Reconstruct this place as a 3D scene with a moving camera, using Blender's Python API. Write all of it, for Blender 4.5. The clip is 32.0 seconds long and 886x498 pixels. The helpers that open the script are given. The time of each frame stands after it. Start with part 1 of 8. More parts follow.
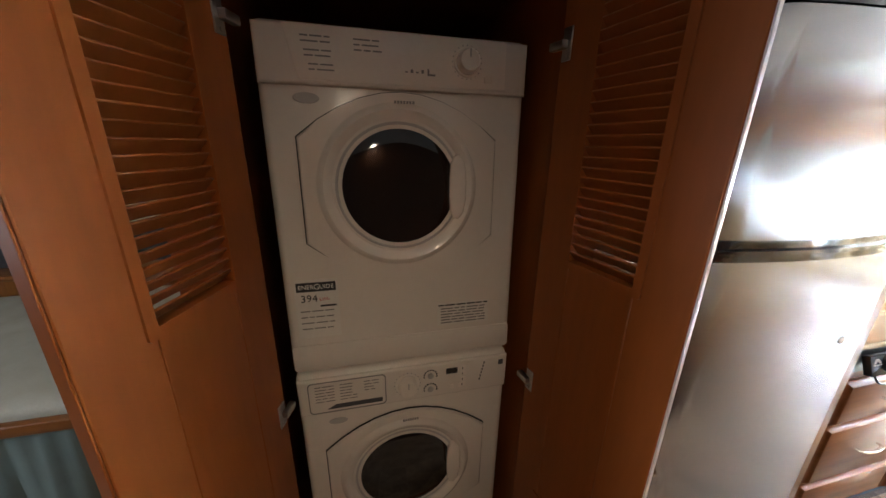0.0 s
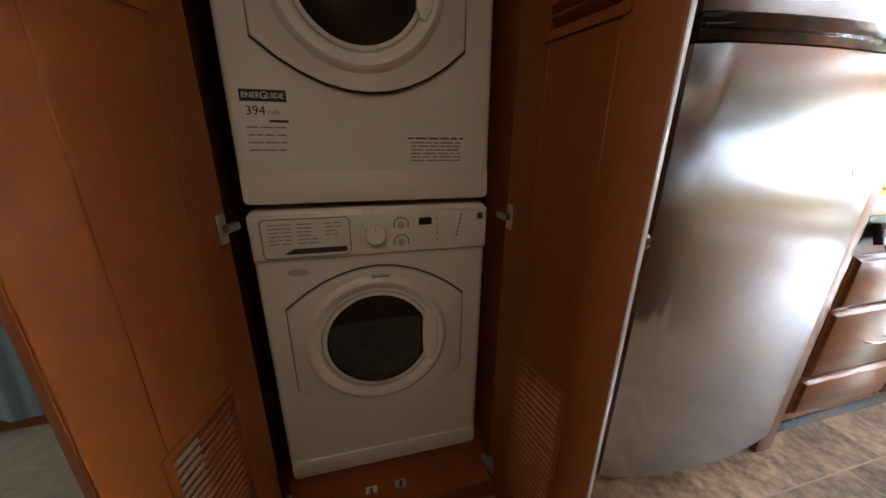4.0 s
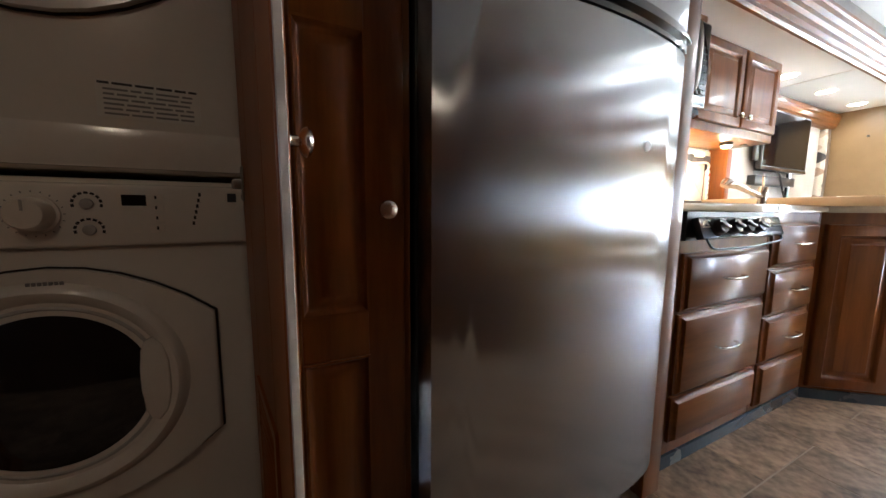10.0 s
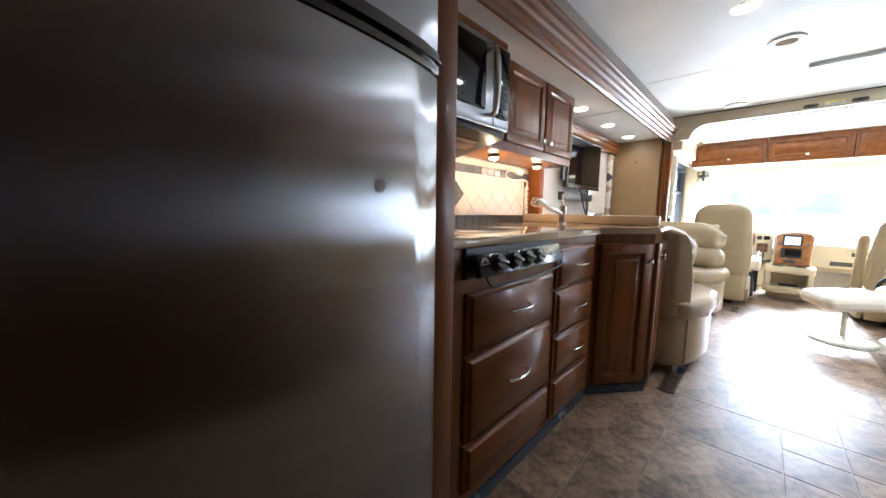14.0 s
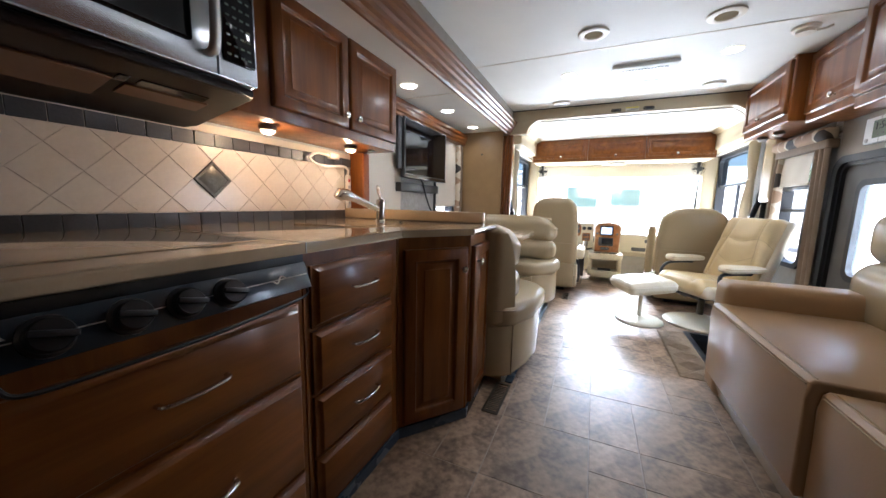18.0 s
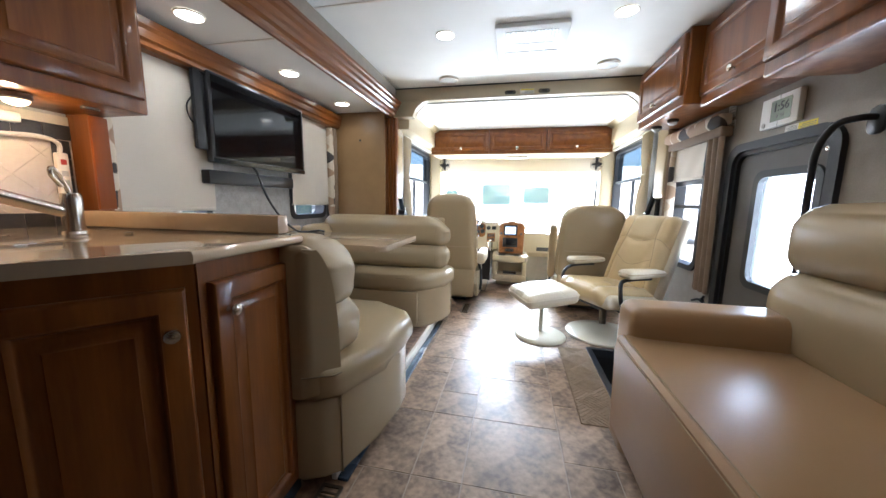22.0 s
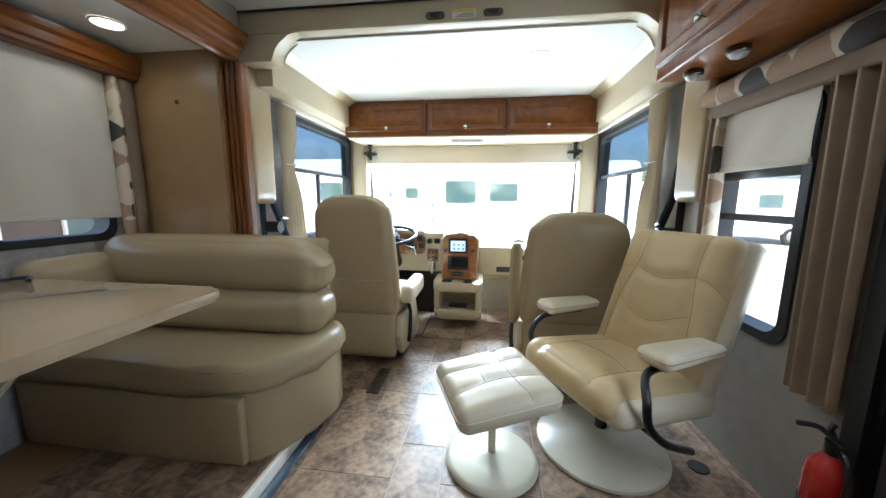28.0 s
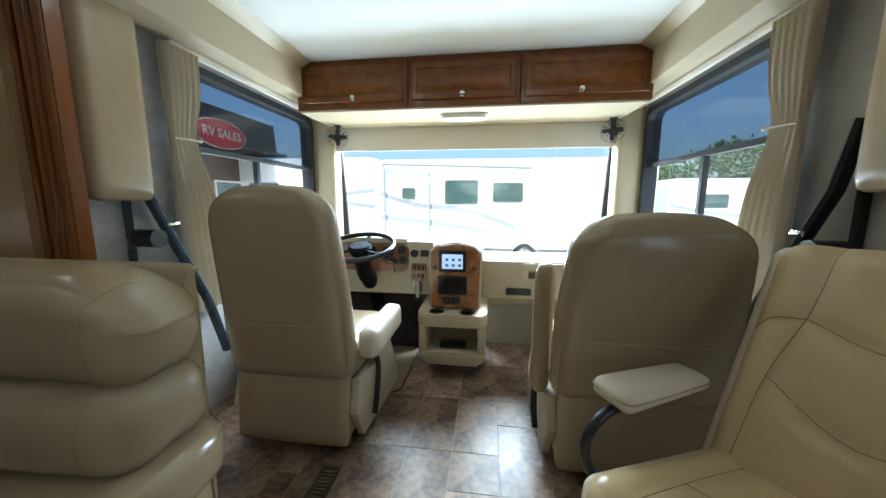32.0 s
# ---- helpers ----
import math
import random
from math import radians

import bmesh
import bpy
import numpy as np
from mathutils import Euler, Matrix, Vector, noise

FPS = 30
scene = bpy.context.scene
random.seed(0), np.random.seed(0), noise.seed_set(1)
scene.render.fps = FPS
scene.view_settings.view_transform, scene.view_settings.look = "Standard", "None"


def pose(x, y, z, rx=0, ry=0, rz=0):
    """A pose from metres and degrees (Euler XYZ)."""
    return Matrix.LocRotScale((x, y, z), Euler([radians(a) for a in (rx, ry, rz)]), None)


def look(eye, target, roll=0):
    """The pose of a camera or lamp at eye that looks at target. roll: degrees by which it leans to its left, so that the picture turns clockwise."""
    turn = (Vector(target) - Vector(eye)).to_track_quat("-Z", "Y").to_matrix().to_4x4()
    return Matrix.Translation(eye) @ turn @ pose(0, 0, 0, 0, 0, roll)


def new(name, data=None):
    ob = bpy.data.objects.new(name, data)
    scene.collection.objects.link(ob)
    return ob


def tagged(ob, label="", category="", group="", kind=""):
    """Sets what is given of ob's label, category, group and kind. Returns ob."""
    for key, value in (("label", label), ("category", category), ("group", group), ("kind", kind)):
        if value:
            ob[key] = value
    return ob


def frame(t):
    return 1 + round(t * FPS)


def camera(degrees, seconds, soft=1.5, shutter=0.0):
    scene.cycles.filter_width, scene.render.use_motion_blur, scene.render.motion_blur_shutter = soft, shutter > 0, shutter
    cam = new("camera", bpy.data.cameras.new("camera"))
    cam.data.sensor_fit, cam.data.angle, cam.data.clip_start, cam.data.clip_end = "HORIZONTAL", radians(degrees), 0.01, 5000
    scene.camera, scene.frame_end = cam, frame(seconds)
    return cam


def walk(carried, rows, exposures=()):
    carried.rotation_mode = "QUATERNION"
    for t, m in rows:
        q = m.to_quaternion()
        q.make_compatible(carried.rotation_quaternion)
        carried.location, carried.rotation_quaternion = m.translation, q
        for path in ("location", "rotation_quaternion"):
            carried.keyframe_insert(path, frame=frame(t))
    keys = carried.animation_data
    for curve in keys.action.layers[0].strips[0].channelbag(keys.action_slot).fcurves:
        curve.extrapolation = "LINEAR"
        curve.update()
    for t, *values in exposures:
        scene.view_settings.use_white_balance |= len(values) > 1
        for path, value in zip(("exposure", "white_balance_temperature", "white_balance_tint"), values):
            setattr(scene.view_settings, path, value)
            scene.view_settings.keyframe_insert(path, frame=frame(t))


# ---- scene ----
from mathutils.bvhtree import BVHTree
cam = camera(106.6, 32.0)
K = 1.024  # metres to one unit of the plan
PATH = [
    (0, (0.02, 0.145, 1.537), (0.483, 1.995, 0.934), 1.0),
    (0.5, (0.03, 0.128, 1.526), (0.476, 1.964, 0.872), 1.1),
    (1, (0.028, 0.109, 1.478), (0.486, 1.941, 0.82), 1.1),
    (1.5, (0.028, 0.096, 1.42), (0.499, 1.93, 0.773), 1.0),
    (2, (0.041, 0.09, 1.366), (0.507, 1.921, 0.709), 0.9),
    (2.5, (0.056, 0.093, 1.316), (0.511, 1.916, 0.632), 0.9),
    (3, (0.067, 0.091, 1.255), (0.522, 1.914, 0.571), 0.8),
    (3.5, (0.072, 0.091, 1.183), (0.543, 1.92, 0.523), 0.8),
    (5.5, (0.141, 0.142, 0.933), (0.633, 1.945, 0.335), 0.2),
    (6, (0.174, 0.154, 0.881), (0.679, 1.952, 0.308), 0.2),
    (6.5, (0.212, 0.168, 0.836), (0.732, 1.975, 0.306), 0.1),
    (7, (0.241, 0.176, 0.805), (0.826, 1.975, 0.320), 0.4),
    (7.5, (0.288, 0.178, 0.787), (0.904, 1.981, 0.355), 0.5),
    (8, (0.333, 0.175, 0.782), (0.976, 1.983, 0.417), 0.3),
    (8.5, (0.375, 0.165, 0.796), (1.058, 1.968, 0.482), 0.3),
    (9, (0.416, 0.156, 0.823), (1.140, 1.950, 0.555), 0.2),
    (9.5, (0.455, 0.143, 0.857), (1.231, 1.920, 0.619), 0.3),
    (10, (0.496, 0.134, 0.892), (1.334, 1.883, 0.664), 0.4),
    (10.5, (0.544, 0.127, 0.913), (1.456, 1.855, 0.703), 0.2),
    (11, (0.590, 0.132, 0.937), (1.592, 1.822, 0.721), 0.4),
    (11.5, (0.645, 0.148, 0.956), (1.737, 1.795, 0.738), 0.7),
    (12, (0.689, 0.153, 0.978), (1.853, 1.764, 0.76), 0.7),
    (12.5, (0.728, 0.158, 0.989), (1.959, 1.719, 0.771), 0.7),
    (13, (0.775, 0.156, 0.997), (2.072, 1.662, 0.775), 0.7),
    (13.5, (0.837, 0.152, 0.996), (2.208, 1.591, 0.771), 0.9),
    (14, (0.912, 0.137, 1.002), (2.343, 1.514, 0.77), 0.8),
    (14.5, (0.986, 0.121, 1.014), (2.474, 1.436, 0.775), 0.7),
    (16.5, (1.322, 0.09, 1.029), (3.012, 1.125, 0.763), 1.0),
    (17, (1.409, 0.084, 1.033), (3.143, 1.043, 0.761), 1.1),
    (17.5, (1.489, 0.07, 1.035), (3.261, 0.954, 0.759), 1.1),
    (18, (1.58, 0.05, 1.035), (3.387, 0.861, 0.756), 1.2),
    (18.5, (1.682, 0.028, 1.035), (3.516, 0.775, 0.759), 1.1),
    (19, (1.781, -0.001, 1.046), (3.638, 0.688, 0.771), 1.1),
    (19.5, (1.872, -0.032, 1.051), (3.749, 0.599, 0.776), 1.0),
    (20, (1.966, -0.056, 1.041), (3.864, 0.513, 0.768), 1.1),
    (20.5, (2.073, -0.086, 1.033), (3.985, 0.43, 0.759), 1.1),
    (21, (2.179, -0.112, 1.023), (4.103, 0.359, 0.749), 1.1),
    (21.5, (2.279, -0.13, 1.03), (4.212, 0.303, 0.75), 1.0),
    (22, (2.385, -0.153, 1.037), (4.323, 0.252, 0.755), 0.9),
    (22.5, (2.491, -0.185, 1.043), (4.433, 0.203, 0.765), 0.8),
    (23, (2.607, -0.214, 1.058), (4.551, 0.158, 0.775), 0.7),
    (23.5, (2.716, -0.235, 1.072), (4.664, 0.121, 0.79), 0.6),
    (24, (2.827, -0.252, 1.085), (4.778, 0.086, 0.799), 0.6),
    (24.5, (2.946, -0.255, 1.09), (4.899, 0.063, 0.802), 0.6),
    (25, (3.062, -0.26, 1.087), (5.019, 0.038, 0.8), 0.7),
    (25.5, (3.173, -0.28, 1.094), (5.13, 0.007, 0.8), 0.6),
    (27.5, (3.605, -0.339, 1.097), (5.568, -0.097, 0.8), 0.5),
    (28, (3.711, -0.352, 1.097), (5.673, -0.105, 0.799), 0.4),
    (28.5, (3.813, -0.365, 1.105), (5.774, -0.113, 0.806), 0.4),
    (29, (3.913, -0.362, 1.11), (5.874, -0.115, 0.805), 0.5),
    (29.5, (4.012, -0.37, 1.111), (5.971, -0.115, 0.802), 0.5),
    (30, (4.118, -0.357, 1.095), (6.079, -0.105, 0.793), 0.4),
    (30.5, (4.229, -0.359, 1.105), (6.187, -0.1, 0.793), 0.4),
    (31, (4.338, -0.354, 1.093), (6.298, -0.092, 0.791), 0.3),
    (31.5, (4.44, -0.344, 1.078), (6.401, -0.083, 0.782), 0.3),
    (32, (4.539, -0.331, 1.063), (6.501, -0.071, 0.776), 0.2),
]
EXPOSURES = [(0.0, 5.5, 5500, 4), (3.0, 5.35, 5450, 4), (6.0, 5.35, 5450, 5), (9.0, 4.45, 5450, 6), (13.0, 3.4, 5350, 8), (19.0, 2.5, 5400, 10), (23.0, 2.42, 5350, 7), (25.0, 2.17, 5300, 4), (28.0, 1.77, 5250, 1), (30.0, 1.38, 5200, -1), (32.0, 1.0, 5200, -2)]
walk(cam, [(t, look(K * Vector(eye), K * Vector(target), roll)) for t, eye, target, roll in PATH], EXPOSURES)

# ---- daylight and exposure ----
SUN_UP, SUN_ROUND = radians(58), radians(270)
world = bpy.data.worlds.new("world")
scene.world = world
world.use_nodes = True
wn = world.node_tree.nodes
sky = wn.new("ShaderNodeTexSky")
sky.sky_type, sky.sun_disc, sky.sun_elevation, sky.sun_rotation = "NISHITA", False, SUN_UP, SUN_ROUND
sky.air_density, sky.dust_density, sky.ozone_density = 1.0, 5.0, 0.6
world.node_tree.links.new(sky.outputs[0], wn["Background"].inputs[0])
wn["Background"].inputs[1].default_value = 0.15
sun = new("sun", bpy.data.lights.new("sun", "SUN"))
sun.data.energy, sun.data.angle, sun.data.color = 4.0, radians(2.0), (1.0, 0.95, 0.87)
sun.matrix_basis = look((-math.cos(SUN_UP), 0.1, math.sin(SUN_UP)), (0, 0, 0))


# added fill lamps: lot bounce at each opening's lower edge, sky, door pane, assumed bedroom window
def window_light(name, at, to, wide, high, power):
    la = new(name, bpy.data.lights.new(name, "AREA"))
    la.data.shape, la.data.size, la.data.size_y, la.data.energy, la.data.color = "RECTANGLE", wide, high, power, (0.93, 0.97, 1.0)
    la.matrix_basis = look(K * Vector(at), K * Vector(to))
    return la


window_light("windshield_bounce_fill", (7.95, -0.18, 0.42), (4.6, -0.18, 2.0), 2.1, 0.6, 36)
# added lamp hung outside, above the view, in place of open sky
window_light("windshield_sky_fill", (8.5, -0.18, 2.2), (4.5, -0.18, 0.5), 2.6, 0.8, 265)
window_light("cab_window_fill", (6.5, -1.80, 0.42), (6.5, -0.9, 1.75), 1.0, 0.5, 9)
window_light("cab_window_fill", (6.5, 1.44, 0.42), (6.5, 0.5, 1.75), 1.0, 0.5, 9)
window_light("side_window_fill", (5.18, -1.72, 0.35), (5.1, -0.9, 1.6), 0.5, 0.4, 9)
window_light("door_window_fill", (4.295, -1.475, 0.915), (4.295, -0.5, 0.95), 0.36, 0.55, 1.6)
# added lamp that brightens the bed; its window is only assumed
window_light("bedroom_fill", (-2.97, 0.6, 1.35), (-1.0, 1.7, 0.6), 0.9, 0.6, 1.1)

# ---- building helpers ----
def thing(name, base=(0, 0, 0), label="", category="", group="", kind="", rz=0.0):
    """An Empty at a thing's base. Its parts are given in world metres unless it was turned, then in its own."""
    ob = new(name)
    ob.empty_display_size = 0.05
    ob.matrix_basis = pose(*(K * c for c in base), 0, 0, rz)
    ob["_own"] = 1 if rz else 0
    return tagged(ob, label, category, group, kind)


def finish(name, bm, material, sharp=38):
    bmesh.ops.recalc_face_normals(bm, faces=bm.faces[:])
    bm.transform(Matrix.Scale(K, 4))
    me = bpy.data.meshes.new(name)
    bm.to_mesh(me)
    bm.free()
    me.materials.append(material)
    me.shade_smooth()
    me.set_sharp_from_angle(angle=radians(sharp))
    return me


def part(name, bm, material, parent, label="", sharp=38):
    """One mesh under a thing or under a part."""
    top = parent
    while top.parent:
        top = top.parent
    if not top.get("_own", 0):
        bm.transform(Matrix.Translation(-top.matrix_basis.translation / K))
    ob = new(name, finish(name, bm, material, sharp))
    ob.parent = parent
    return tagged(ob, label)


def solid(name, bm, material, label="", category="", group="", kind="", at=None, sharp=38):
    """A thing that is one mesh, with its origin at its base."""
    zs = [v.co for v in bm.verts]
    if at is None:
        at = (sum(v.x for v in zs) / len(zs), sum(v.y for v in zs) / len(zs), min(v.z for v in zs))
    bm.transform(Matrix.Translation(-Vector(at)))
    ob = new(name, finish(name, bm, material, sharp))
    ob.matrix_basis = Matrix.Translation(K * Vector(at))
    return tagged(ob, label, category, group, kind)


def B():
    return bmesh.new()


def moved(bm, verts, m):
    if m is not None:
        bmesh.ops.transform(bm, matrix=m, verts=verts)
    return verts


def box(bm, lo, hi, bev=0.0, seg=2, m=None):
    c = [(a + b) / 2 for a, b in zip(lo, hi)]
    s = [abs(b - a) for a, b in zip(lo, hi)]
    vs = bmesh.ops.create_cube(bm, size=1.0, matrix=Matrix.LocRotScale(c, None, s))["verts"]
    if bev:
        es = list({e for v in vs for e in v.link_edges})
        r = bmesh.ops.bevel(bm, geom=es, offset=min(bev, min(s) * 0.49), segments=seg, profile=0.5, affect="EDGES")
        vs = list({v for f in r["faces"] for v in f.verts} | {v for v in vs if v.is_valid})
    return moved(bm, vs, m)


def rrect(u0, v0, u1, v1, r, n=5):
    """The outline of a rounded rectangle."""
    out = []
    for cu, cv, a0 in ((u1 - r, v1 - r, 0), (u0 + r, v1 - r, 90), (u0 + r, v0 + r, 180), (u1 - r, v0 + r, 270)):
        for k in range(n + 1):
            a = radians(a0 + 90 * k / n)
            out.append((cu + r * math.cos(a), cv + r * math.sin(a)))
    return out


def axis_point(axis, u, v, w):
    return {"x": (w, u, v), "y": (u, w, v), "z": (u, v, w)}[axis]


def prism(bm, outline, axis, a, b, bev=0.0, seg=2, m=None):
    """An outline drawn out from a to b along an axis."""
    va = [bm.verts.new(axis_point(axis, u, v, a)) for u, v in outline]
    vb = [bm.verts.new(axis_point(axis, u, v, b)) for u, v in outline]
    n = len(outline)
    f1, f2 = bm.faces.new(va), bm.faces.new(vb[::-1])
    for k in range(n):
        bm.faces.new((va[k], vb[k], vb[(k + 1) % n], va[(k + 1) % n]))
    vs = va + vb
    if bev:
        es = list(f1.edges) + list(f2.edges)
        r = bmesh.ops.bevel(bm, geom=es, offset=bev, segments=seg, profile=0.5, affect="EDGES")
        vs = list({v for f in r["faces"] for v in f.verts} | {v for v in vs if v.is_valid})
    return moved(bm, vs, m)


def ring(bm, outer, inner, axis, a, b, m=None):
    """A frame between two outlines of the same number of points."""
    n = len(outer)
    rows = [[bm.verts.new(axis_point(axis, u, v, w)) for u, v in o] for o, w in ((outer, a), (outer, b), (inner, b), (inner, a))]
    for i in range(4):
        p, q = rows[i], rows[(i + 1) % 4]
        for k in range(n):
            bm.faces.new((p[k], p[(k + 1) % n], q[(k + 1) % n], q[k]))
    return moved(bm, [v for r in rows for v in r], m)


def lathe(bm, prof, n=28, m=None):
    """A profile of (radius, height) turned about z."""
    rows = []
    for r, z in prof:
        if r < 1e-6:
            rows.append([bm.verts.new((0, 0, z))])
        else:
            rows.append([bm.verts.new((r * math.cos(2 * math.pi * k / n), r * math.sin(2 * math.pi * k / n), z)) for k in range(n)])
    for p, q in zip(rows, rows[1:]):
        for k in range(n):
            j = (k + 1) % n
            if len(p) == 1 and len(q) > 1:
                bm.faces.new((p[0], q[k], q[j]))
            elif len(q) == 1 and len(p) > 1:
                bm.faces.new((p[k], p[j], q[0]))
            elif len(p) > 1:
                bm.faces.new((p[k], p[j], q[j], q[k]))
    return moved(bm, [v for r in rows for v in r], m)


def smooth_line(pts, k=6):
    """Points along a Catmull-Rom line through pts."""
    p = [Vector(q) for q in pts]
    p = [2 * p[0] - p[1]] + p + [2 * p[-1] - p[-2]]
    out = []
    for i in range(1, len(p) - 2):
        for s in range(k):
            t = s / k
            a, b, c, d = p[i - 1], p[i], p[i + 1], p[i + 2]
            out.append(0.5 * (2 * b + (c - a) * t + (2 * a - 5 * b + 4 * c - d) * t * t + (3 * b - a - 3 * c + d) * t ** 3))
    return out + [p[-2]]


def tube(bm, pts, r, n=10, flat=1.0, m=None):
    """A round or flattened bar along points."""
    pts = [Vector(p) for p in pts]
    rows, side = [], None
    for i, p in enumerate(pts):
        d = (pts[min(i + 1, len(pts) - 1)] - pts[max(i - 1, 0)]).normalized()
        if side is None:
            side = d.cross(Vector((0, 0, 1)) if abs(d.z) < 0.9 else Vector((1, 0, 0))).normalized()
        side = (side - d * side.dot(d)).normalized()
        up = d.cross(side)
        rad = r[i] if isinstance(r, (list, tuple)) else r
        rows.append([bm.verts.new(p + rad * (math.cos(2 * math.pi * k / n) * side + flat * math.sin(2 * math.pi * k / n) * up)) for k in range(n)])
    for p, q in zip(rows, rows[1:]):
        for k in range(n):
            bm.faces.new((p[k], p[(k + 1) % n], q[(k + 1) % n], q[k]))
    bm.faces.new(rows[0]), bm.faces.new(rows[-1][::-1])
    return moved(bm, [v for row in rows for v in row], m)


def cushion(bm, lo, hi, r, puff=(0, 0, 0), n=10, m=None, bend=None):
    """A padded block: a box with round edges of radius r whose sides swell by puff."""
    c = [(a + b) / 2 for a, b in zip(lo, hi)]
    h = [abs(b - a) / 2 for a, b in zip(lo, hi)]
    r = min(r, min(h) * 0.98)
    seen = {}

    def vert(i, j, k):
        key = (i, j, k)
        if key not in seen:
            u = [math.copysign(abs(2 * q / n - 1) ** 0.62, 2 * q / n - 1) for q in key]
            p = [q * hh for q, hh in zip(u, h)]
            core = [max(-(hh - r), min(hh - r, q)) for q, hh in zip(p, h)]
            d = Vector([a - b for a, b in zip(p, core)])
            if d.length > 1e-9:
                d = d.normalized() * r
            w = [1 - abs(q) ** 2.2 for q in u]
            p = [core[x] + d[x] + math.copysign(puff[x] * w[(x + 1) % 3] * w[(x + 2) % 3], u[x]) * (abs(u[x]) > 0.5) for x in range(3)]
            p = Vector([a + b for a, b in zip(p, c)])
            seen[key] = bm.verts.new(bend(p) if bend else p)
        return seen[key]

    for a in range(n):
        for b in range(n):
            for s in (0, n):
                for ax in range(3):
                    q = []
                    for da, db in ((0, 0), (1, 0), (1, 1), (0, 1)):
                        key = [0, 0, 0]
                        key[ax], key[(ax + 1) % 3], key[(ax + 2) % 3] = s, a + da, b + db
                        q.append(vert(*key))
                    bm.faces.new(q)
    return moved(bm, list(seen.values()), m)


def raised(bm, w, h, rings, m=None):
    """A door or drawer front: x 0..w, z 0..h, back at y 0; rings of (inset, depth) from the edge to the middle, front towards -y."""
    rows = [[bm.verts.new(p) for p in ((i, -d, i), (w - i, -d, i), (w - i, -d, h - i), (i, -d, h - i))] for i, d in rings]
    bm.faces.new(rows[0])
    for p, q in zip(rows, rows[1:]):
        for k in range(4):
            bm.faces.new((p[k], p[(k + 1) % 4], q[(k + 1) % 4], q[k]))
    bm.faces.new(rows[-1])
    return moved(bm, [v for r in rows for v in r], m)


DOOR_RINGS = ((0, 0), (0, 0.013), (0.003, 0.018), (0.007, 0.021), (0.046, 0.021), (0.048, 0.0225), (0.051, 0.021), (0.056, 0.012), (0.059, 0.009), (0.066, 0.008), (0.087, 0.018), (0.090, 0.0205), (0.092, 0.0205))
SLAB_RINGS = ((0, 0), (0, 0.009), (0.004, 0.011), (0.012, 0.019), (0.015, 0.023), (0.018, 0.025))


def knob(parent, at, n=(0, -1, 0), r=0.016):
    bm = B()
    m = Matrix.Translation(at) @ Vector(n).to_track_quat("Z", "Y").to_matrix().to_4x4()
    lathe(bm, ((0.0085, 0), (0.006, 0.006), (0.006, 0.014), (r * 0.85, 0.018), (r, 0.023), (r * 0.9, 0.028), (r * 0.5, 0.031), (0, 0.032)), 20, m)
    return part("knob", bm, NICKEL, parent, "brushed nickel knob")


def text(name, words, size, m, material, parent, thick=0.0006, align="CENTER", spread=1.0):
    """Letters in the built-in font, as a mesh under a thing."""
    cu = bpy.data.curves.new(name, "FONT")
    cu.body, cu.size, cu.extrude, cu.align_x, cu.align_y, cu.resolution_u, cu.space_character = words, size, thick, align, "CENTER", 2, spread
    tmp = bpy.data.objects.new(name, cu)
    scene.collection.objects.link(tmp)
    me = bpy.data.meshes.new_from_object(tmp.evaluated_get(bpy.context.evaluated_depsgraph_get()))
    bpy.data.objects.remove(tmp)
    bpy.data.curves.remove(cu)
    bm = B()
    bm.from_mesh(me)
    bpy.data.meshes.remove(me)
    bm.transform(m)
    return part(name, bm, material, parent)


FACE_BACK = Matrix.Rotation(radians(90), 4, "X")  # lies in xz, read from -y

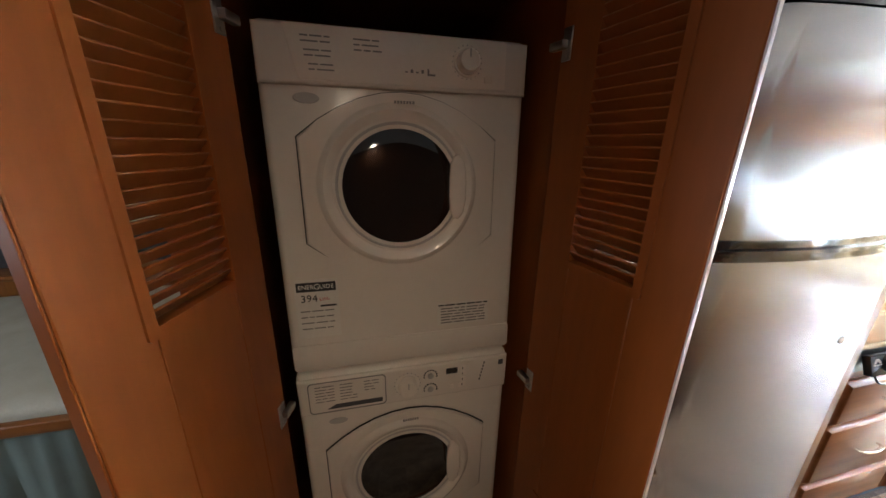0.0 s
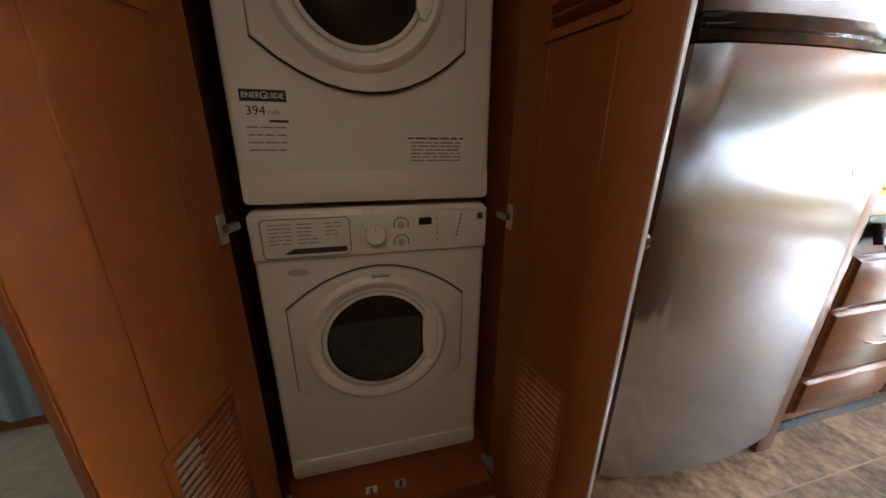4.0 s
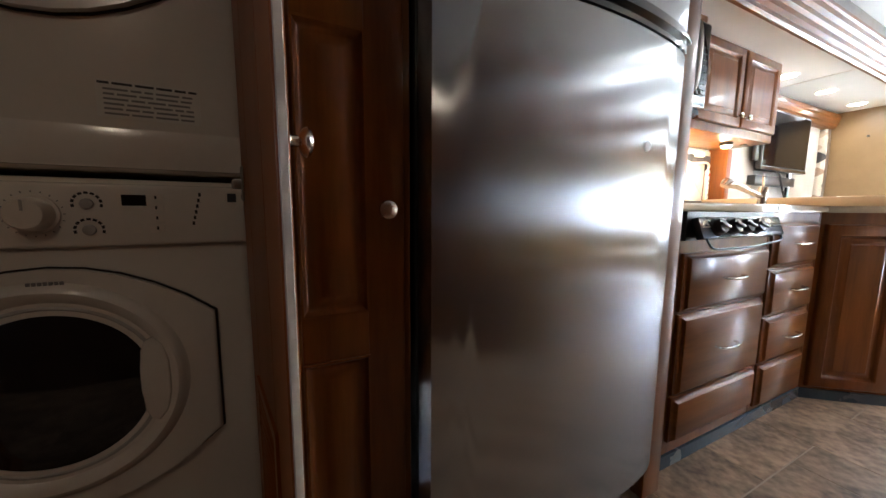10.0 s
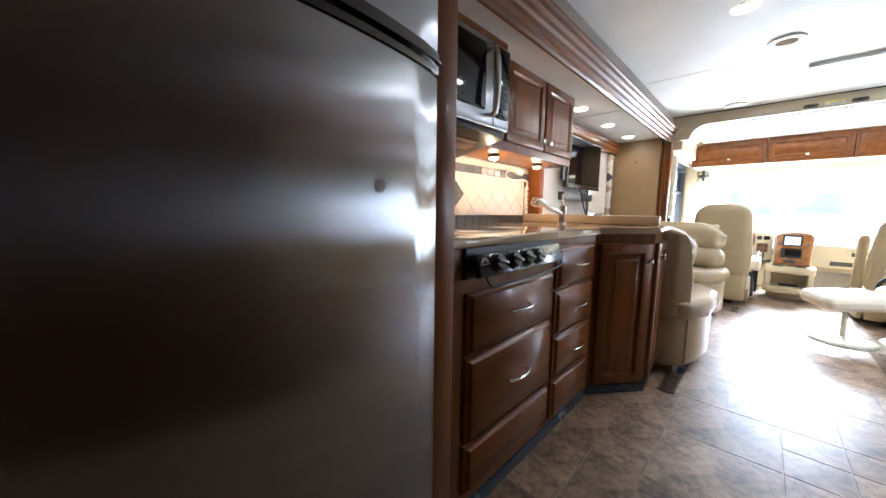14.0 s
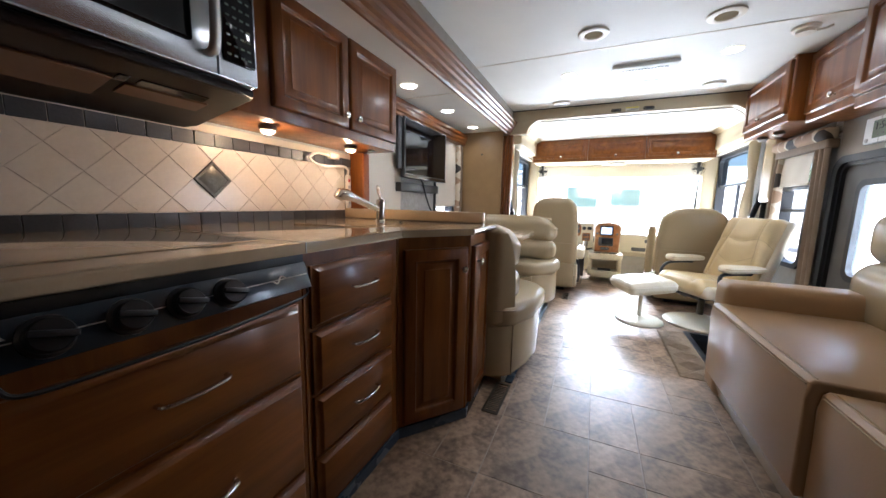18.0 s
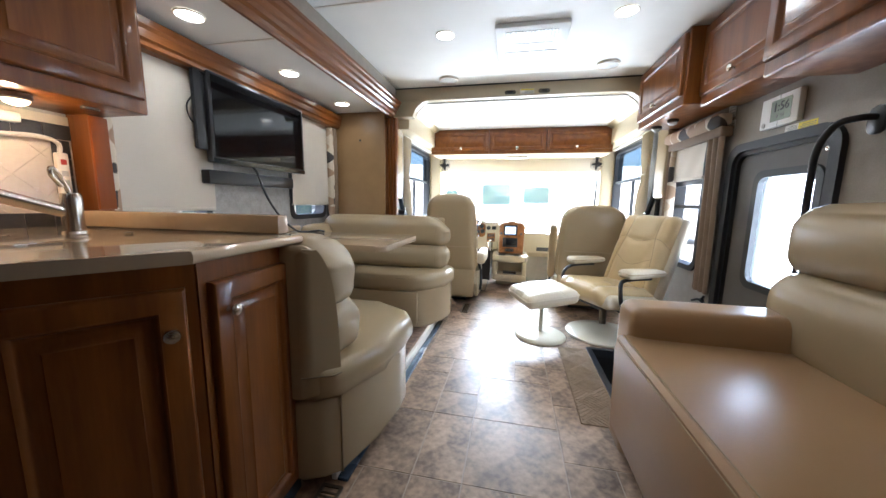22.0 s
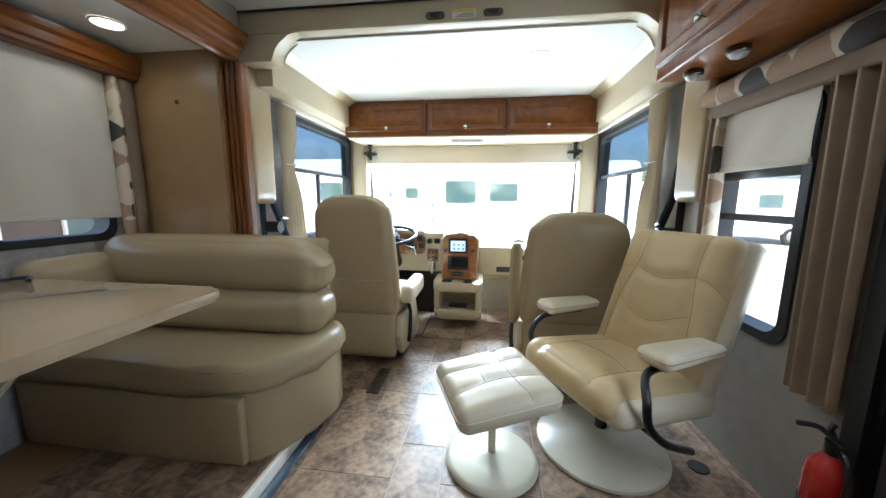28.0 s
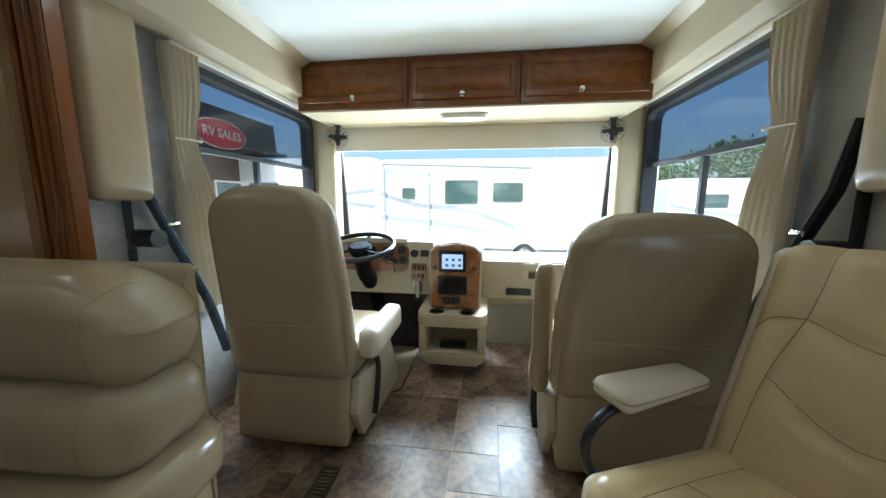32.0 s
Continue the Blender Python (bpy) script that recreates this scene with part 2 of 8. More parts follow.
# ---- materials ----
def mat(name, col, col2=None, rough=0.5, metal=0.0, scale=6.0, fine=90.0, bump=0.04, coat=0.0, stretch=(1, 1, 1), rvar=0.08, mix=0.5, spec=0.5, aniso=0.0, per=0.0, con=1.0, sag=0.0, sags=9.0):
    """Two colours mottled at two scales, with a fine relief. per: how far single pieces differ; sag: soft broad unevenness."""
    ma = bpy.data.materials.new(name)
    ma.use_nodes = True
    nt = ma.node_tree
    n, link = nt.nodes, nt.links.new
    p = n["Principled BSDF"]
    co, mp = n.new("ShaderNodeTexCoord"), n.new("ShaderNodeMapping")
    mp.inputs["Scale"].default_value = stretch
    link(co.outputs["Object"], mp.inputs["Vector"])
    big, small = n.new("ShaderNodeTexNoise"), n.new("ShaderNodeTexNoise")
    big.inputs["Scale"].default_value, big.inputs["Detail"].default_value = scale, 5
    small.inputs["Scale"].default_value, small.inputs["Detail"].default_value = fine, 3
    for q in (big, small):
        link(mp.outputs[0], q.inputs["Vector"])
    both = n.new("ShaderNodeMath")
    both.operation = "MULTIPLY_ADD"
    link(small.outputs[0], both.inputs[0])
    both.inputs[1].default_value = mix
    link(big.outputs[0], both.inputs[2])
    ramp = n.new("ShaderNodeMapRange")
    ramp.inputs[1].default_value, ramp.inputs[2].default_value = 0.5 + mix * 0.5 - (0.2 + mix * 0.15) / con, 0.5 + mix * 0.5 + (0.2 + mix * 0.15) / con
    link(both.outputs[0], ramp.inputs[0])
    mx = n.new("ShaderNodeMix")
    mx.data_type = "RGBA"
    mx.inputs[6].default_value = (*col, 1)
    mx.inputs[7].default_value = (*(col2 or [c * 0.86 for c in col]), 1)
    link(ramp.outputs[0], mx.inputs[0])
    out = mx.outputs[2]
    if per:
        info, hsv, mr = n.new("ShaderNodeObjectInfo"), n.new("ShaderNodeHueSaturation"), n.new("ShaderNodeMapRange")
        mr.inputs[3].default_value, mr.inputs[4].default_value = 1 - per, 1 + per
        link(info.outputs["Random"], mr.inputs[0])
        link(mr.outputs[0], hsv.inputs["Value"])
        link(out, hsv.inputs["Color"])
        out = hsv.outputs[0]
    link(out, p.inputs["Base Color"])
    rr = n.new("ShaderNodeMapRange")
    rr.inputs[3].default_value, rr.inputs[4].default_value = max(0.02, rough - rvar), min(1, rough + rvar)
    link(big.outputs[0], rr.inputs[0])
    link(rr.outputs[0], p.inputs["Roughness"])
    p.inputs["Metallic"].default_value = metal
    p.inputs["Coat Weight"].default_value, p.inputs["Coat Roughness"].default_value = coat, 0.12
    p.inputs["Specular IOR Level"].default_value = spec
    p.inputs["Anisotropic"].default_value, p.inputs["Anisotropic Rotation"].default_value = aniso, 0.0
    if aniso:
        tan = n.new("ShaderNodeTangent")
        tan.direction_type, tan.axis = "RADIAL", "Z"
        link(tan.outputs[0], p.inputs["Tangent"])
    if bump:
        bp = n.new("ShaderNodeBump")
        bp.inputs["Strength"].default_value, bp.inputs["Distance"].default_value = bump, 0.01
        link(small.outputs[0], bp.inputs["Height"])
        link(bp.outputs[0], p.inputs["Normal"])
    if sag:
        wide, sb = n.new("ShaderNodeTexNoise"), n.new("ShaderNodeBump")
        wide.inputs["Scale"].default_value, wide.inputs["Detail"].default_value, wide.inputs["Distortion"].default_value = sags, 2, 0.6
        link(mp.outputs[0], wide.inputs["Vector"])
        sb.inputs["Strength"].default_value, sb.inputs["Distance"].default_value = sag, 0.05
        link(wide.outputs[0], sb.inputs["Height"])
        if bump:
            link(bp.outputs[0], sb.inputs["Normal"])
        link(sb.outputs[0], p.inputs["Normal"])
    return ma


def glow(name, col, power):
    ma = mat(name, col)
    p = ma.node_tree.nodes["Principled BSDF"]
    p.inputs["Emission Color"].default_value, p.inputs["Emission Strength"].default_value = (*col, 1), power
    return ma


def glass(name, col=(1, 1, 1), rough=0.0):
    """A thin pane: mostly clear, with a mirror's gloss."""
    ma = bpy.data.materials.new(name)
    ma.use_nodes = True
    nt = ma.node_tree
    n, link = nt.nodes, nt.links.new
    clear, gloss, mx = n.new("ShaderNodeBsdfTransparent"), n.new("ShaderNodeBsdfGlossy"), n.new("ShaderNodeMixShader")
    clear.inputs[0].default_value = (*col, 1)
    gloss.inputs["Roughness"].default_value = rough
    mx.inputs[0].default_value = 0.035
    link(clear.outputs[0], mx.inputs[1])
    link(gloss.outputs[0], mx.inputs[2])
    link(mx.outputs[0], n["Material Output"].inputs[0])
    return ma


UP = (14, 14, 1.2)      # grain that runs upwards
ALONG = (1.2, 14, 14)   # grain that runs along x
WOOD = mat("cherry_wood", (0.210, 0.069, 0.0105), (0.112, 0.034, 0.0055), 0.34, spec=0.22, coat=0.30, stretch=UP, scale=1.4, fine=9, bump=0.03, mix=0.35)
WOODX = mat("cherry_wood_along", (0.210, 0.069, 0.0105), (0.112, 0.034, 0.0055), 0.34, spec=0.22, coat=0.30, stretch=ALONG, scale=1.4, fine=9, bump=0.03, mix=0.35)
WOOD_DARK = mat("dark_cherry_veneer", (0.105, 0.034, 0.010), (0.06, 0.019, 0.006), 0.5, stretch=UP, scale=1.4, fine=9, bump=0.02)
WOOD_IN = mat("cherry_veneer", (0.240, 0.066, 0.0095), (0.178, 0.047, 0.0068), 0.42, coat=0.06, spec=0.25, stretch=(5, 5, 0.8), scale=1.5, fine=14, bump=0.02, mix=0.4)
BURL = mat("burl_wood", (0.36, 0.16, 0.055), (0.16, 0.055, 0.018), 0.22, coat=0.6, scale=22, fine=120, mix=0.6, bump=0.0)
WHITE = mat("white_enamel", (0.73, 0.68, 0.60), (0.69, 0.64, 0.565), 0.22, coat=0.3, scale=3, fine=60, bump=0.004)
WHITE2 = mat("white_plastic", (0.74, 0.68, 0.59), (0.68, 0.62, 0.535), 0.35, bump=0.01)
GREYP = mat("pale_grey_plastic", (0.42, 0.40, 0.37), None, 0.4, bump=0.01)
BLACK = mat("black_plastic", (0.007, 0.007, 0.0075), (0.010, 0.010, 0.011), 0.32, bump=0.02)
GLOSSB = mat("gloss_black", (0.006, 0.006, 0.008), None, 0.08, bump=0.0, rvar=0.03, coat=0.5)
MATTE = mat("matte_black_vinyl", (0.006, 0.006, 0.0065), (0.008, 0.008, 0.009), 0.75, spec=0.12, bump=0.02)
RUBBER = mat("dark_rubber", (0.009, 0.0095, 0.0105), (0.014, 0.0145, 0.016), 0.5, bump=0.06)
SLATE_BLUE = mat("slate_blue_vinyl", (0.055, 0.080, 0.110), (0.045, 0.066, 0.092), 0.26, bump=0.05)
NICKEL = mat("brushed_nickel", (0.66, 0.62, 0.56), (0.57, 0.53, 0.48), 0.22, metal=1.0, bump=0.02)
CHROME = mat("chrome", (0.75, 0.75, 0.75), None, 0.1, metal=1.0, bump=0.0)
STEEL = mat("brushed_steel", (0.46, 0.48, 0.51), (0.425, 0.445, 0.47), 0.235, metal=1.0, stretch=(0.4, 0.4, 1), scale=2, fine=5.0, bump=0.0, rvar=0.01, aniso=1.0, sag=0.008, sags=4.0)
STEELD = mat("steel_trim", (0.46, 0.45, 0.44), None, 0.3, metal=1.0, bump=0.01)
COUNTER = mat("beige_solid_surface", (0.46, 0.35, 0.23), (0.40, 0.30, 0.195), 0.05, rvar=0.02, scale=7, fine=60, mix=0.35, bump=0.0, coat=0.3)
CREAM_TILE = mat("cream_ceramic_tile", (0.62, 0.54, 0.44), (0.55, 0.47, 0.375), 0.25, scale=7, fine=60, bump=0.02, per=0.05)
GROUT = mat("grout", (0.58, 0.50, 0.405), None, 0.85, fine=200, bump=0.1)
SLATE = mat("slate_mosaic", (0.024, 0.024, 0.028), (0.046, 0.043, 0.042), 0.4, scale=25, fine=160, bump=0.1, per=0.25)
BRONZE = mat("pewter_tile", (0.115, 0.10, 0.075), (0.07, 0.06, 0.045), 0.32, metal=0.7, scale=30, bump=0.08)
LEATHER = mat("beige_vinyl_leather", (0.350, 0.268, 0.155), (0.330, 0.250, 0.143), 0.25, scale=2.5, fine=30, bump=0.0, mix=0.15, rvar=0.03)
LEATHER_T = mat("tan_vinyl_leather", (0.345, 0.213, 0.103), (0.33, 0.202, 0.096), 0.32, scale=2.5, fine=140, bump=0.02, mix=0.02, rvar=0.03)
LEATHER_Y = mat("butter_cream_leather", (0.56, 0.42, 0.215), (0.555, 0.416, 0.212), 0.30, scale=1.5, fine=8, bump=0.0, mix=0.1, rvar=0.01)
LEATHER_W = mat("pale_cream_leather", (0.62, 0.535, 0.385), (0.59, 0.51, 0.365), 0.45, scale=3, fine=30, bump=0.0, mix=0.15, rvar=0.03)
SEAM = mat("sunk_seam_thread", (0.215, 0.155, 0.085), None, 0.7, bump=0.03)
PIPING = mat("seam_thread", (0.36, 0.27, 0.155), None, 0.6, bump=0.03)
CREAM_BASE = mat("cream_enamel_base", (0.62, 0.58, 0.45), (0.57, 0.53, 0.41), 0.3, bump=0.03)
WALL = mat("taupe_wall_vinyl", (0.31, 0.275, 0.225), (0.245, 0.215, 0.175), 0.62, scale=14, fine=160, mix=0.8, bump=0.06)
WALL_TAN = mat("tan_wall_panel", (0.31, 0.195, 0.088), (0.26, 0.16, 0.07), 0.36, scale=9, fine=130, mix=0.6, bump=0.04)
WALL_GREY = mat("grey_linen_wall", (0.42, 0.40, 0.37), (0.29, 0.275, 0.25), 0.7, scale=22, fine=110, mix=0.9, bump=0.08)
CREAM = mat("cream_molded_plastic", (0.50, 0.425, 0.285), (0.46, 0.385, 0.255), 0.42, scale=4, fine=180, bump=0.03)
CEIL = mat("white_ceiling_vinyl", (0.75, 0.735, 0.69), (0.71, 0.695, 0.65), 0.6, scale=5, fine=220, bump=0.03)
SHADE = mat("ivory_roller_shade", (0.60, 0.545, 0.455), (0.56, 0.505, 0.42), 0.75, scale=3, fine=500, bump=0.03)
CLOTH = mat("taupe_curtain_cloth", (0.225, 0.16, 0.105), (0.18, 0.125, 0.08), 0.8, scale=8, fine=300, bump=0.08)
DRAPE = mat("cream_privacy_curtain", (0.62, 0.55, 0.42), (0.54, 0.47, 0.35), 0.8, scale=6, fine=300, bump=0.06)
EDGE = mat("worn_edge_tape", (0.62, 0.58, 0.54), (0.50, 0.44, 0.40), 0.3, scale=12, bump=0.02)
# near-black with the shade of hollows put into the colour
DARKCAVE = mat("cavity_shade", (0.03, 0.022, 0.018), None, 0.8, bump=0.02)
CARPET = mat("ribbed_brown_carpet", (0.26, 0.185, 0.115), (0.18, 0.125, 0.075), 0.95, scale=30, fine=400, bump=0.3)
RED = mat("red_enamel", (0.45, 0.012, 0.01), (0.38, 0.01, 0.01), 0.25, coat=0.4, bump=0.005)
YELLOW = mat("yellow_sticker", (0.75, 0.62, 0.03), None, 0.5, bump=0.01)
PAPER = mat("white_label_paper", (0.72, 0.69, 0.62), None, 0.55, bump=0.01)
INK = mat("black_ink", (0.02, 0.02, 0.022), None, 0.5, bump=0.0)
INKG = mat("grey_ink", (0.22, 0.21, 0.2), None, 0.6, bump=0.0)
KEYMARK = mat("dim_green_print", (0.045, 0.075, 0.045), None, 0.5, bump=0.0)
INKR = mat("red_ink", (0.5, 0.04, 0.03), None, 0.5, bump=0.0)
LCD = mat("lcd_green_grey", (0.25, 0.29, 0.22), (0.22, 0.26, 0.19), 0.25, bump=0.0)
SCREEN = glow("lit_screen", (0.45, 0.55, 0.75), 0.5)
LAMP = glow("lit_lamp", (1.0, 0.90, 0.74), 3.0)
PUCKLAMP = glow("lit_puck_lamp", (1.0, 0.72, 0.38), 1.2)
GRAYD = mat("dark_grey_knob", (0.05, 0.05, 0.055), None, 0.35, bump=0.02)
SCREENB = mat("dark_tv_glass", (0.005, 0.005, 0.006), None, 0.06, bump=0.0, rvar=0.02, spec=0.25)
ACWHITE = mat("cool_white_plastic", (0.74, 0.735, 0.71), (0.70, 0.695, 0.67), 0.45, bump=0.01)
DARKGLASS = mat("dark_door_glass", (0.012, 0.011, 0.011), None, 0.06, bump=0.0, rvar=0.02, spec=0.6)
FASCIA = mat("slate_blue_enamel", (0.020, 0.030, 0.043), (0.017, 0.026, 0.038), 0.16, bump=0.0)
MIDGREY = mat("charcoal_panel", (0.017, 0.020, 0.025), (0.014, 0.016, 0.02), 0.3, bump=0.01)
PANE = glass("window_glass")
TINT = glass("tinted_window_glass", (0.52, 0.55, 0.58))
TILE = mat("stone_vinyl_tile", (0.37, 0.256, 0.168), (0.105, 0.067, 0.043), 0.40, spec=0.34, scale=6.5, fine=32, con=1.6, mix=0.7, bump=0.07, per=0.22, rvar=0.1)
JOINT = mat("vinyl_joint", (0.33, 0.255, 0.19), None, 0.6, bump=0.05)
BEDCOVER = mat("grey_green_bedspread", (0.115, 0.135, 0.115), (0.08, 0.095, 0.08), 0.8, scale=6, fine=260, bump=0.08)
BEDTOP = mat("tan_quilt", (0.36, 0.31, 0.235), (0.29, 0.25, 0.185), 0.8, scale=7, fine=160, bump=0.15)

# ---- the shell ----
def slab(name, lo, hi, material, label="", bev=0.0):
    bm = B()
    box(bm, lo, hi, bev)
    return solid(name, bm, material, label, kind="structure")


def wall_with_holes(name, axis, a, b, u0, v0, u1, v1, holes, material, label=""):
    """A wall between a and b along its thin axis, with rectangular openings (u0, v0, u1, v1) cut through."""
    us = sorted({u0, u1, *(q for h in holes for q in (h[0], h[2]))})
    vs = sorted({v0, v1, *(q for h in holes for q in (h[1], h[3]))})
    bm = B()
    gone = lambda i, j: not (0 <= i < len(us) - 1 and 0 <= j < len(vs) - 1) or any(
        h[0] <= (us[i] + us[i + 1]) / 2 <= h[2] and h[1] <= (vs[j] + vs[j + 1]) / 2 <= h[3] for h in holes)
    grid = {}

    def vert(i, j, w):
        if (i, j, w) not in grid:
            grid[i, j, w] = bm.verts.new(axis_point(axis, us[i], vs[j], w))
        return grid[i, j, w]

    for i in range(len(us) - 1):
        for j in range(len(vs) - 1):
            if gone(i, j):
                continue
            for w in (a, b):
                bm.faces.new([vert(i, j, w), vert(i + 1, j, w), vert(i + 1, j + 1, w), vert(i, j + 1, w)])
            for di, dj, e in ((-1, 0, ((i, j), (i, j + 1))), (1, 0, ((i + 1, j), (i + 1, j + 1))), (0, -1, ((i, j), (i + 1, j))), (0, 1, ((i, j + 1), (i + 1, j + 1)))):
                if gone(i + di, j + dj):
                    (p, q), (r, s) = e
                    bm.faces.new([vert(p, q, a), vert(r, s, a), vert(r, s, b), vert(p, q, b)])
    return solid(name, bm, material, label, kind="structure")


YR, YL, YS, ZC = -1.41, 1.05, 1.58, 2.07   # right wall, left wall, slide-out wall, ceiling
WELL = (4.06, YR, 4.81, -0.75)             # the entry's stairwell

# floor base, with the stairwell cut out
bm = B()
for lo, hi in (((-3.0, YR, -0.05), (WELL[0], YL, -0.0016)), ((WELL[2], YR, -0.05), (7.5, YL, -0.0016)), ((WELL[0], WELL[3], -0.05), (WELL[2], YL, -0.0016))):
    box(bm, lo, hi)
floor = solid("floor", bm, JOINT, "brown stone-look vinyl tile floor of mixed sizes", kind="structure", at=(0, 0, 0))

wall_with_holes("wall_right", "y", YR - 0.06, YR, -3.0, -0.6, 7.5, ZC, ((5.99, 0.80, 7.06, 1.67), (4.97, 0.60, 5.40, 1.45), (4.05, -0.5, 4.665, 1.34)), WALL, "taupe wallpapered wall with window and entry door openings")
wall_with_holes("wall_left_front", "y", YL, YL + 0.06, 5.42, -0.05, 7.5, ZC, ((5.99, 0.80, 7.06, 1.67),), WALL_GREY, "grey linen-patterned cab side wall with window opening")
slab("wall_left_rear", (-0.41, 1.75, -0.05), (1.54, 1.81, ZC), WALL, "taupe wall behind the closet")
slab("wall_bedroom", (-3.0, 2.75, -0.05), (-0.35, 2.81, ZC), WALL_TAN, "tan bedroom slide-out wall")
slab("wall_bedroom_end", (-0.41, 1.812, -0.05), (-0.35, 2.75, ZC), WALL_TAN, "tan bedroom slide-out end wall")
slab("floor_bedroom", (-3.0, 1.051, -0.05), (-0.41, 2.75, -0.004), CARPET, "brown carpeted bedroom floor")
slab("ceiling_bedroom", (-3.0, 1.812, ZC), (-0.35, 2.75, ZC + 0.05), CEIL, "white bedroom ceiling")
wall_with_holes("wall_slide_out", "y", YS, YS + 0.06, 1.54, -0.05, 5.46, 1.9, ((3.50, 0.90, 3.99, 1.66), (4.74, 0.90, 5.20, 1.66)), WALL_GREY, "grey linen-patterned slide-out wall with two windows")
slab("wall_slide_end", (5.36, 1.036, -0.05), (5.42, YS, 1.86), WALL_TAN, "tan slide-out end panel")
slab("wall_slide_rear", (1.48, 1.10, -0.05), (1.54, 1.75, 1.86), WALL_TAN, "tan slide-out rear panel")
wall_with_holes("wall_rear", "x", -3.06, -3.0, YR, -0.05, 2.81, ZC, ((0.1, 1.0, 1.1, 1.7),), WALL, "unseen taupe rear bedroom wall with an assumed window opening")
# unseen slab added to stop sun falling through the opening
slab("bedroom_sun_blocker", (-3.055, 0.08, 0.98), (-3.045, 1.12, 1.72), SHADE, "unseen pale slab added to keep the sun out of the bedroom")
slab("wall_bath", (-2.95, -0.70, -0.006), (1.5, -0.62, ZC), WOOD_DARK, "dark cherry bathroom partition")
slab("wall_bath_end", (1.5, YR, -0.006), (1.56, -0.62, ZC), WOOD_DARK, "dark cherry partition end")
slab("wall_above_slide", (1.46, 0.955, 1.94), (5.44, 1.06, ZC), WALL, "taupe band above the slide-out")

slab("ceiling", (-3.0, YR, ZC), (5.56, 1.81, ZC + 0.05), CEIL, "white vinyl ceiling with trim joints")
slab("ceiling_slide_out", (1.54, 0.99, 1.845), (5.42, YS, 1.90), CEIL, "white slide-out ceiling")
slab("ceiling_cab", (5.55, YR, 1.945), (7.5, YL, 2.0), CEIL, "white cab ceiling")
bm = B()
for x in (1.9, 4.15):
    box(bm, (x, YR, ZC - 0.003), (x + 0.012, 0.955, ZC + 0.002))
box(bm, (3.97, 0.99, 1.842), (3.982, YS, 1.847))
solid("ceiling_joint", bm, WHITE2, "white ceiling joint strips", kind="structure")
slab("floor_slide_out", (3.40, 0.455, -0.006), (5.36, YS, 0.055), WALL_TAN, "raised slide-out floor")

# ---- laundry closet ----
CX0, CX1, CY = -0.215, 0.45, 0.80
bm = B()
box(bm, (CX0 - 0.10, CY, -0.006), (CX0 - 0.012, CY + 0.95, ZC))
box(bm, (CX1 + 0.012, CY, -0.006), (CX1 + 0.03, CY + 0.95, ZC))
box(bm, (CX0 - 0.012, 1.62, -0.006), (CX1 + 0.012, 1.66, ZC))
box(bm, (CX0 - 0.012, CY, 1.93), (CX1 + 0.012, CY + 0.82, ZC))
solid("closet_wall", bm, WOOD_IN, "dark cherry closet side and back panels", kind="structure")
bm = B()
box(bm, (CX0 - 0.011, CY, -0.006), (CX1 + 0.011, 1.61, 0.075), 0.003)
shelf = solid("closet_floor", bm, WOOD_IN, "raised cherry wood closet floor", kind="structure")

WX0, WX1, WY = -0.178, 0.427, 0.94
WC = (WX0 + WX1) / 2


def hexagon(cx, cz, w, h, n=10):
    """The machine door's outline: upright sides, arched top and bottom."""
    out = []
    for s in (1, -1):
        for k in range(n + 1):
            u = 1 - 2 * k / n
            out.append((cx + s * u * w, cz + s * (h - 0.45 * h * abs(u) ** 2.0)))
    return out


def machine_door(t, cz, label, w, h, size):
    """The round-glass door of a washer or dryer."""
    bm = B()
    prism(bm, hexagon(WC - 0.004, cz, w, h), "y", WY - 0.016, WY + 0.002, 0.006, 3)
    d = part("door", bm, WHITE, t, label)
    bm = B()
    prism(bm, hexagon(WC - 0.004, cz, w + 0.0035, h + 0.0035), "y", WY - 0.0035, WY + 0.002)
    part("door_gap", bm, BLACK, d, "dark shadow gap around the door")
    m = Matrix.Translation((WC - 0.012, WY - 0.0155, cz + 0.008)) @ Matrix.Rotation(radians(90), 4, "X") @ Matrix.Diagonal((size, size, 1, 1))
    bm = B()
    lathe(bm, ((0.188, -0.001), (0.183, 0.003), (0.178, 0.010), (0.171, 0.013), (0.163, 0.010), (0.153, 0.001), (0.148, -0.004), (0.145, -0.005)), 72, m)
    part("door_ring", bm, WHITE, d, "dished white ring round the glass")
    bm = B()
    lathe(bm, ((0.150, -0.004), (0.146, 0.001), (0.142, 0.002), (0.138, -0.001)), 64, m)
    part("seal", bm, GREYP, d, "pale grey inner bezel")
    bm = B()
    lathe(bm, ((0.141, -0.003), (0.13, 0.001), (0.10, 0.006), (0.06, 0.009), (0.028, 0.0105), (0, 0.011)), 72, m)
    part("glass", bm, DARKGLASS, d, "dark domed door glass")
    bm = B()
    prism(bm, [(WC - 0.012 + size * u, cz + 0.008 + size * v) for u, v in ((0.158, 0.030), (0.152, 0.062), (0.138, 0.078), (0.126, 0.072), (0.119, 0.055), (0.117, 0.02), (0.117, -0.02), (0.119, -0.055), (0.126, -0.072), (0.138, -0.078), (0.152, -0.062), (0.158, -0.03))], "y", WY - 0.0275, WY - 0.014, 0.004, 3)
    part("grip", bm, WHITE, d, "moulded white door grip")
    return d


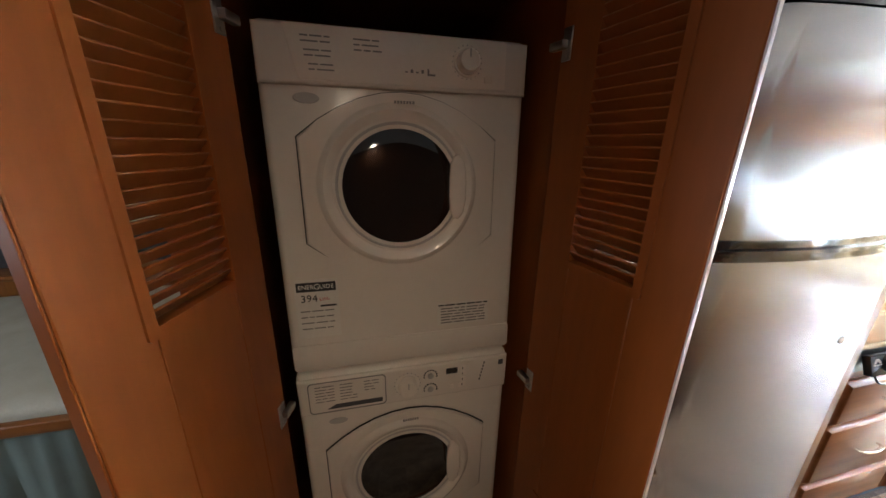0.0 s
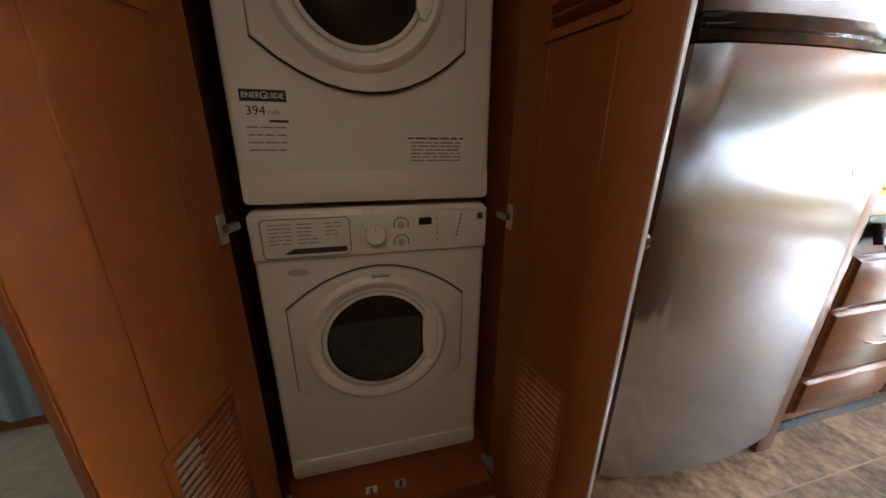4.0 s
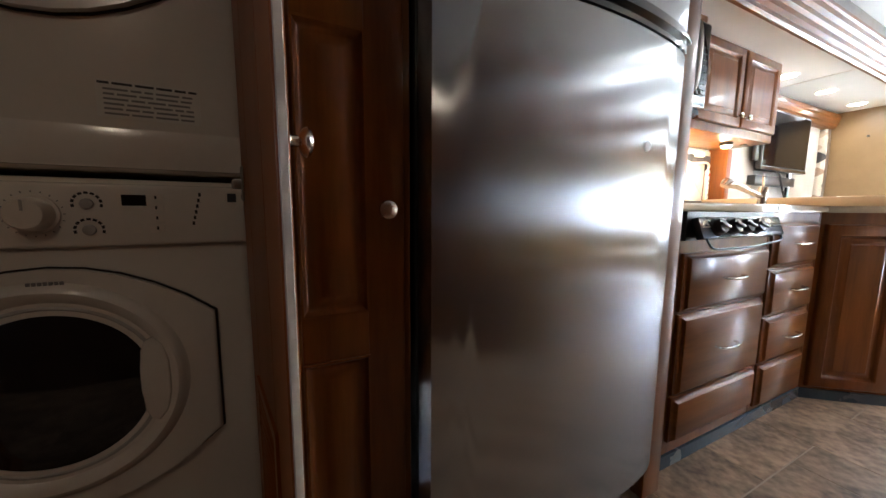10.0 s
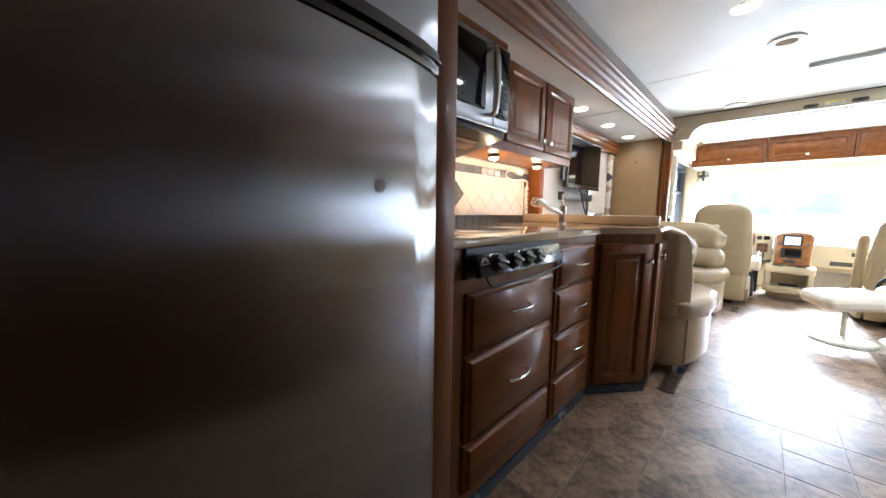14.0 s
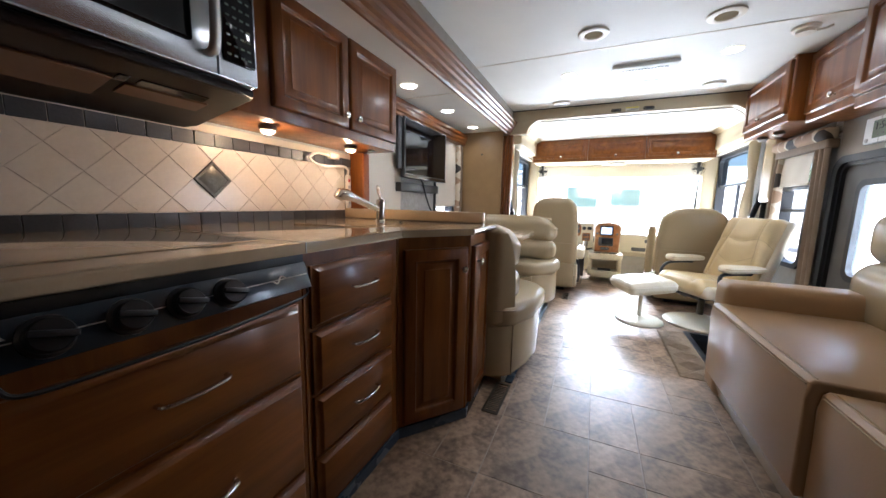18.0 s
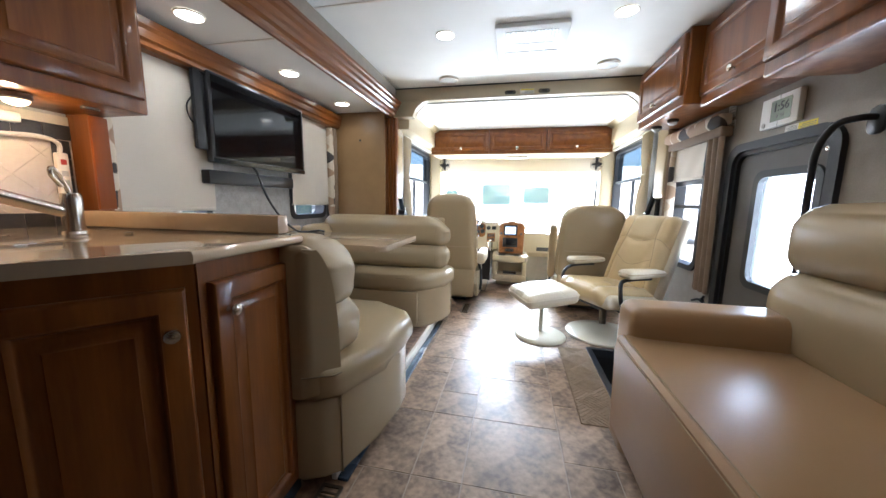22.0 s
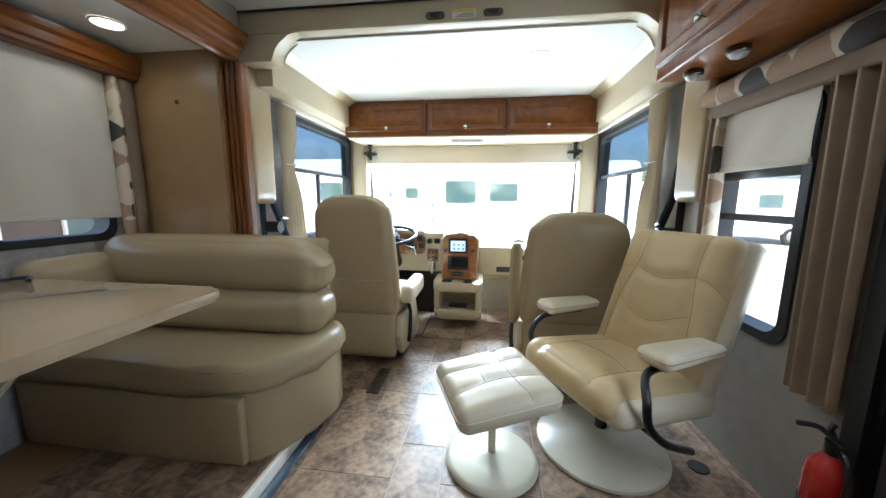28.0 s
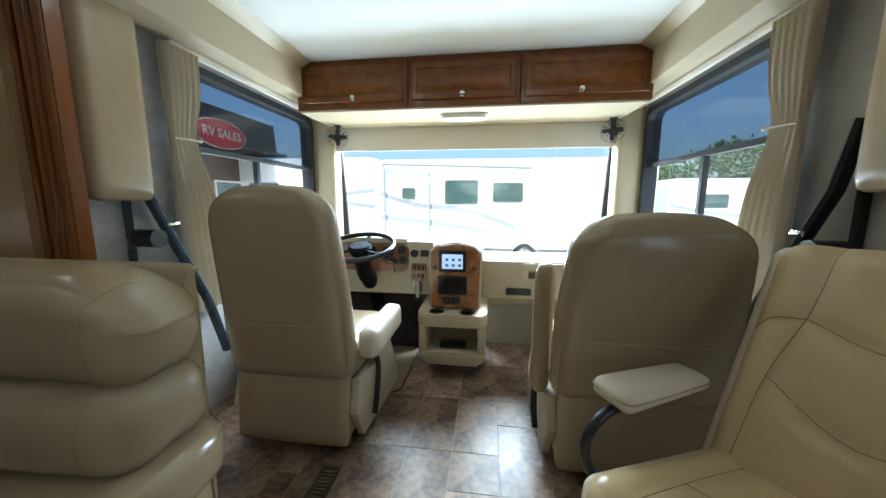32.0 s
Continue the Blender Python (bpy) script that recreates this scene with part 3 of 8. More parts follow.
def writing(t, x0, z0, w, rows, gap, y, seed, material=None, h=0.004):
    """Lines of print too small to read, as bars."""
    rnd = random.Random(seed)
    bm = B()
    for k in range(rows):
        x = x0
        while x < x0 + w - 0.01:
            step = rnd.uniform(0.012, 0.035)
            box(bm, (x, y - 0.0006, z0 - k * gap), (min(x + step, x0 + w), y, z0 - k * gap + h))
            x += step + 0.004
    return part("print", bm, material or INKG, t, "lines of small print")


def machine_body(t, z0, z1):
    bm = B()
    box(bm, (WX0, WY, z0), (WX1, 1.50, z1), 0.018, 4)
    return part("body", bm, WHITE, t, "white enamel cabinet")


# washer
t = washer = thing("washing_machine", (WC, 1.2, 0.075), "white front-loading washing machine on the closet floor", "washing machine")
machine_body(t, 0.09, 0.945)
for x in (WX0 + 0.06, WX1 - 0.06):
    for y in (1.0, 1.42):
        bm = B()
        lathe(bm, ((0.02, 0.075), (0.02, 0.09)), 12, Matrix.Translation((x, y, 0)))
        part("foot", bm, RUBBER, t, "black levelling foot")
bm = B()
prism(bm, rrect(WX0 + 0.008, 0.096, WX1 - 0.008, 0.158, 0.01), "y", WY - 0.006, WY + 0.004, 0.004, 2)
part("kick_plate", bm, WHITE, t, "white plinth panel")
bm = B()
prism(bm, ((WX0 + 0.004, 0.822), (WX1 - 0.004, 0.822), (WX1 - 0.004, 0.935), (WX0 + 0.004, 0.935)), "y", WY - 0.012, WY + 0.004, 0.008, 3)
fascia = part("control_panel", bm, WHITE, t, "white control panel")
bm = B()
ring(bm, rrect(WX0 + 0.03, 0.828, WX0 + 0.236, 0.928, 0.012), rrect(WX0 + 0.033, 0.831, WX0 + 0.233, 0.925, 0.010), "y", WY - 0.0128, WY - 0.011)
part("drawer_gap", bm, INKG, fascia, "gap round the soap drawer")
# thin plate whose dark grey stands for shade in the pull's recess
bm = B()
prism(bm, ((WX0 + 0.075, 0.838), (WX0 + 0.225, 0.838), (WX0 + 0.225, 0.852), (WX0 + 0.10, 0.852)), "y", WY - 0.0125, WY - 0.0118)
part("drawer_pull", bm, GRAYD, fascia, "drawer pull with its shade given as dark grey")
writing(fascia, WX0 + 0.048, 0.912, 0.05, 6, 0.0095, WY - 0.0122, 1, h=0.0025)
writing(fascia, WX0 + 0.112, 0.912, 0.045, 6, 0.0095, WY - 0.0122, 2, h=0.0025)
writing(fascia, WX0 + 0.176, 0.912, 0.04, 4, 0.0095, WY - 0.0122, 3, h=0.0025)


def dial(parent, cx, cz, y, r):
    m = Matrix.Translation((cx, y, cz)) @ Matrix.Rotation(radians(90), 4, "X")
    bm = B()
    lathe(bm, ((r * 1.25, -0.001), (r * 1.22, 0.003), (r * 1.05, 0.003), (r, 0.006), (r * 0.97, 0.022), (r * 0.85, 0.026), (0, 0.027)), 40, m)
    k = part("dial", bm, WHITE2, parent, "round programme knob")
    bm = B()
    box(bm, (cx - 0.0015, y - 0.0285, cz + r * 0.2), (cx + 0.0015, y - 0.0265, cz + r * 0.85))
    part("pointer", bm, GREYP, k)
    bm = B()
    for i in range(20):
        a = 2 * math.pi * i / 20
        box(bm, (-0.0008, -0.0006, r * 1.34), (0.0008, 0, r * 1.44), m=Matrix.Translation((cx, y, cz)) @ Matrix.Rotation(a, 4, "Y"))
    part("dial_marks", bm, INKG, parent)


dial(fascia, WC - 0.006, 0.881, WY - 0.012, 0.027)
for cz in (0.903, 0.857):
    bm = B()
    for i in range(9):
        a = radians(-100 + 25 * i)
        box(bm, (-0.0028, -0.0007, 0.017), (0.0028, 0, 0.021), m=Matrix.Translation((WC + 0.061, WY - 0.012, cz - 0.004)) @ Matrix.Rotation(a, 4, "Y"))
    part("led_arc", bm, INK, fascia, "arc of indicator marks")
    bm = B()
    lathe(bm, ((0.009, 0), (0.009, 0.003), (0.007, 0.004), (0, 0.004)), 24, Matrix.Translation((WC + 0.061, WY - 0.012, cz - 0.004)) @ Matrix.Rotation(radians(90), 4, "X"))
    part("button", bm, GREYP, fascia)
bm = B()
box(bm, (WC + 0.107, WY - 0.0128, 0.896), (WC + 0.142, WY - 0.0115, 0.916), 0.001, 1)
part("display", bm, GLOSSB, fascia, "black display window")
for i, cz in enumerate((0.912, 0.893, 0.874, 0.855)):
    bm = B()
    prism(bm, rrect(WC + 0.152, cz - 0.006, WC + 0.167, cz + 0.006, 0.002, 2), "y", WY - 0.0145, WY - 0.0115)
    part("button", bm, WHITE2, fascia)
    bm = B()
    box(bm, (WC + 0.155, WY - 0.0150, cz - 0.003), (WC + 0.158, WY - 0.0144, cz + 0.003))
    part("button_mark", bm, INK, fascia)
for cx in (WC + 0.126, WC + 0.15):
    bm = B()
    prism(bm, rrect(cx - 0.006, 0.846, cx + 0.006, 0.858, 0.002, 2), "y", WY - 0.0140, WY - 0.0115)
    part("button", bm, WHITE2, fascia)
bm = B()
for i in range(6):
    box(bm, (WC + 0.222 - i * 0.0025, WY - 0.0127, 0.915 - i * 0.011), (WC + 0.226 - i * 0.0025, WY - 0.0117, 0.922 - i * 0.011))
part("indicator", bm, INK, fascia, "row of indicator marks")
bm = B()
box(bm, (WX1 - 0.033, WY - 0.0127, 0.905), (WX1 - 0.018, WY - 0.0117, 0.922))
part("badge", bm, GRAYD, fascia, "small dark badge")
machine_door(t, 0.558, "white washer door with rounded hexagonal frame", 0.238, 0.229, 1.07)
bm = B()
lathe(bm, ((0.026, 0), (0.025, 0.002), (0, 0.0025)), 24, Matrix.Translation((WX0 + 0.10, WY - 0.001, 0.785)) @ Matrix.Rotation(radians(90), 4, "X") @ Matrix.Diagonal((1, 0.38, 1, 1)))
part("badge", bm, GREYP, t, "oval grey badge")
bm = B()
for i in range(7):
    box(bm, (WC - 0.022 + i * 0.0068, WY - 0.0222, 0.760), (WC - 0.0175 + i * 0.0068, WY - 0.0196, 0.766))
part("maker_mark", bm, INKG, t, "small dark maker's mark")

# dryer
t = dryer = thing("tumble_dryer", (WC, WY, 0.958), "white front-loading dryer stacked on the washing machine", "dryer")
machine_body(t, 0.958, 1.775)
bm = B()
prism(bm, rrect(WX0 + 0.006, 0.964, WX1 - 0.006, 1.036, 0.006), "y", WY - 0.004, WY + 0.006, 0.003, 2)
part("plinth", bm, WHITE, t, "white lower panel")
bm = B()
prism(bm, ((WX0 + 0.004, 1.652), (WX1 - 0.004, 1.652), (WX1 - 0.004, 1.766), (WX0 + 0.004, 1.766)), "y", WY - 0.012, WY + 0.004, 0.008, 3)
fascia = part("control_panel", bm, WHITE, t, "white control panel")
bm = B()
prism(bm, ((WX0 + 0.085, 1.662), (WX1 - 0.06, 1.662), (WX1 - 0.06, 1.764), (WX0 + 0.062, 1.764)), "y", WY - 0.0145, WY - 0.010, 0.002, 2)
inset = part("fascia_inset", bm, WHITE2, fascia, "slightly raised fascia panel")
dial(inset, WC + 0.147, 1.716, WY - 0.0145, 0.025)
for x0, z0, r in ((WX0 + 0.095, 1.742, 2), (WX0 + 0.10, 1.716, 2), (WX0 + 0.107, 1.69, 2), (WX0 + 0.20, 1.742, 3)):
    writing(inset, x0, z0, 0.058, r, 0.010, WY - 0.0147, int(x0 * 1000), h=0.003)
bm = B()
box(bm, (WC + 0.055, WY - 0.0152, 1.683), (WC + 0.073, WY - 0.0143, 1.687))
box(bm, (WC + 0.055, WY - 0.0152, 1.683), (WC + 0.059, WY - 0.0143, 1.697))
for i in range(4):
    box(bm, (WC + 0.005 + i * 0.012, WY - 0.0152, 1.687), (WC + 0.011 + i * 0.012, WY - 0.0143, 1.690 + 0.004 * (i % 2)))
part("symbol", bm, INKG, inset, "small programme symbols")
bm = B()
prism(bm, rrect(WC + 0.19, 1.675, WC + 0.208, 1.69, 0.003, 2), "y", WY - 0.018, WY - 0.014)
part("button", bm, WHITE2, inset, "start button")
machine_door(t, 1.428, "white dryer door with rounded hexagonal frame", 0.230, 0.218, 1.02)
bm = B()
lathe(bm, ((0.027, 0), (0.026, 0.002), (0, 0.0025)), 24, Matrix.Translation((WX0 + 0.095, WY - 0.001, 1.628)) @ Matrix.Rotation(radians(90), 4, "X") @ Matrix.Diagonal((1, 0.42, 1, 1)))
part("badge", bm, GREYP, t, "oval grey badge")
bm = B()
for i in range(7):
    box(bm, (WC - 0.022 + i * 0.0068, WY - 0.0222, 1.622), (WC - 0.0175 + i * 0.0068, WY - 0.0196, 1.628))
part("maker_mark", bm, INKG, t, "small dark maker's mark")
bm = B()
box(bm, (WX0 + 0.025, WY - 0.0012, 1.058), (WX0 + 0.128, WY, 1.215))
lab = part("energy_label", bm, PAPER, t, "white energy rating label")
bm = B()
box(bm, (WX0 + 0.03, WY - 0.0018, 1.184), (WX0 + 0.123, WY - 0.001, 1.208))
part("label_band", bm, INK, lab, "black label band")
text("label_words", "ENER   UIDE", 0.0155, Matrix.Translation((WX0 + 0.0765, WY - 0.0026, 1.196)) @ FACE_BACK, PAPER, lab)
text("label_letter", "G", 0.021, Matrix.Translation((WX0 + 0.0775, WY - 0.0026, 1.196)) @ FACE_BACK, PAPER, lab)
text("label_number", "394", 0.027, Matrix.Translation((WX0 + 0.058, WY - 0.0018, 1.165)) @ FACE_BACK, INK, lab)
text("label_unit", "kWh", 0.012, Matrix.Translation((WX0 + 0.094, WY - 0.0018, 1.162)) @ FACE_BACK, INKR, lab)
bm = B()
box(bm, (WX0 + 0.083, WY - 0.0018, 1.142), (WX0 + 0.122, WY - 0.001, 1.147))
part("label_bar", bm, INK, lab)
writing(lab, WX0 + 0.035, 1.13, 0.08, 4, 0.016, WY - 0.0013, 12, h=0.003)
bm = B()
box(bm, (WX0 + 0.385, WY - 0.0012, 1.052), (WX0 + 0.535, WY, 1.118))
lab = part("warning_label", bm, PAPER, t, "cream instruction label with small print")
writing(lab, WX0 + 0.388, 1.11, 0.143, 1, 0.01, WY - 0.0013, 21, INK, h=0.004)
writing(lab, WX0 + 0.395, 1.100, 0.13, 6, 0.0085, WY - 0.0013, 22, INKG, h=0.0035)

dryer.matrix_basis = dryer.matrix_basis @ Matrix.Rotation(radians(-2.2), 4, "X")


def closet_door(hinge_x, hinge_y, angle, sign, w, lx):
    """A louvred door: local x from the hinge to the free edge, inner face towards +y."""
    t = thing("closet_door", (hinge_x, hinge_y, 0.03), "open cherry louvred closet door with metal hinges", "door", "laundry closet doors", rz=angle)
    h, th = 1.90, (0.02 if sign > 0 else 0.013)
    la, lb = lx
    lou = ((1.272, 1.84), (0.09, 0.568))
    f = sign
    y0, y1 = (0.0, f * th)
    bm = B()
    lo_y, hi_y = min(y0, y1), max(y0, y1)
    for a, b in (((0, lo_y, 0), (la, hi_y, h)), ((lb, lo_y, 0), (w, hi_y, h)), ((la, lo_y, 0), (lb, hi_y, lou[1][0])), ((la, lo_y, lou[1][1]), (lb, hi_y, lou[0][0])), ((la, lo_y, lou[0][1]), (lb, hi_y, h))):
        box(bm, a, b, 0.0015, 1)
    part("panel", bm, WOOD_IN, t, "cherry veneer door panel")
    for z0, z1 in lou:
        x0, x1 = la + 0.001, lb - 0.001
        bm = B()
        ring(bm, rrect(x0 - 0.016, z0 - 0.016, x1 + 0.016, z1 + 0.016, 0.003, 1), rrect(x0, z0, x1, z1, 0.002, 1), "y", lo_y - 0.004, hi_y + 0.004)
        fr = part("louvre_frame", bm, WOOD_IN, t)
        k = 0
        z = z0 + 0.012
        while z < z1 - 0.008:
            bm = B()
            box(bm, (x0, -0.0145, -0.002), (x1, 0.0145, 0.002), 0.001, 1, Matrix.Translation((0, (lo_y + hi_y) / 2, z)) @ Matrix.Rotation(radians(45 * f), 4, "X"))
            part("louvre_slat", bm, WOOD_IN, fr)
            z += 0.0195
    bm = B()
    box(bm, (w, lo_y + 0.002, 0), (w + 0.003, hi_y - 0.002, h), 0.001, 1)
    part("edge_band", bm, WOOD_IN if sign > 0 else EDGE, t, "pale worn edge band")
    for z in (0.10, 0.905, 1.70):
        bm = B()
        box(bm, (0.005, hi_y if f > 0 else lo_y - 0.003, z - 0.03), (0.03, (hi_y if f > 0 else lo_y - 0.003) + 0.003, z + 0.03), 0.001, 1)
        box(bm, (-0.02, (hi_y if f > 0 else lo_y - 0.016), z - 0.008), (0.02, (hi_y if f > 0 else lo_y - 0.016) + 0.016, z + 0.008), 0.003, 2)
        tube(bm, ((0.017, hi_y if f > 0 else lo_y, z - 0.022), (0.017, (hi_y + 0.005) if f > 0 else lo_y - 0.005, z - 0.022)), 0.004, 8)
        part("hinge", bm, STEELD, t, "nickel concealed hinge")
    return t


closet_door(-0.2008, 0.848, -106.5, 1, 0.345, (0.090, 0.248))
dr = closet_door(0.444, 0.830, -80.0, -1, 0.347, (0.098, 0.252))
m = Matrix.Translation((0.330, 0.0005, 0.930)) @ Matrix.Rotation(radians(-90), 4, "X")
bm = B()
lathe(bm, ((0.0085, 0), (0.006, 0.004), (0.006, 0.010), (0.013, 0.014), (0.0155, 0.018), (0.013, 0.022), (0, 0.024)), 20, m)
part("knob", bm, NICKEL, dr, "brushed nickel knob")
for x in (0.06, 0.15):
    t = thing("floor_catch", (x, 0.86, 0.075), "small metal door catch on the closet floor", "door catch", "closet catches")
    bm = B()
    box(bm, (x - 0.018, 0.845, 0.0755), (x + 0.018, 0.87, 0.079), 0.001, 1)
    part("plate", bm, NICKEL, t)
    bm = B()
    tube(bm, ((x, 0.85, 0.079), (x, 0.85, 0.092)), 0.006, 10)
    part("roller", bm, BLACK, t)

# narrow pantry between the closet and the refrigerator
t = thing("pantry_cabinet", (0.61, 1.0, -0.006), "tall narrow cherry pantry cabinet with raised panels", "cabinet")
bm = B()
box(bm, (0.482, 0.765, -0.006), (0.725, 1.5, ZC - 0.002), 0.002, 1)
part("body", bm, WOOD, t)
bm = B()
box(bm, (0.633, 0.745, 0.1), (0.705, 0.765, 2.0), 0.0025, 2)
d = part("door", bm, WOOD, t, "cherry pantry door")
for nm, lo, hi in (("door_stile", (0, 0, 0), (0.026, 0.02, 1.90)), ("door_rail", (0.025, 0, 0), (0.144, 0.0195, 0.051)), ("door_rail", (0.025, 0, 0.514), (0.144, 0.0195, 0.601)), ("door_rail", (0.025, 0, 1.099), (0.144, 0.0195, 1.191)), ("door_rail", (0.025, 0, 1.849), (0.144, 0.0195, 1.90))):
    bm = B()
    box(bm, lo, hi, 0.0025, 2, Matrix.Translation((0.49, 0.745, 0.1)))
    part(nm, bm, WOOD, d)
for z0, z1 in ((0.05, 0.515), (0.60, 1.10), (1.19, 1.85)):
    bm = B()
    raised(bm, 0.119, z1 - z0, ((0, -0.018), (0, 0.004), (0.004, 0.003), (0.008, -0.004), (0.013, -0.009), (0.018, -0.010), (0.038, -0.001), (0.041, 0.001)), Matrix.Translation((0.515, 0.744, 0.1 + z0)))
    part("raised_panel", bm, WOOD, d)
knob(d, (0.667, 0.745, 0.892), r=0.018)

# refrigerator
FX0, FX1, FY = 0.738, 1.458, 0.682


def bow(u):
    return 0.042 * (1 - u * u)


def bowed(bm, z0, z1, y_back, r=0.012, n=24, lift=0.0):
    """A door skin that swells outwards across its width."""
    out = [(FX1 - 0.004, y_back), (FX0 + 0.004, y_back)]
    for k in range(n + 1):
        u = -1 + 2 * k / n
        e = 0.006 * max(0, abs(u) - 0.94) / 0.06
        out.append((FX0 + (u + 1) / 2 * (FX1 - FX0), FY + e - bow(u) - lift))
    return prism(bm, out, "z", z0, z1, 0.004, 2)


t = fridge = thing("refrigerator", (1.1, 1.1, -0.006), "brushed stainless steel two-door refrigerator with bowed doors", "refrigerator")
bm = B()
box(bm, (FX0 + 0.002, 0.775, 0.06), (FX1 - 0.002, 1.45, 1.86), 0.004)
part("body", bm, BLACK, t, "black refrigerator cabinet")
bm = B()
box(bm, (FX0 + 0.01, 0.80, -0.006), (FX1 - 0.01, 1.4, 0.06))
part("base", bm, BLACK, t, "black toe grille")
for z0, z1, nm in ((0.135, 1.295, "lower"), (1.345, 1.79, "upper")):
    bm = B()
    bowed(bm, z0, z1, 0.765)
    part("door", bm, STEEL, t, "bowed brushed steel %s door" % nm, sharp=60)
    bm = B()
    bowed(bm, z0 - 0.008 if nm == "lower" else z0, z0 - 0.001 if nm == "lower" else z0 + 0.001, 0.77, lift=-0.012)
    part("door_edge", bm, BLACK, t, "black door edge")
for z0, z1 in ((1.297, 1.345), (1.792, 1.85)):
    bm = B()
    bowed(bm, z0, z1, 0.765, lift=0.004)
    h = part("handle_trim", bm, GLOSSB, t, "glossy black handle trim")
    bm = B()
    bowed(bm, (z0 + z1) / 2 - 0.004, (z0 + z1) / 2 + 0.005, 0.765, lift=0.014)
    part("handle_lip", bm, GLOSSB, h, "raised black grip lip")
bm = B()
lathe(bm, ((0.012, 0), (0.011, 0.003), (0.007, 0.0035), (0, 0.0035)), 24, Matrix.Translation((1.275, FY - bow(2 * (1.275 - FX0) / (FX1 - FX0) - 1), 1.045)) @ Matrix.Rotation(radians(90), 4, "X"))
part("emblem", bm, STEELD, t, "small round emblem")
bm = B()
box(bm, (FX1 + 0.006, 0.7255, -0.006), (1.545, 1.45, ZC - 0.002), 0.002, 1)
t = thing("refrigerator_end_panel", (1.5, 1.08, -0.006), "tall cherry end panel beside the refrigerator", "panel")
part("side_panel", bm, WOOD, t)
bm = B()
box(bm, (FX1 + 0.006, 0.705, -0.006), (1.545, 0.725, ZC - 0.002), 0.003, 2)
part("face_strip", bm, WOOD, t)
bm = B()
box(bm, (FX0 - 0.015, 0.73, 1.86), (FX1 + 0.004, 1.45, ZC - 0.002), 0.003, 2)
solid("overfridge_cabinet", bm, WOOD, "cherry cabinet above the refrigerator", "cabinet")

# bedroom beyond the closet
t = thing("bed", (-1.5, 2.0, -0.004), "bed with a tan quilted top and a grey-blue hanging spread", "bed")
bm = B()
box(bm, (-2.5, 1.50, -0.004), (-0.56, 2.60, 0.44), 0.01)
part("platform", bm, WOOD_IN, t, "brown wooden bed platform")
bm = B()
cushion(bm, (-2.5, 1.455, 0.44), (-0.55, 2.62, 0.60), 0.05, (0, 0, 0.015), 16)
part("mattress", bm, BEDTOP, t, "tan quilted mattress top")
bm = B()
grid = []
for j in range(9):
    v = j / 8
    grid.append([bm.verts.new((-2.5 + 1.95 * k / 90, 1.452 - 0.02 * v - 0.014 * v * math.sin(k * 0.55) - 0.006 * math.sin(k * 1.7 + v), 0.50 - 0.40 * v)) for k in range(91)])
for p, q in zip(grid, grid[1:]):
    for k in range(90):
        bm.faces.new((p[k], p[k + 1], q[k + 1], q[k]))
part("bedspread", bm, BEDCOVER, t, "grey-blue hanging bedspread")
bm = B()
box(bm, (-2.5, 1.415, 0.498), (-0.56, 1.452, 0.548), 0.008, 3)
part("rail", bm, WOODX, t, "polished cherry bed rail")
t = thing("headboard_shelf", (-1.5, 2.70, -0.004), "dark cherry headboard with a ledge and a pale shelf", "headboard")
bm = B()
box(bm, (-2.4, 2.625, -0.004), (-0.45, 2.745, 0.70), 0.006, 2)
part("panel", bm, WOOD, t)
bm = B()
box(bm, (-2.4, 2.56, 0.70), (-0.45, 2.745, 0.735), 0.01, 3)
part("ledge", bm, WOODX, t, "rounded cherry ledge")
# the hollow behind the ledge gets its shade from the back's colour
bm = B()
box(bm, (-2.4, 2.735, 0.736), (-0.45, 2.747, 1.02))
part("back", bm, DARKCAVE, t, "dark recessed back")
bm = B()
box(bm, (-2.4, 2.60, 1.02), (-0.45, 2.747, 1.045), 0.004, 2)
part("shelf", bm, CREAM, t, "pale shelf board")
for x in (-1.95, -1.25, -0.62):
    bm = B()
    box(bm, (x, 2.62, 1.046), (x + 0.05, 2.745, 1.75), 0.004, 2)
    part("post", bm, WOOD, t)
bm = B()
box(bm, (-2.4, 2.60, 1.752), (-0.45, 2.745, 2.0), 0.004, 2)
part("upper_cabinet", bm, WOOD, t)

# ---- kitchen ----
def pull(parent, x, z, y, w=0.125):
    """An arched bar pull."""
    bm = B()
    tube(bm, smooth_line(((x - w / 2, y + 0.002, z), (x - w / 2 + 0.008, y - 0.018, z), (x, y - 0.026, z), (x + w / 2 - 0.008, y - 0.018, z), (x + w / 2, y + 0.002, z)), 5), 0.0062, 8, flat=0.75)
    return part("handle", bm, NICKEL, parent, "arched brushed nickel pull")


def front(parent, name, x0, z0, x1, z1, y, rings, material, label):
    bm = B()
    raised(bm, x1 - x0, z1 - z0, rings, Matrix.Translation((x0, y, z0)))
    return part(name, bm, material, parent, label)


KY = 0.757   # cabinet faces
t = thing("stove_base_cabinet", (1.9, 1.1, -0.006), "cherry base cabinet with three wide drawers under the cooktop", "cabinet")
bm = B()
box(bm, (1.55, KY, 0.05), (2.222, 1.56, 0.80), 0.002, 1)
box(bm, (1.55, KY, 0.80), (1.64, 1.56, 0.893), 0.002, 1)
part("body", bm, WOOD, t)
for z0, z1, hz in ((0.563, 0.758, 0.665), (0.272, 0.553, 0.415), (0.10, 0.262, None)):
    d = front(t, "drawer_front", 1.652, z0, 2.20, z1, KY, SLAB_RINGS, WOODX, "bevelled cherry drawer front")
    if hz:
        pull(d, 1.93, hz, KY - 0.025)
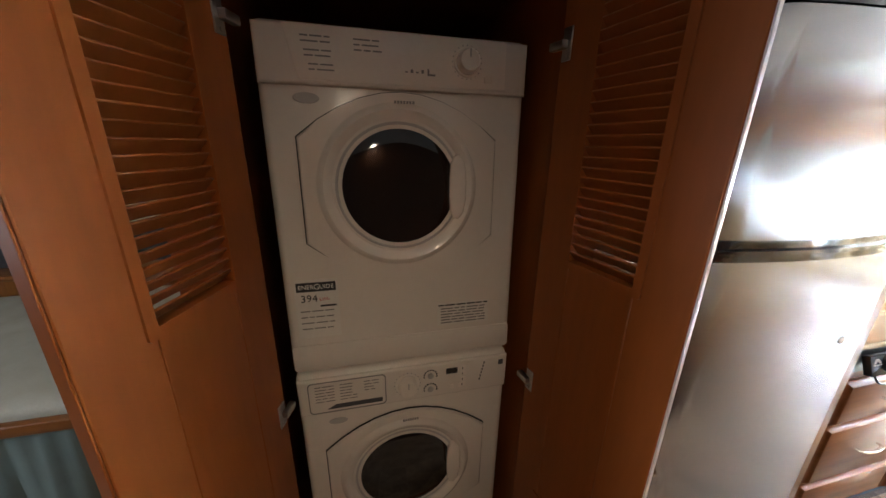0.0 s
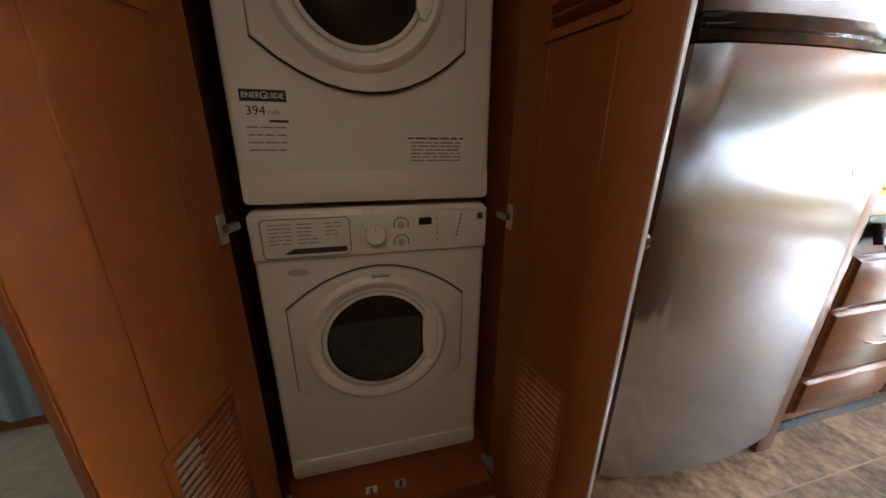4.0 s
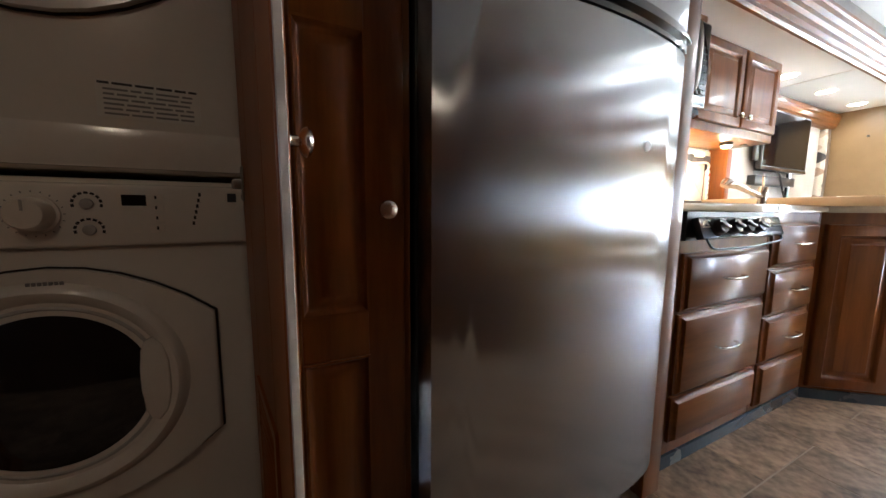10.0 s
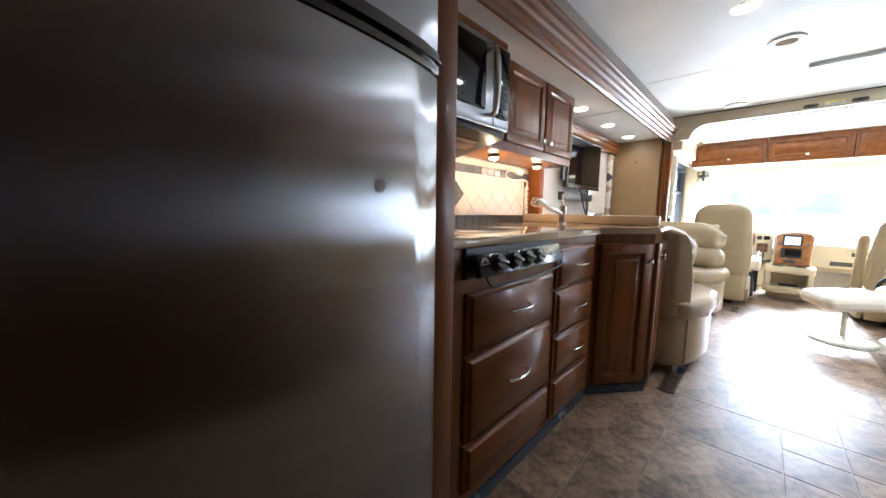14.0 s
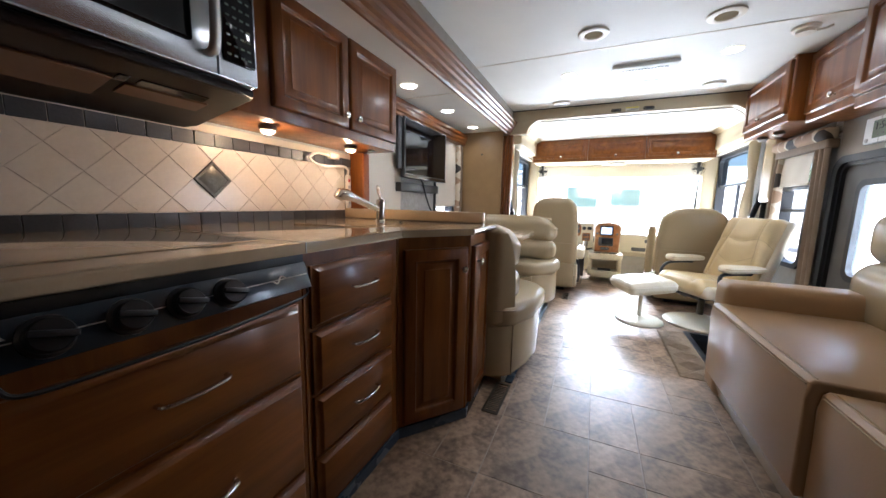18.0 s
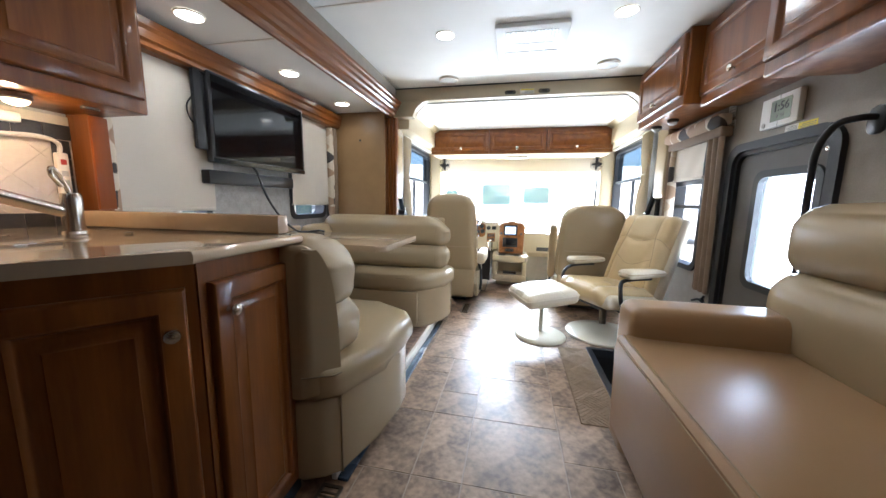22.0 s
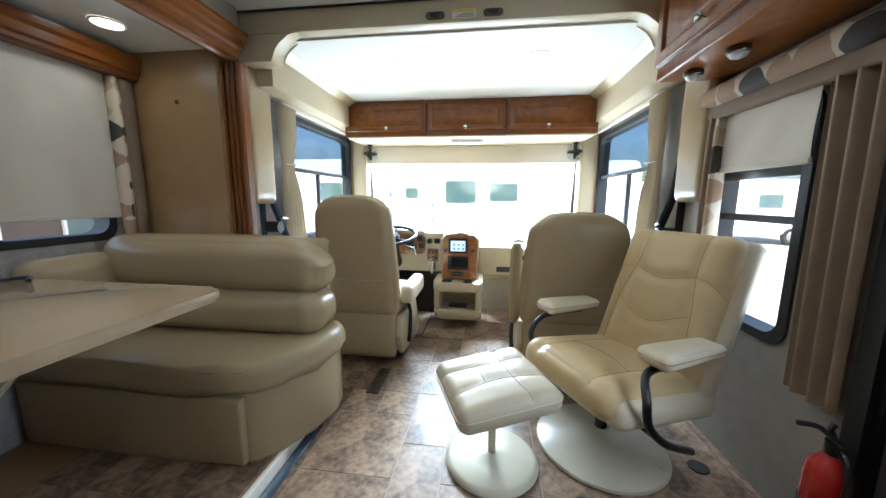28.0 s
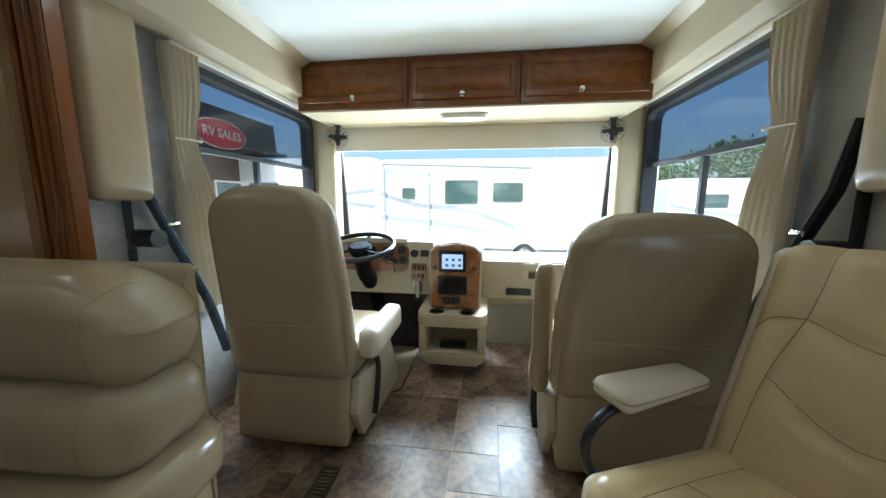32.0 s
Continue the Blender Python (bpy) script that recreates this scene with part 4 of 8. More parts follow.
t = thing("drawer_cabinet", (2.45, 1.1, -0.006), "cherry base cabinet with four narrow drawers", "cabinet")
bm = B()
box(bm, (2.224, KY, 0.05), (2.70, 1.56, 0.893), 0.002, 1)
part("body", bm, WOOD, t)
for z0, z1, hz in ((0.672, 0.853, 0.765), (0.470, 0.661, 0.572), (0.268, 0.460, 0.368), (0.075, 0.258, None)):
    d = front(t, "drawer_front", 2.245, z0, 2.645, z1, KY, SLAB_RINGS, WOODX, "bevelled cherry drawer front")
    if hz:
        pull(d, 2.46, hz, KY - 0.025)
# angled corner cabinet and the one at the counter's end
A1, A2, A3 = (2.715, 0.757), (2.985, 0.545), (3.33, 0.565)
t = thing("corner_cabinet", (2.95, 1.0, -0.006), "angled cherry corner sink cabinet with a raised-panel door", "cabinet")
bm = B()
prism(bm, ((2.702, 1.56), (2.702, KY), A1, A2, (2.99, 1.56)), "z", 0.05, 0.893)
part("body", bm, WOOD, t)
ang = math.degrees(math.atan2(A2[1] - A1[1], A2[0] - A1[0]))
m = pose(A1[0], A1[1], 0.065, 0, 0, ang)
wl = math.hypot(A2[0] - A1[0], A2[1] - A1[1])
bm = B()
raised(bm, wl - 0.04, 0.775, DOOR_RINGS, m @ Matrix.Translation((0.02, 0, 0)))
d = part("door", bm, WOOD, t, "raised-panel cherry door")
k = m @ Vector((wl - 0.05, -0.02, 0.68))
knob(d, k, m.to_3x3() @ Vector((0, -1, 0)))
t = thing("end_cabinet", (3.2, 1.0, -0.006), "cherry cabinet at the end of the counter with a narrow door", "cabinet")
bm = B()
prism(bm, ((2.992, 1.56), (2.992, 0.547), A3, (3.36, 0.60), (3.36, 1.56)), "z", 0.05, 0.893)
part("body", bm, WOOD, t)
ang = math.degrees(math.atan2(A3[1] - 0.547, A3[0] - 2.992))
m = pose(2.992, 0.547, 0.065, 0, 0, ang)
bm = B()
raised(bm, 0.30, 0.775, DOOR_RINGS, m @ Matrix.Translation((0.022, 0, 0)))
d = part("door", bm, WOOD, t, "narrow raised-panel cherry door")
knob(d, m @ Vector((0.06, -0.02, 0.70)), m.to_3x3() @ Vector((0, -1, 0)))
bm = B()
prism(bm, ((1.548, KY - 0.006), (2.713, KY - 0.006), (2.982, 0.539), (3.332, 0.559), (3.345, 0.60), (3.345, 0.64), (3.02, 0.62), (2.74, KY + 0.07), (1.548, KY + 0.07)), "z", -0.006, 0.048)
solid("baseboard_kitchen", bm, SLATE_BLUE, "slate-blue vinyl toe kick", kind="structure")

# counter
t = thing("countertop", (2.4, 1.2, 0.8935), "glossy beige solid-surface countertop with a rounded front edge", "countertop")
edge = ((1.55, 1.565), (1.55, 0.735), (2.222, 0.735), (2.703, 0.735), (2.960, 0.516), (3.36, 0.528), (3.385, 0.55), (3.385, 1.565))
bm = B()
prism(bm, edge, "z", 0.8935, 0.923, 0.012, 5)
part("slab", bm, COUNTER, t)
bm = B()
box(bm, (2.219, 0.7335, 0.894), (2.222, 1.5, 0.9238))
part("seam", bm, GREYP, t, "hairline joint between the slabs")
bm = B()
box(bm, (3.335, 0.60, 0.923), (3.385, 1.565, 0.985), 0.006, 2)
part("end_ledge", bm, COUNTER, t, "raised beige end ledge")
bm = B()
prism(bm, rrect(2.72, 0.98, 3.10, 1.38, 0.06), "z", 0.9235, 0.9242)
part("sink_cover", bm, COUNTER, t, "flush beige sink cover")
bm = B()
prism(bm, rrect(1.66, 0.86, 2.19, 1.46, 0.02), "z", 0.9235, 0.926, 0.001, 2)
part("cooktop_lid", bm, COUNTER, t, "flush beige cooktop cover")

# cooktop's control panel
t = thing("cooktop_controls", (1.95, 0.75, 0.80), "black gas cooktop control panel with four knobs", "cooktop")
bm = B()
box(bm, (1.642, 0.745, 0.80), (2.218, 0.80, 0.8925))
part("recess", bm, BLACK, t, "black recess under the counter")
bm = B()
tilt = Matrix.Translation((0, 0.704, 0.810)) @ Matrix.Rotation(radians(-19), 4, "X")
box(bm, (1.665, 0, 0), (2.208, 0.022, 0.070), 0.003, 2, tilt)
pl = part("panel", bm, FASCIA, t, "slate-blue enamel fascia")
bm = B()
box(bm, (1.675, -0.0012, 0.036), (2.200, 0, 0.038), 0, 1, tilt)
part("stripe", bm, PAPER, pl, "thin white line")
bm = B()
tube(bm, [tilt @ p for p in smooth_line(((2.10, -0.001, 0.037), (2.112, -0.001, 0.030), (2.125, -0.001, 0.044), (2.137, -0.001, 0.038)), 6)], 0.0018, 6)
part("emblem", bm, PAPER, pl, "small pale swoosh")
for x in (1.750, 1.840, 1.919, 1.998):
    bm = B()
    m = tilt @ Matrix.Translation((x, 0, 0.035)) @ Matrix.Rotation(radians(90), 4, "X")
    lathe(bm, ((0.030, 0), (0.0295, 0.004), (0.025, 0.007), (0.0245, 0.020), (0.022, 0.024), (0, 0.0245)), 28, m)
    box(bm, (-0.005, -0.024, 0.022), (0.005, 0.024, 0.033), 0.0025, 2, m @ Matrix.Rotation(radians(75), 4, "Z"))
    part("knob", bm, BLACK, t, "ribbed black gas knob")
bm = B()
prism(bm, ((1.676, 0.042), (1.690, 0.058), (1.705, 0.058), (1.716, 0.042), (1.706, 0.042), (1.698, 0.052), (1.686, 0.042)), "y", -0.0015, 0.0, m=tilt)
part("mark", bm, GREYP, pl, "pale emblem")
t = thing("oven_rail", (1.95, 0.72, 0.77), "thin black wire rail hanging under the cooktop", "rail")
bm = B()
tube(bm, smooth_line(((1.695, 0.712, 0.812), (1.70, 0.708, 0.795), (1.722, 0.700, 0.776), (1.82, 0.697, 0.774), (1.95, 0.696, 0.775), (2.12, 0.700, 0.785), (2.19, 0.706, 0.793), (2.196, 0.712, 0.812)), 6), 0.0035, 8)
part("wire", bm, BLACK, t)

# backsplash
BY = 1.565
bm = B()
box(bm, (1.546, BY, 0.906), (3.40, YS - 0.001, 1.34))
back_wall = solid("backsplash", bm, GROUT, "cream diagonal tile backsplash with slate mosaic borders", kind="structure")
# microwave
t = thing("microwave", (1.95, 1.3, 1.36), "stainless over-range microwave with a dark window", "microwave")
bm = B()
box(bm, (1.56, 1.15, 1.40), (2.405, 1.56, 1.80), 0.004)
part("body", bm, BLACK, t)
bm = B()
prism(bm, rrect(1.562, 1.402, 2.40, 1.79, 0.006, 2), "y", 1.118, 1.152, 0.004, 2)
d = part("door", bm, STEEL, t, "brushed steel door")
bm = B()
prism(bm, rrect(1.60, 1.47, 2.20, 1.765, 0.012, 3), "y", 1.113, 1.12, 0.002, 2)
part("window", bm, SCREENB, d, "dark tinted window")
bm = B()
prism(bm, rrect(2.285, 1.455, 2.39, 1.78, 0.008, 3), "y", 1.113, 1.12, 0.002, 2)
kp = part("keypad", bm, SCREENB, t, "black touch keypad")
bm = B()
for i in range(4):
    for j in range(8):
        box(bm, (2.297 + 0.022 * i, 1.1118, 1.475 + 0.028 * j), (2.309 + 0.022 * i, 1.113, 1.481 + 0.028 * j))
part("key_marks", bm, KEYMARK, kp, "rows of key marks")["kind"] = "stuff"
bm = B()
tube(bm, smooth_line(((2.243, 1.118, 1.455), (2.243, 1.085, 1.475), (2.243, 1.075, 1.60), (2.243, 1.085, 1.735), (2.243, 1.118, 1.755)), 6), 0.016, 12, flat=0.6)
part("handle", bm, STEELD, t, "curved steel door handle")
bm = B()
box(bm, (2.268, 1.116, 1.405), (2.271, 1.119, 1.79))
part("door_line", bm, INK, t)
bm = B()
box(bm, (1.565, 1.14, 1.375), (2.40, 1.55, 1.40), 0.006)
# the brown cast is warm reflected light put into the enamel's colour
HOOD = mat("hood_enamel_warm_reflection", (0.012, 0.0065, 0.0045), (0.010, 0.005, 0.0035), 0.4, spec=0.16, bump=0.02)
u = part("underside", bm, HOOD, t, "black vented underside")
for x0, x1 in ((1.60, 1.86), (2.10, 2.36)):
    bm = B()
    for k in range(9):
        box(bm, (x0, 1.20 + 0.025 * k, 1.371), (x1, 1.212 + 0.025 * k, 1.3755))
    part("filter", bm, STEELD, u, "slotted grease filter")
bm = B()
box(bm, (1.90, 1.18, 1.372), (2.06, 1.30, 1.376), 0.001, 1)
part("lamp_cover", bm, GREYP, u)
# range hood lip under the microwave
bm = B()
prism(bm, ((1.15, 1.372), (1.56, 1.372), (1.56, 1.31), (1.47, 1.31)), "x", 1.56, 2.40)
t = thing("microwave_vent", (1.98, 1.4, 1.31), "black vent housing under the microwave with steel filters", "vent")
part("housing", bm, HOOD, t)
# steel with the warm reflection from below painted into its colour
WARM_STEEL = mat("steel_warm_reflection", (0.12, 0.06, 0.035), (0.10, 0.05, 0.028), 0.35, metal=0.6, bump=0.01)
hm = Matrix.Translation((0, 1.15, 1.372)) @ Matrix.Rotation(radians(-11), 4, "X")
for x0, x1, v0, v1, ma, nm in ((1.60, 1.80, 0.12, 0.19, WARM_STEEL, "filter"), (2.10, 2.32, 0.12, 0.19, WARM_STEEL, "filter"), (1.83, 2.07, 0.10, 0.24, WARM_STEEL, "reflecting_panel")):
    bm = B()
    box(bm, (x0, v0, -0.006), (x1, v1, 0.002), 0.002, 1, hm)
    f = part(nm, bm, ma, t, "brushed steel grease filter" if nm == "filter" else "underside panel with an amber reflection in its colour")
for x0, x1 in ((1.802, 1.828), (2.072, 2.098), (1.62, 1.78), (2.12, 2.30)):
    bm = B()
    box(bm, (x0, 0.075, -0.004), (x1, 0.112, 0.002), 0.002, 1, hm)
    part("vent_slot", bm, GLOSSB, t, "black vent slot")

# upper cabinet
UX0, UX1, UY = 2.41, 3.46, 1.245
t = thing("upper_cabinet", (2.95, 1.4, 1.37), "cherry wall cabinet with two raised-panel doors", "cabinet")
bm = B()
box(bm, (UX0, UY, 1.35), (UX1, 1.56, 1.87), 0.006, 2)
part("body", bm, WOOD, t)
for x0, x1, kx in ((2.55, 2.995, 2.955), (3.01, 3.44, 3.05)):
    d = front(t, "door", x0, 1.40, x1, 1.845, UY, DOOR_RINGS, WOOD, "raised-panel cherry door")
    knob(d, (kx, UY - 0.021, 1.46), r=0.017)
bm = B()
box(bm, (2.42, 1.15, 1.80), (1.56, 1.56, 1.87))
solid("microwave_valance", bm, WOOD, "cherry filler above the microwave", "filler panel")


def puck(x, y, z, lit=True, name="under_cabinet_light", power=1.2):
    t = thing(name, (x, y, z), "round bronze under-cabinet puck light, %s" % ("lit" if lit else "off"), "lamp", "puck lights")
    bm = B()
    lathe(bm, ((0.030, z), (0.036, z - 0.004), (0.036, z - 0.018), (0.030, z - 0.022), (0.027, z - 0.016)), 28, Matrix.Translation((x, y, 0)))
    part("housing", bm, BRONZE, t)
    bm = B()
    lathe(bm, ((0.029, z - 0.016), (0.030, z - 0.024), (0.024, z - 0.033), (0.012, z - 0.038), (0, z - 0.039)), 24, Matrix.Translation((x, y, 0)))
    part("lens", bm, PUCKLAMP if lit else GREYP, t)
    if lit:
        la = new("puck_glow", bpy.data.lights.new("puck_glow", "POINT"))
        la.data.energy, la.data.color, la.data.shadow_soft_size = power * 0.55, (1.0, 0.66, 0.36), 0.012
        la.matrix_basis = Matrix.Translation(K * Vector((x, y, z - 0.056)))
    return t


puck(2.62, 1.36, 1.35)
puck(3.16, 1.36, 1.35)
t = thing("cabinet_switch", (3.34, 1.34, 1.345), "small dark oval switch under the cabinet", "switch")
bm = B()
prism(bm, rrect(3.31, 1.325, 3.36, 1.355, 0.012), "z", 1.342, 1.35)
part("plate", bm, BRONZE, t)

# cooktop cord, outlet strip and tap
t = thing("power_strip", (3.345, BY, 1.0), "white outlet strip on the backsplash with a looped cord", "power strip")
bm = B()
box(bm, (3.335, BY - 0.028, 0.985), (3.372, BY - 0.006, 1.20), 0.006, 2)
part("strip", bm, WHITE2, t)
bm = B()
box(bm, (3.345, BY - 0.032, 1.155), (3.362, BY - 0.027, 1.175), 0.002, 1)
part("switch", bm, INKR, t, "red rocker switch")
for k in range(4):
    bm = B()
    box(bm, (3.343, BY - 0.0305, 1.01 + k * 0.034), (3.364, BY - 0.0275, 1.03 + k * 0.034), 0.002, 1)
    part("socket", bm, GREYP, t)
bm = B()
tube(bm, smooth_line(((3.353, BY - 0.017, 1.20), (3.345, BY - 0.025, 1.235), (3.28, BY - 0.03, 1.25), (3.10, BY - 0.035, 1.235), (3.02, BY - 0.03, 1.27), (3.08, BY - 0.03, 1.305), (3.20, BY - 0.03, 1.30)), 7), 0.0075, 8)
part("cord", bm, WHITE2, t, "white looped cord")
bm = B()
box(bm, (3.17, BY - 0.045, 1.285), (3.25, BY - 0.012, 1.318), 0.006, 2)
part("plug", bm, WHITE2, t, "white plug")
t = thing("faucet", (3.125, 1.13, 0.923), "brushed nickel pull-out kitchen faucet beside the sink", "faucet")
bm = B()
lathe(bm, ((0.03, 0.923), (0.029, 0.929), (0.024, 0.934), (0.023, 1.0), (0.024, 1.03), (0.021, 1.045), (0, 1.048)), 24, Matrix.Translation((3.125, 1.13, 0)))
part("base", bm, NICKEL, t)
bm = B()
tube(bm, ((3.125, 1.13, 0.985), (3.04, 1.16, 1.02), (2.965, 1.195, 1.052)), (0.0165, 0.018, 0.020), 16)
part("spout", bm, NICKEL, t)
bm = B()
tube(bm, ((2.975, 1.19, 1.048), (2.935, 1.206, 1.064), (2.905, 1.218, 1.066), (2.893, 1.222, 1.046)), (0.020, 0.030, 0.033, 0.027), 18)
lathe(bm, ((0.016, 0), (0.016, 0.006)), 16, Matrix.Translation((3.035, 1.163, 1.018)) @ Vector((-0.085, 0.03, 0.035)).to_track_quat("Z", "Y").to_matrix().to_4x4())
part("spray_head", bm, NICKEL, t)
bm = B()
tube(bm, smooth_line(((3.125, 1.13, 1.04), (3.115, 1.128, 1.07), (3.10, 1.124, 1.10), (3.085, 1.12, 1.115), (3.083, 1.118, 1.095), (3.105, 1.124, 1.065)), 5), 0.006, 10)
part("lever", bm, NICKEL, t, "looped lever handle")
bm = B()
box(bm, (3.402, 1.465, 0.905), (3.455, YS - 0.002, 1.845), 0.002, 1)
t = thing("kitchen_end_panel", (3.428, 1.45, 0.905), "warm cherry end panel beside the backsplash", "panel")
part("panel", bm, WOOD, t)
bm = B()
box(bm, (3.399, 1.452, 0.986), (3.458, 1.467, 1.345), 0.004, 2)
part("edge_strip", bm, WOOD_IN, t)
for x, y in ((3.03, 1.24), (3.21, 1.05)):
    bm = B()
    lathe(bm, ((0.012, 0.9236), (0.012, 0.9255), (0, 0.926)), 16, Matrix.Translation((x, y, 0)))
    solid("counter_plug", bm, BRONZE, "small dark plug in the countertop by the faucet", "plug", "counter plugs")

# ---- slide-out: mouldings, windows, screen ----
def profile_run(name, prof, axis, a, b, material, label, kind="structure"):
    bm = B()
    prism(bm, prof, axis, a, b)
    return solid(name, bm, material, label, kind=kind, sharp=25)


# stepped crown along the slide-out's opening: (y, z)
CROWN = [(1.0, 1.80), (0.985, 1.80), (0.975, 1.812), (0.972, 1.83), (0.955, 1.84), (0.952, 1.862), (0.938, 1.872), (0.935, 1.893), (0.918, 1.903), (0.914, 1.925), (0.905, 1.93), (0.905, 1.946), (1.0, 1.946)]
profile_run("trim_crown", CROWN, "x", 1.546, 5.45, WOODX, "stepped cherry crown moulding along the slide-out")
# fluted pilaster
bm = B()
box(bm, (5.405, 0.935, -0.006), (5.45, 1.034, 1.80), 0.002, 1)
pil = solid("trim_pilaster", bm, WOOD, "fluted cherry pilaster at the end of the slide-out", kind="structure")
for k in range(3):
    bm = B()
    y = 0.950 + k * 0.029
    lathe(bm, ((0.0125, 0.0), (0.0125, 1.79)), 10, Matrix.Translation((5.403, y, 0.0)))
    part("flute", bm, WOOD, pil)
bm = B()
box(bm, (5.385, 1.026, -0.006), (5.404, 1.050, 1.80), 0.006, 3)
part("corner_bead", bm, WOOD, pil)
# wooden valance over the slide-out windows
VAL = [(1.575, 1.70), (1.50, 1.70), (1.485, 1.708), (1.48, 1.725), (1.468, 1.735), (1.466, 1.77), (1.455, 1.785), (1.452, 1.815), (1.575, 1.815)]
profile_run("trim_valance", VAL, "x", 3.46, 5.355, WOODX, "cherry window valance in the slide-out")


def side_window(name, axis, wall0, wall1, u0, v0, u1, v1, label, r=0.06, bar=None, upright=None, tint=False, glass_at=None):
    """A black-framed vehicle window in its opening."""
    t = thing(name, axis_point(axis, (u0 + u1) / 2, v0, (wall0 + wall1) / 2), label, "window", kind="structure")
    s = -1 if wall0 < 0 else 1
    mid = (wall0 + wall1) / 2
    bm = B()
    inner = wall1 if s < 0 else wall0   # the face towards the room
    a, b = (inner + 0.012, wall0 - 0.02) if s < 0 else (inner - 0.012, wall1 + 0.02)
    ring(bm, rrect(u0 - 0.022, v0 - 0.022, u1 + 0.022, v1 + 0.022, r + 0.01, 6), rrect(u0 + 0.014, v0 + 0.014, u1 - 0.014, v1 - 0.014, r, 6), axis, a, b)
    part("window_frame", bm, RUBBER, t, "black rubber-edged frame")
    cuts = [v0 + 0.01, bar, v1 - 0.01] if bar else [v0 + 0.01, v1 - 0.01]
    for i, (p, q) in enumerate(zip(cuts, cuts[1:])):
        bm = B()
        prism(bm, ((u0 + 0.005, p), (u1 - 0.005, p), (u1 - 0.005, q), (u0 + 0.005, q)), axis, mid - 0.002, mid + 0.002)
        g = part("pane", bm, TINT if tint and i == len(cuts) - 2 else PANE, t, "tinted glass" if tint and i == len(cuts) - 2 else "clear glass")
        g.visible_shadow = False
    if bar:
        bm = B()
        lo, hi = axis_point(axis, u0, bar - 0.014, mid - 0.016), axis_point(axis, u1, bar + 0.014, mid + 0.02)
        box(bm, [min(p) for p in zip(lo, hi)], [max(p) for p in zip(lo, hi)], 0.003, 1)
        part("crossbar", bm, RUBBER, t, "black crossbar")
    if upright:
        bm = B()
        lo, hi = axis_point(axis, upright - 0.016, v0, mid - 0.014), axis_point(axis, upright + 0.016, bar or v1, mid + 0.016)
        box(bm, [min(p) for p in zip(lo, hi)], [max(p) for p in zip(lo, hi)], 0.003, 1)
        part("upright", bm, RUBBER, t, "black upright bar")
    return t


side_window("window_1", "y", YS, YS + 0.06, 3.50, 0.90, 3.99, 1.66, "black-framed slide-out window behind an ivory shade")
side_window("window_2", "y", YS, YS + 0.06, 4.74, 0.90, 5.20, 1.66, "black-framed slide-out window behind an ivory shade")


def shade(name, x0, x1, z0, z1, y, s, label):
    """A roller shade: cloth, hem bar and roller."""
    t = thing(name, ((x0 + x1) / 2, y, z0), label, "roller shade", "roller shades")
    bm = B()
    n = 14
    f = [[bm.verts.new((x0 + (x1 - x0) * i / n, y + s * (0.003 * math.sin(i * 0.9 + j * 0.5) + 0.002), z0 + (z1 - z0) * j / 10)) for i in range(n + 1)] for j in range(11)]
    g = [[bm.verts.new((v.co.x, v.co.y + s * 0.0015, v.co.z)) for v in row] for row in f]
    for rows in (f, g):
        for p, q in zip(rows, rows[1:]):
            for i in range(n):
                bm.faces.new((p[i], p[i + 1], q[i + 1], q[i]))
    part("cloth", bm, SHADE, t)
    bm = B()
    box(bm, (x0, y - 0.006, z0 - 0.008), (x1, y + 0.008, z0 + 0.014), 0.005, 2)
    part("hem_bar", bm, SHADE, t)
    bm = B()
    tube(bm, ((x0, y, z1), (x1, y, z1)), 0.018, 14)
    part("roller", bm, SHADE, t)
    return t


shade("roller_shade", 3.47, 4.02, 0.975, 1.74, 1.555, -1, "ivory roller shade drawn over a slide-out window")
shade("roller_shade", 4.72, 5.235, 1.0, 1.74, 1.555, -1, "ivory roller shade drawn over a slide-out window")

SPOT = mat("patterned_curtain_cloth", (0.56, 0.48, 0.36), (0.17, 0.115, 0.085), 0.85, scale=9, fine=220, mix=0.05, bump=0.05)


def dotted(ma, scale=11.0):
    """Large overlapping discs printed on cream cloth."""
    n, link = ma.node_tree.nodes, ma.node_tree.links.new
    p = n["Principled BSDF"]
    co, vo, cr, mx = n.new("ShaderNodeTexCoord"), n.new("ShaderNodeTexVoronoi"), n.new("ShaderNodeValToRGB"), n.new("ShaderNodeMix")
    vo.inputs["Scale"].default_value = scale
    vo.inputs["Randomness"].default_value = 0.35
    link(co.outputs["Object"], vo.inputs["Vector"])
    e = cr.color_ramp.elements
    e[0].position, e[1].position = 0.52, 0.54
    link(vo.outputs["Distance"], cr.inputs[0])
    sp = n.new("ShaderNodeSeparateColor")
    link(vo.outputs["Color"], sp.inputs[0])
    tone = n.new("ShaderNodeValToRGB")
    tone.color_ramp.interpolation = "CONSTANT"
    tone.color_ramp.elements[0].color = (0.055, 0.045, 0.04, 1)
    tone.color_ramp.elements[1].position = 0.35
    tone.color_ramp.elements[1].color = (0.33, 0.22, 0.14, 1)
    q = tone.color_ramp.elements.new(0.7)
    q.color = (0.45, 0.34, 0.23, 1)
    link(sp.outputs[0], tone.inputs[0])
    mx.data_type = "RGBA"
    link(cr.outputs[0], mx.inputs[0])
    link(tone.outputs[0], mx.inputs[6])
    mx.inputs[7].default_value = (0.58, 0.50, 0.38, 1)
    link(mx.outputs[2], p.inputs["Base Color"])


dotted(SPOT, 8.0)


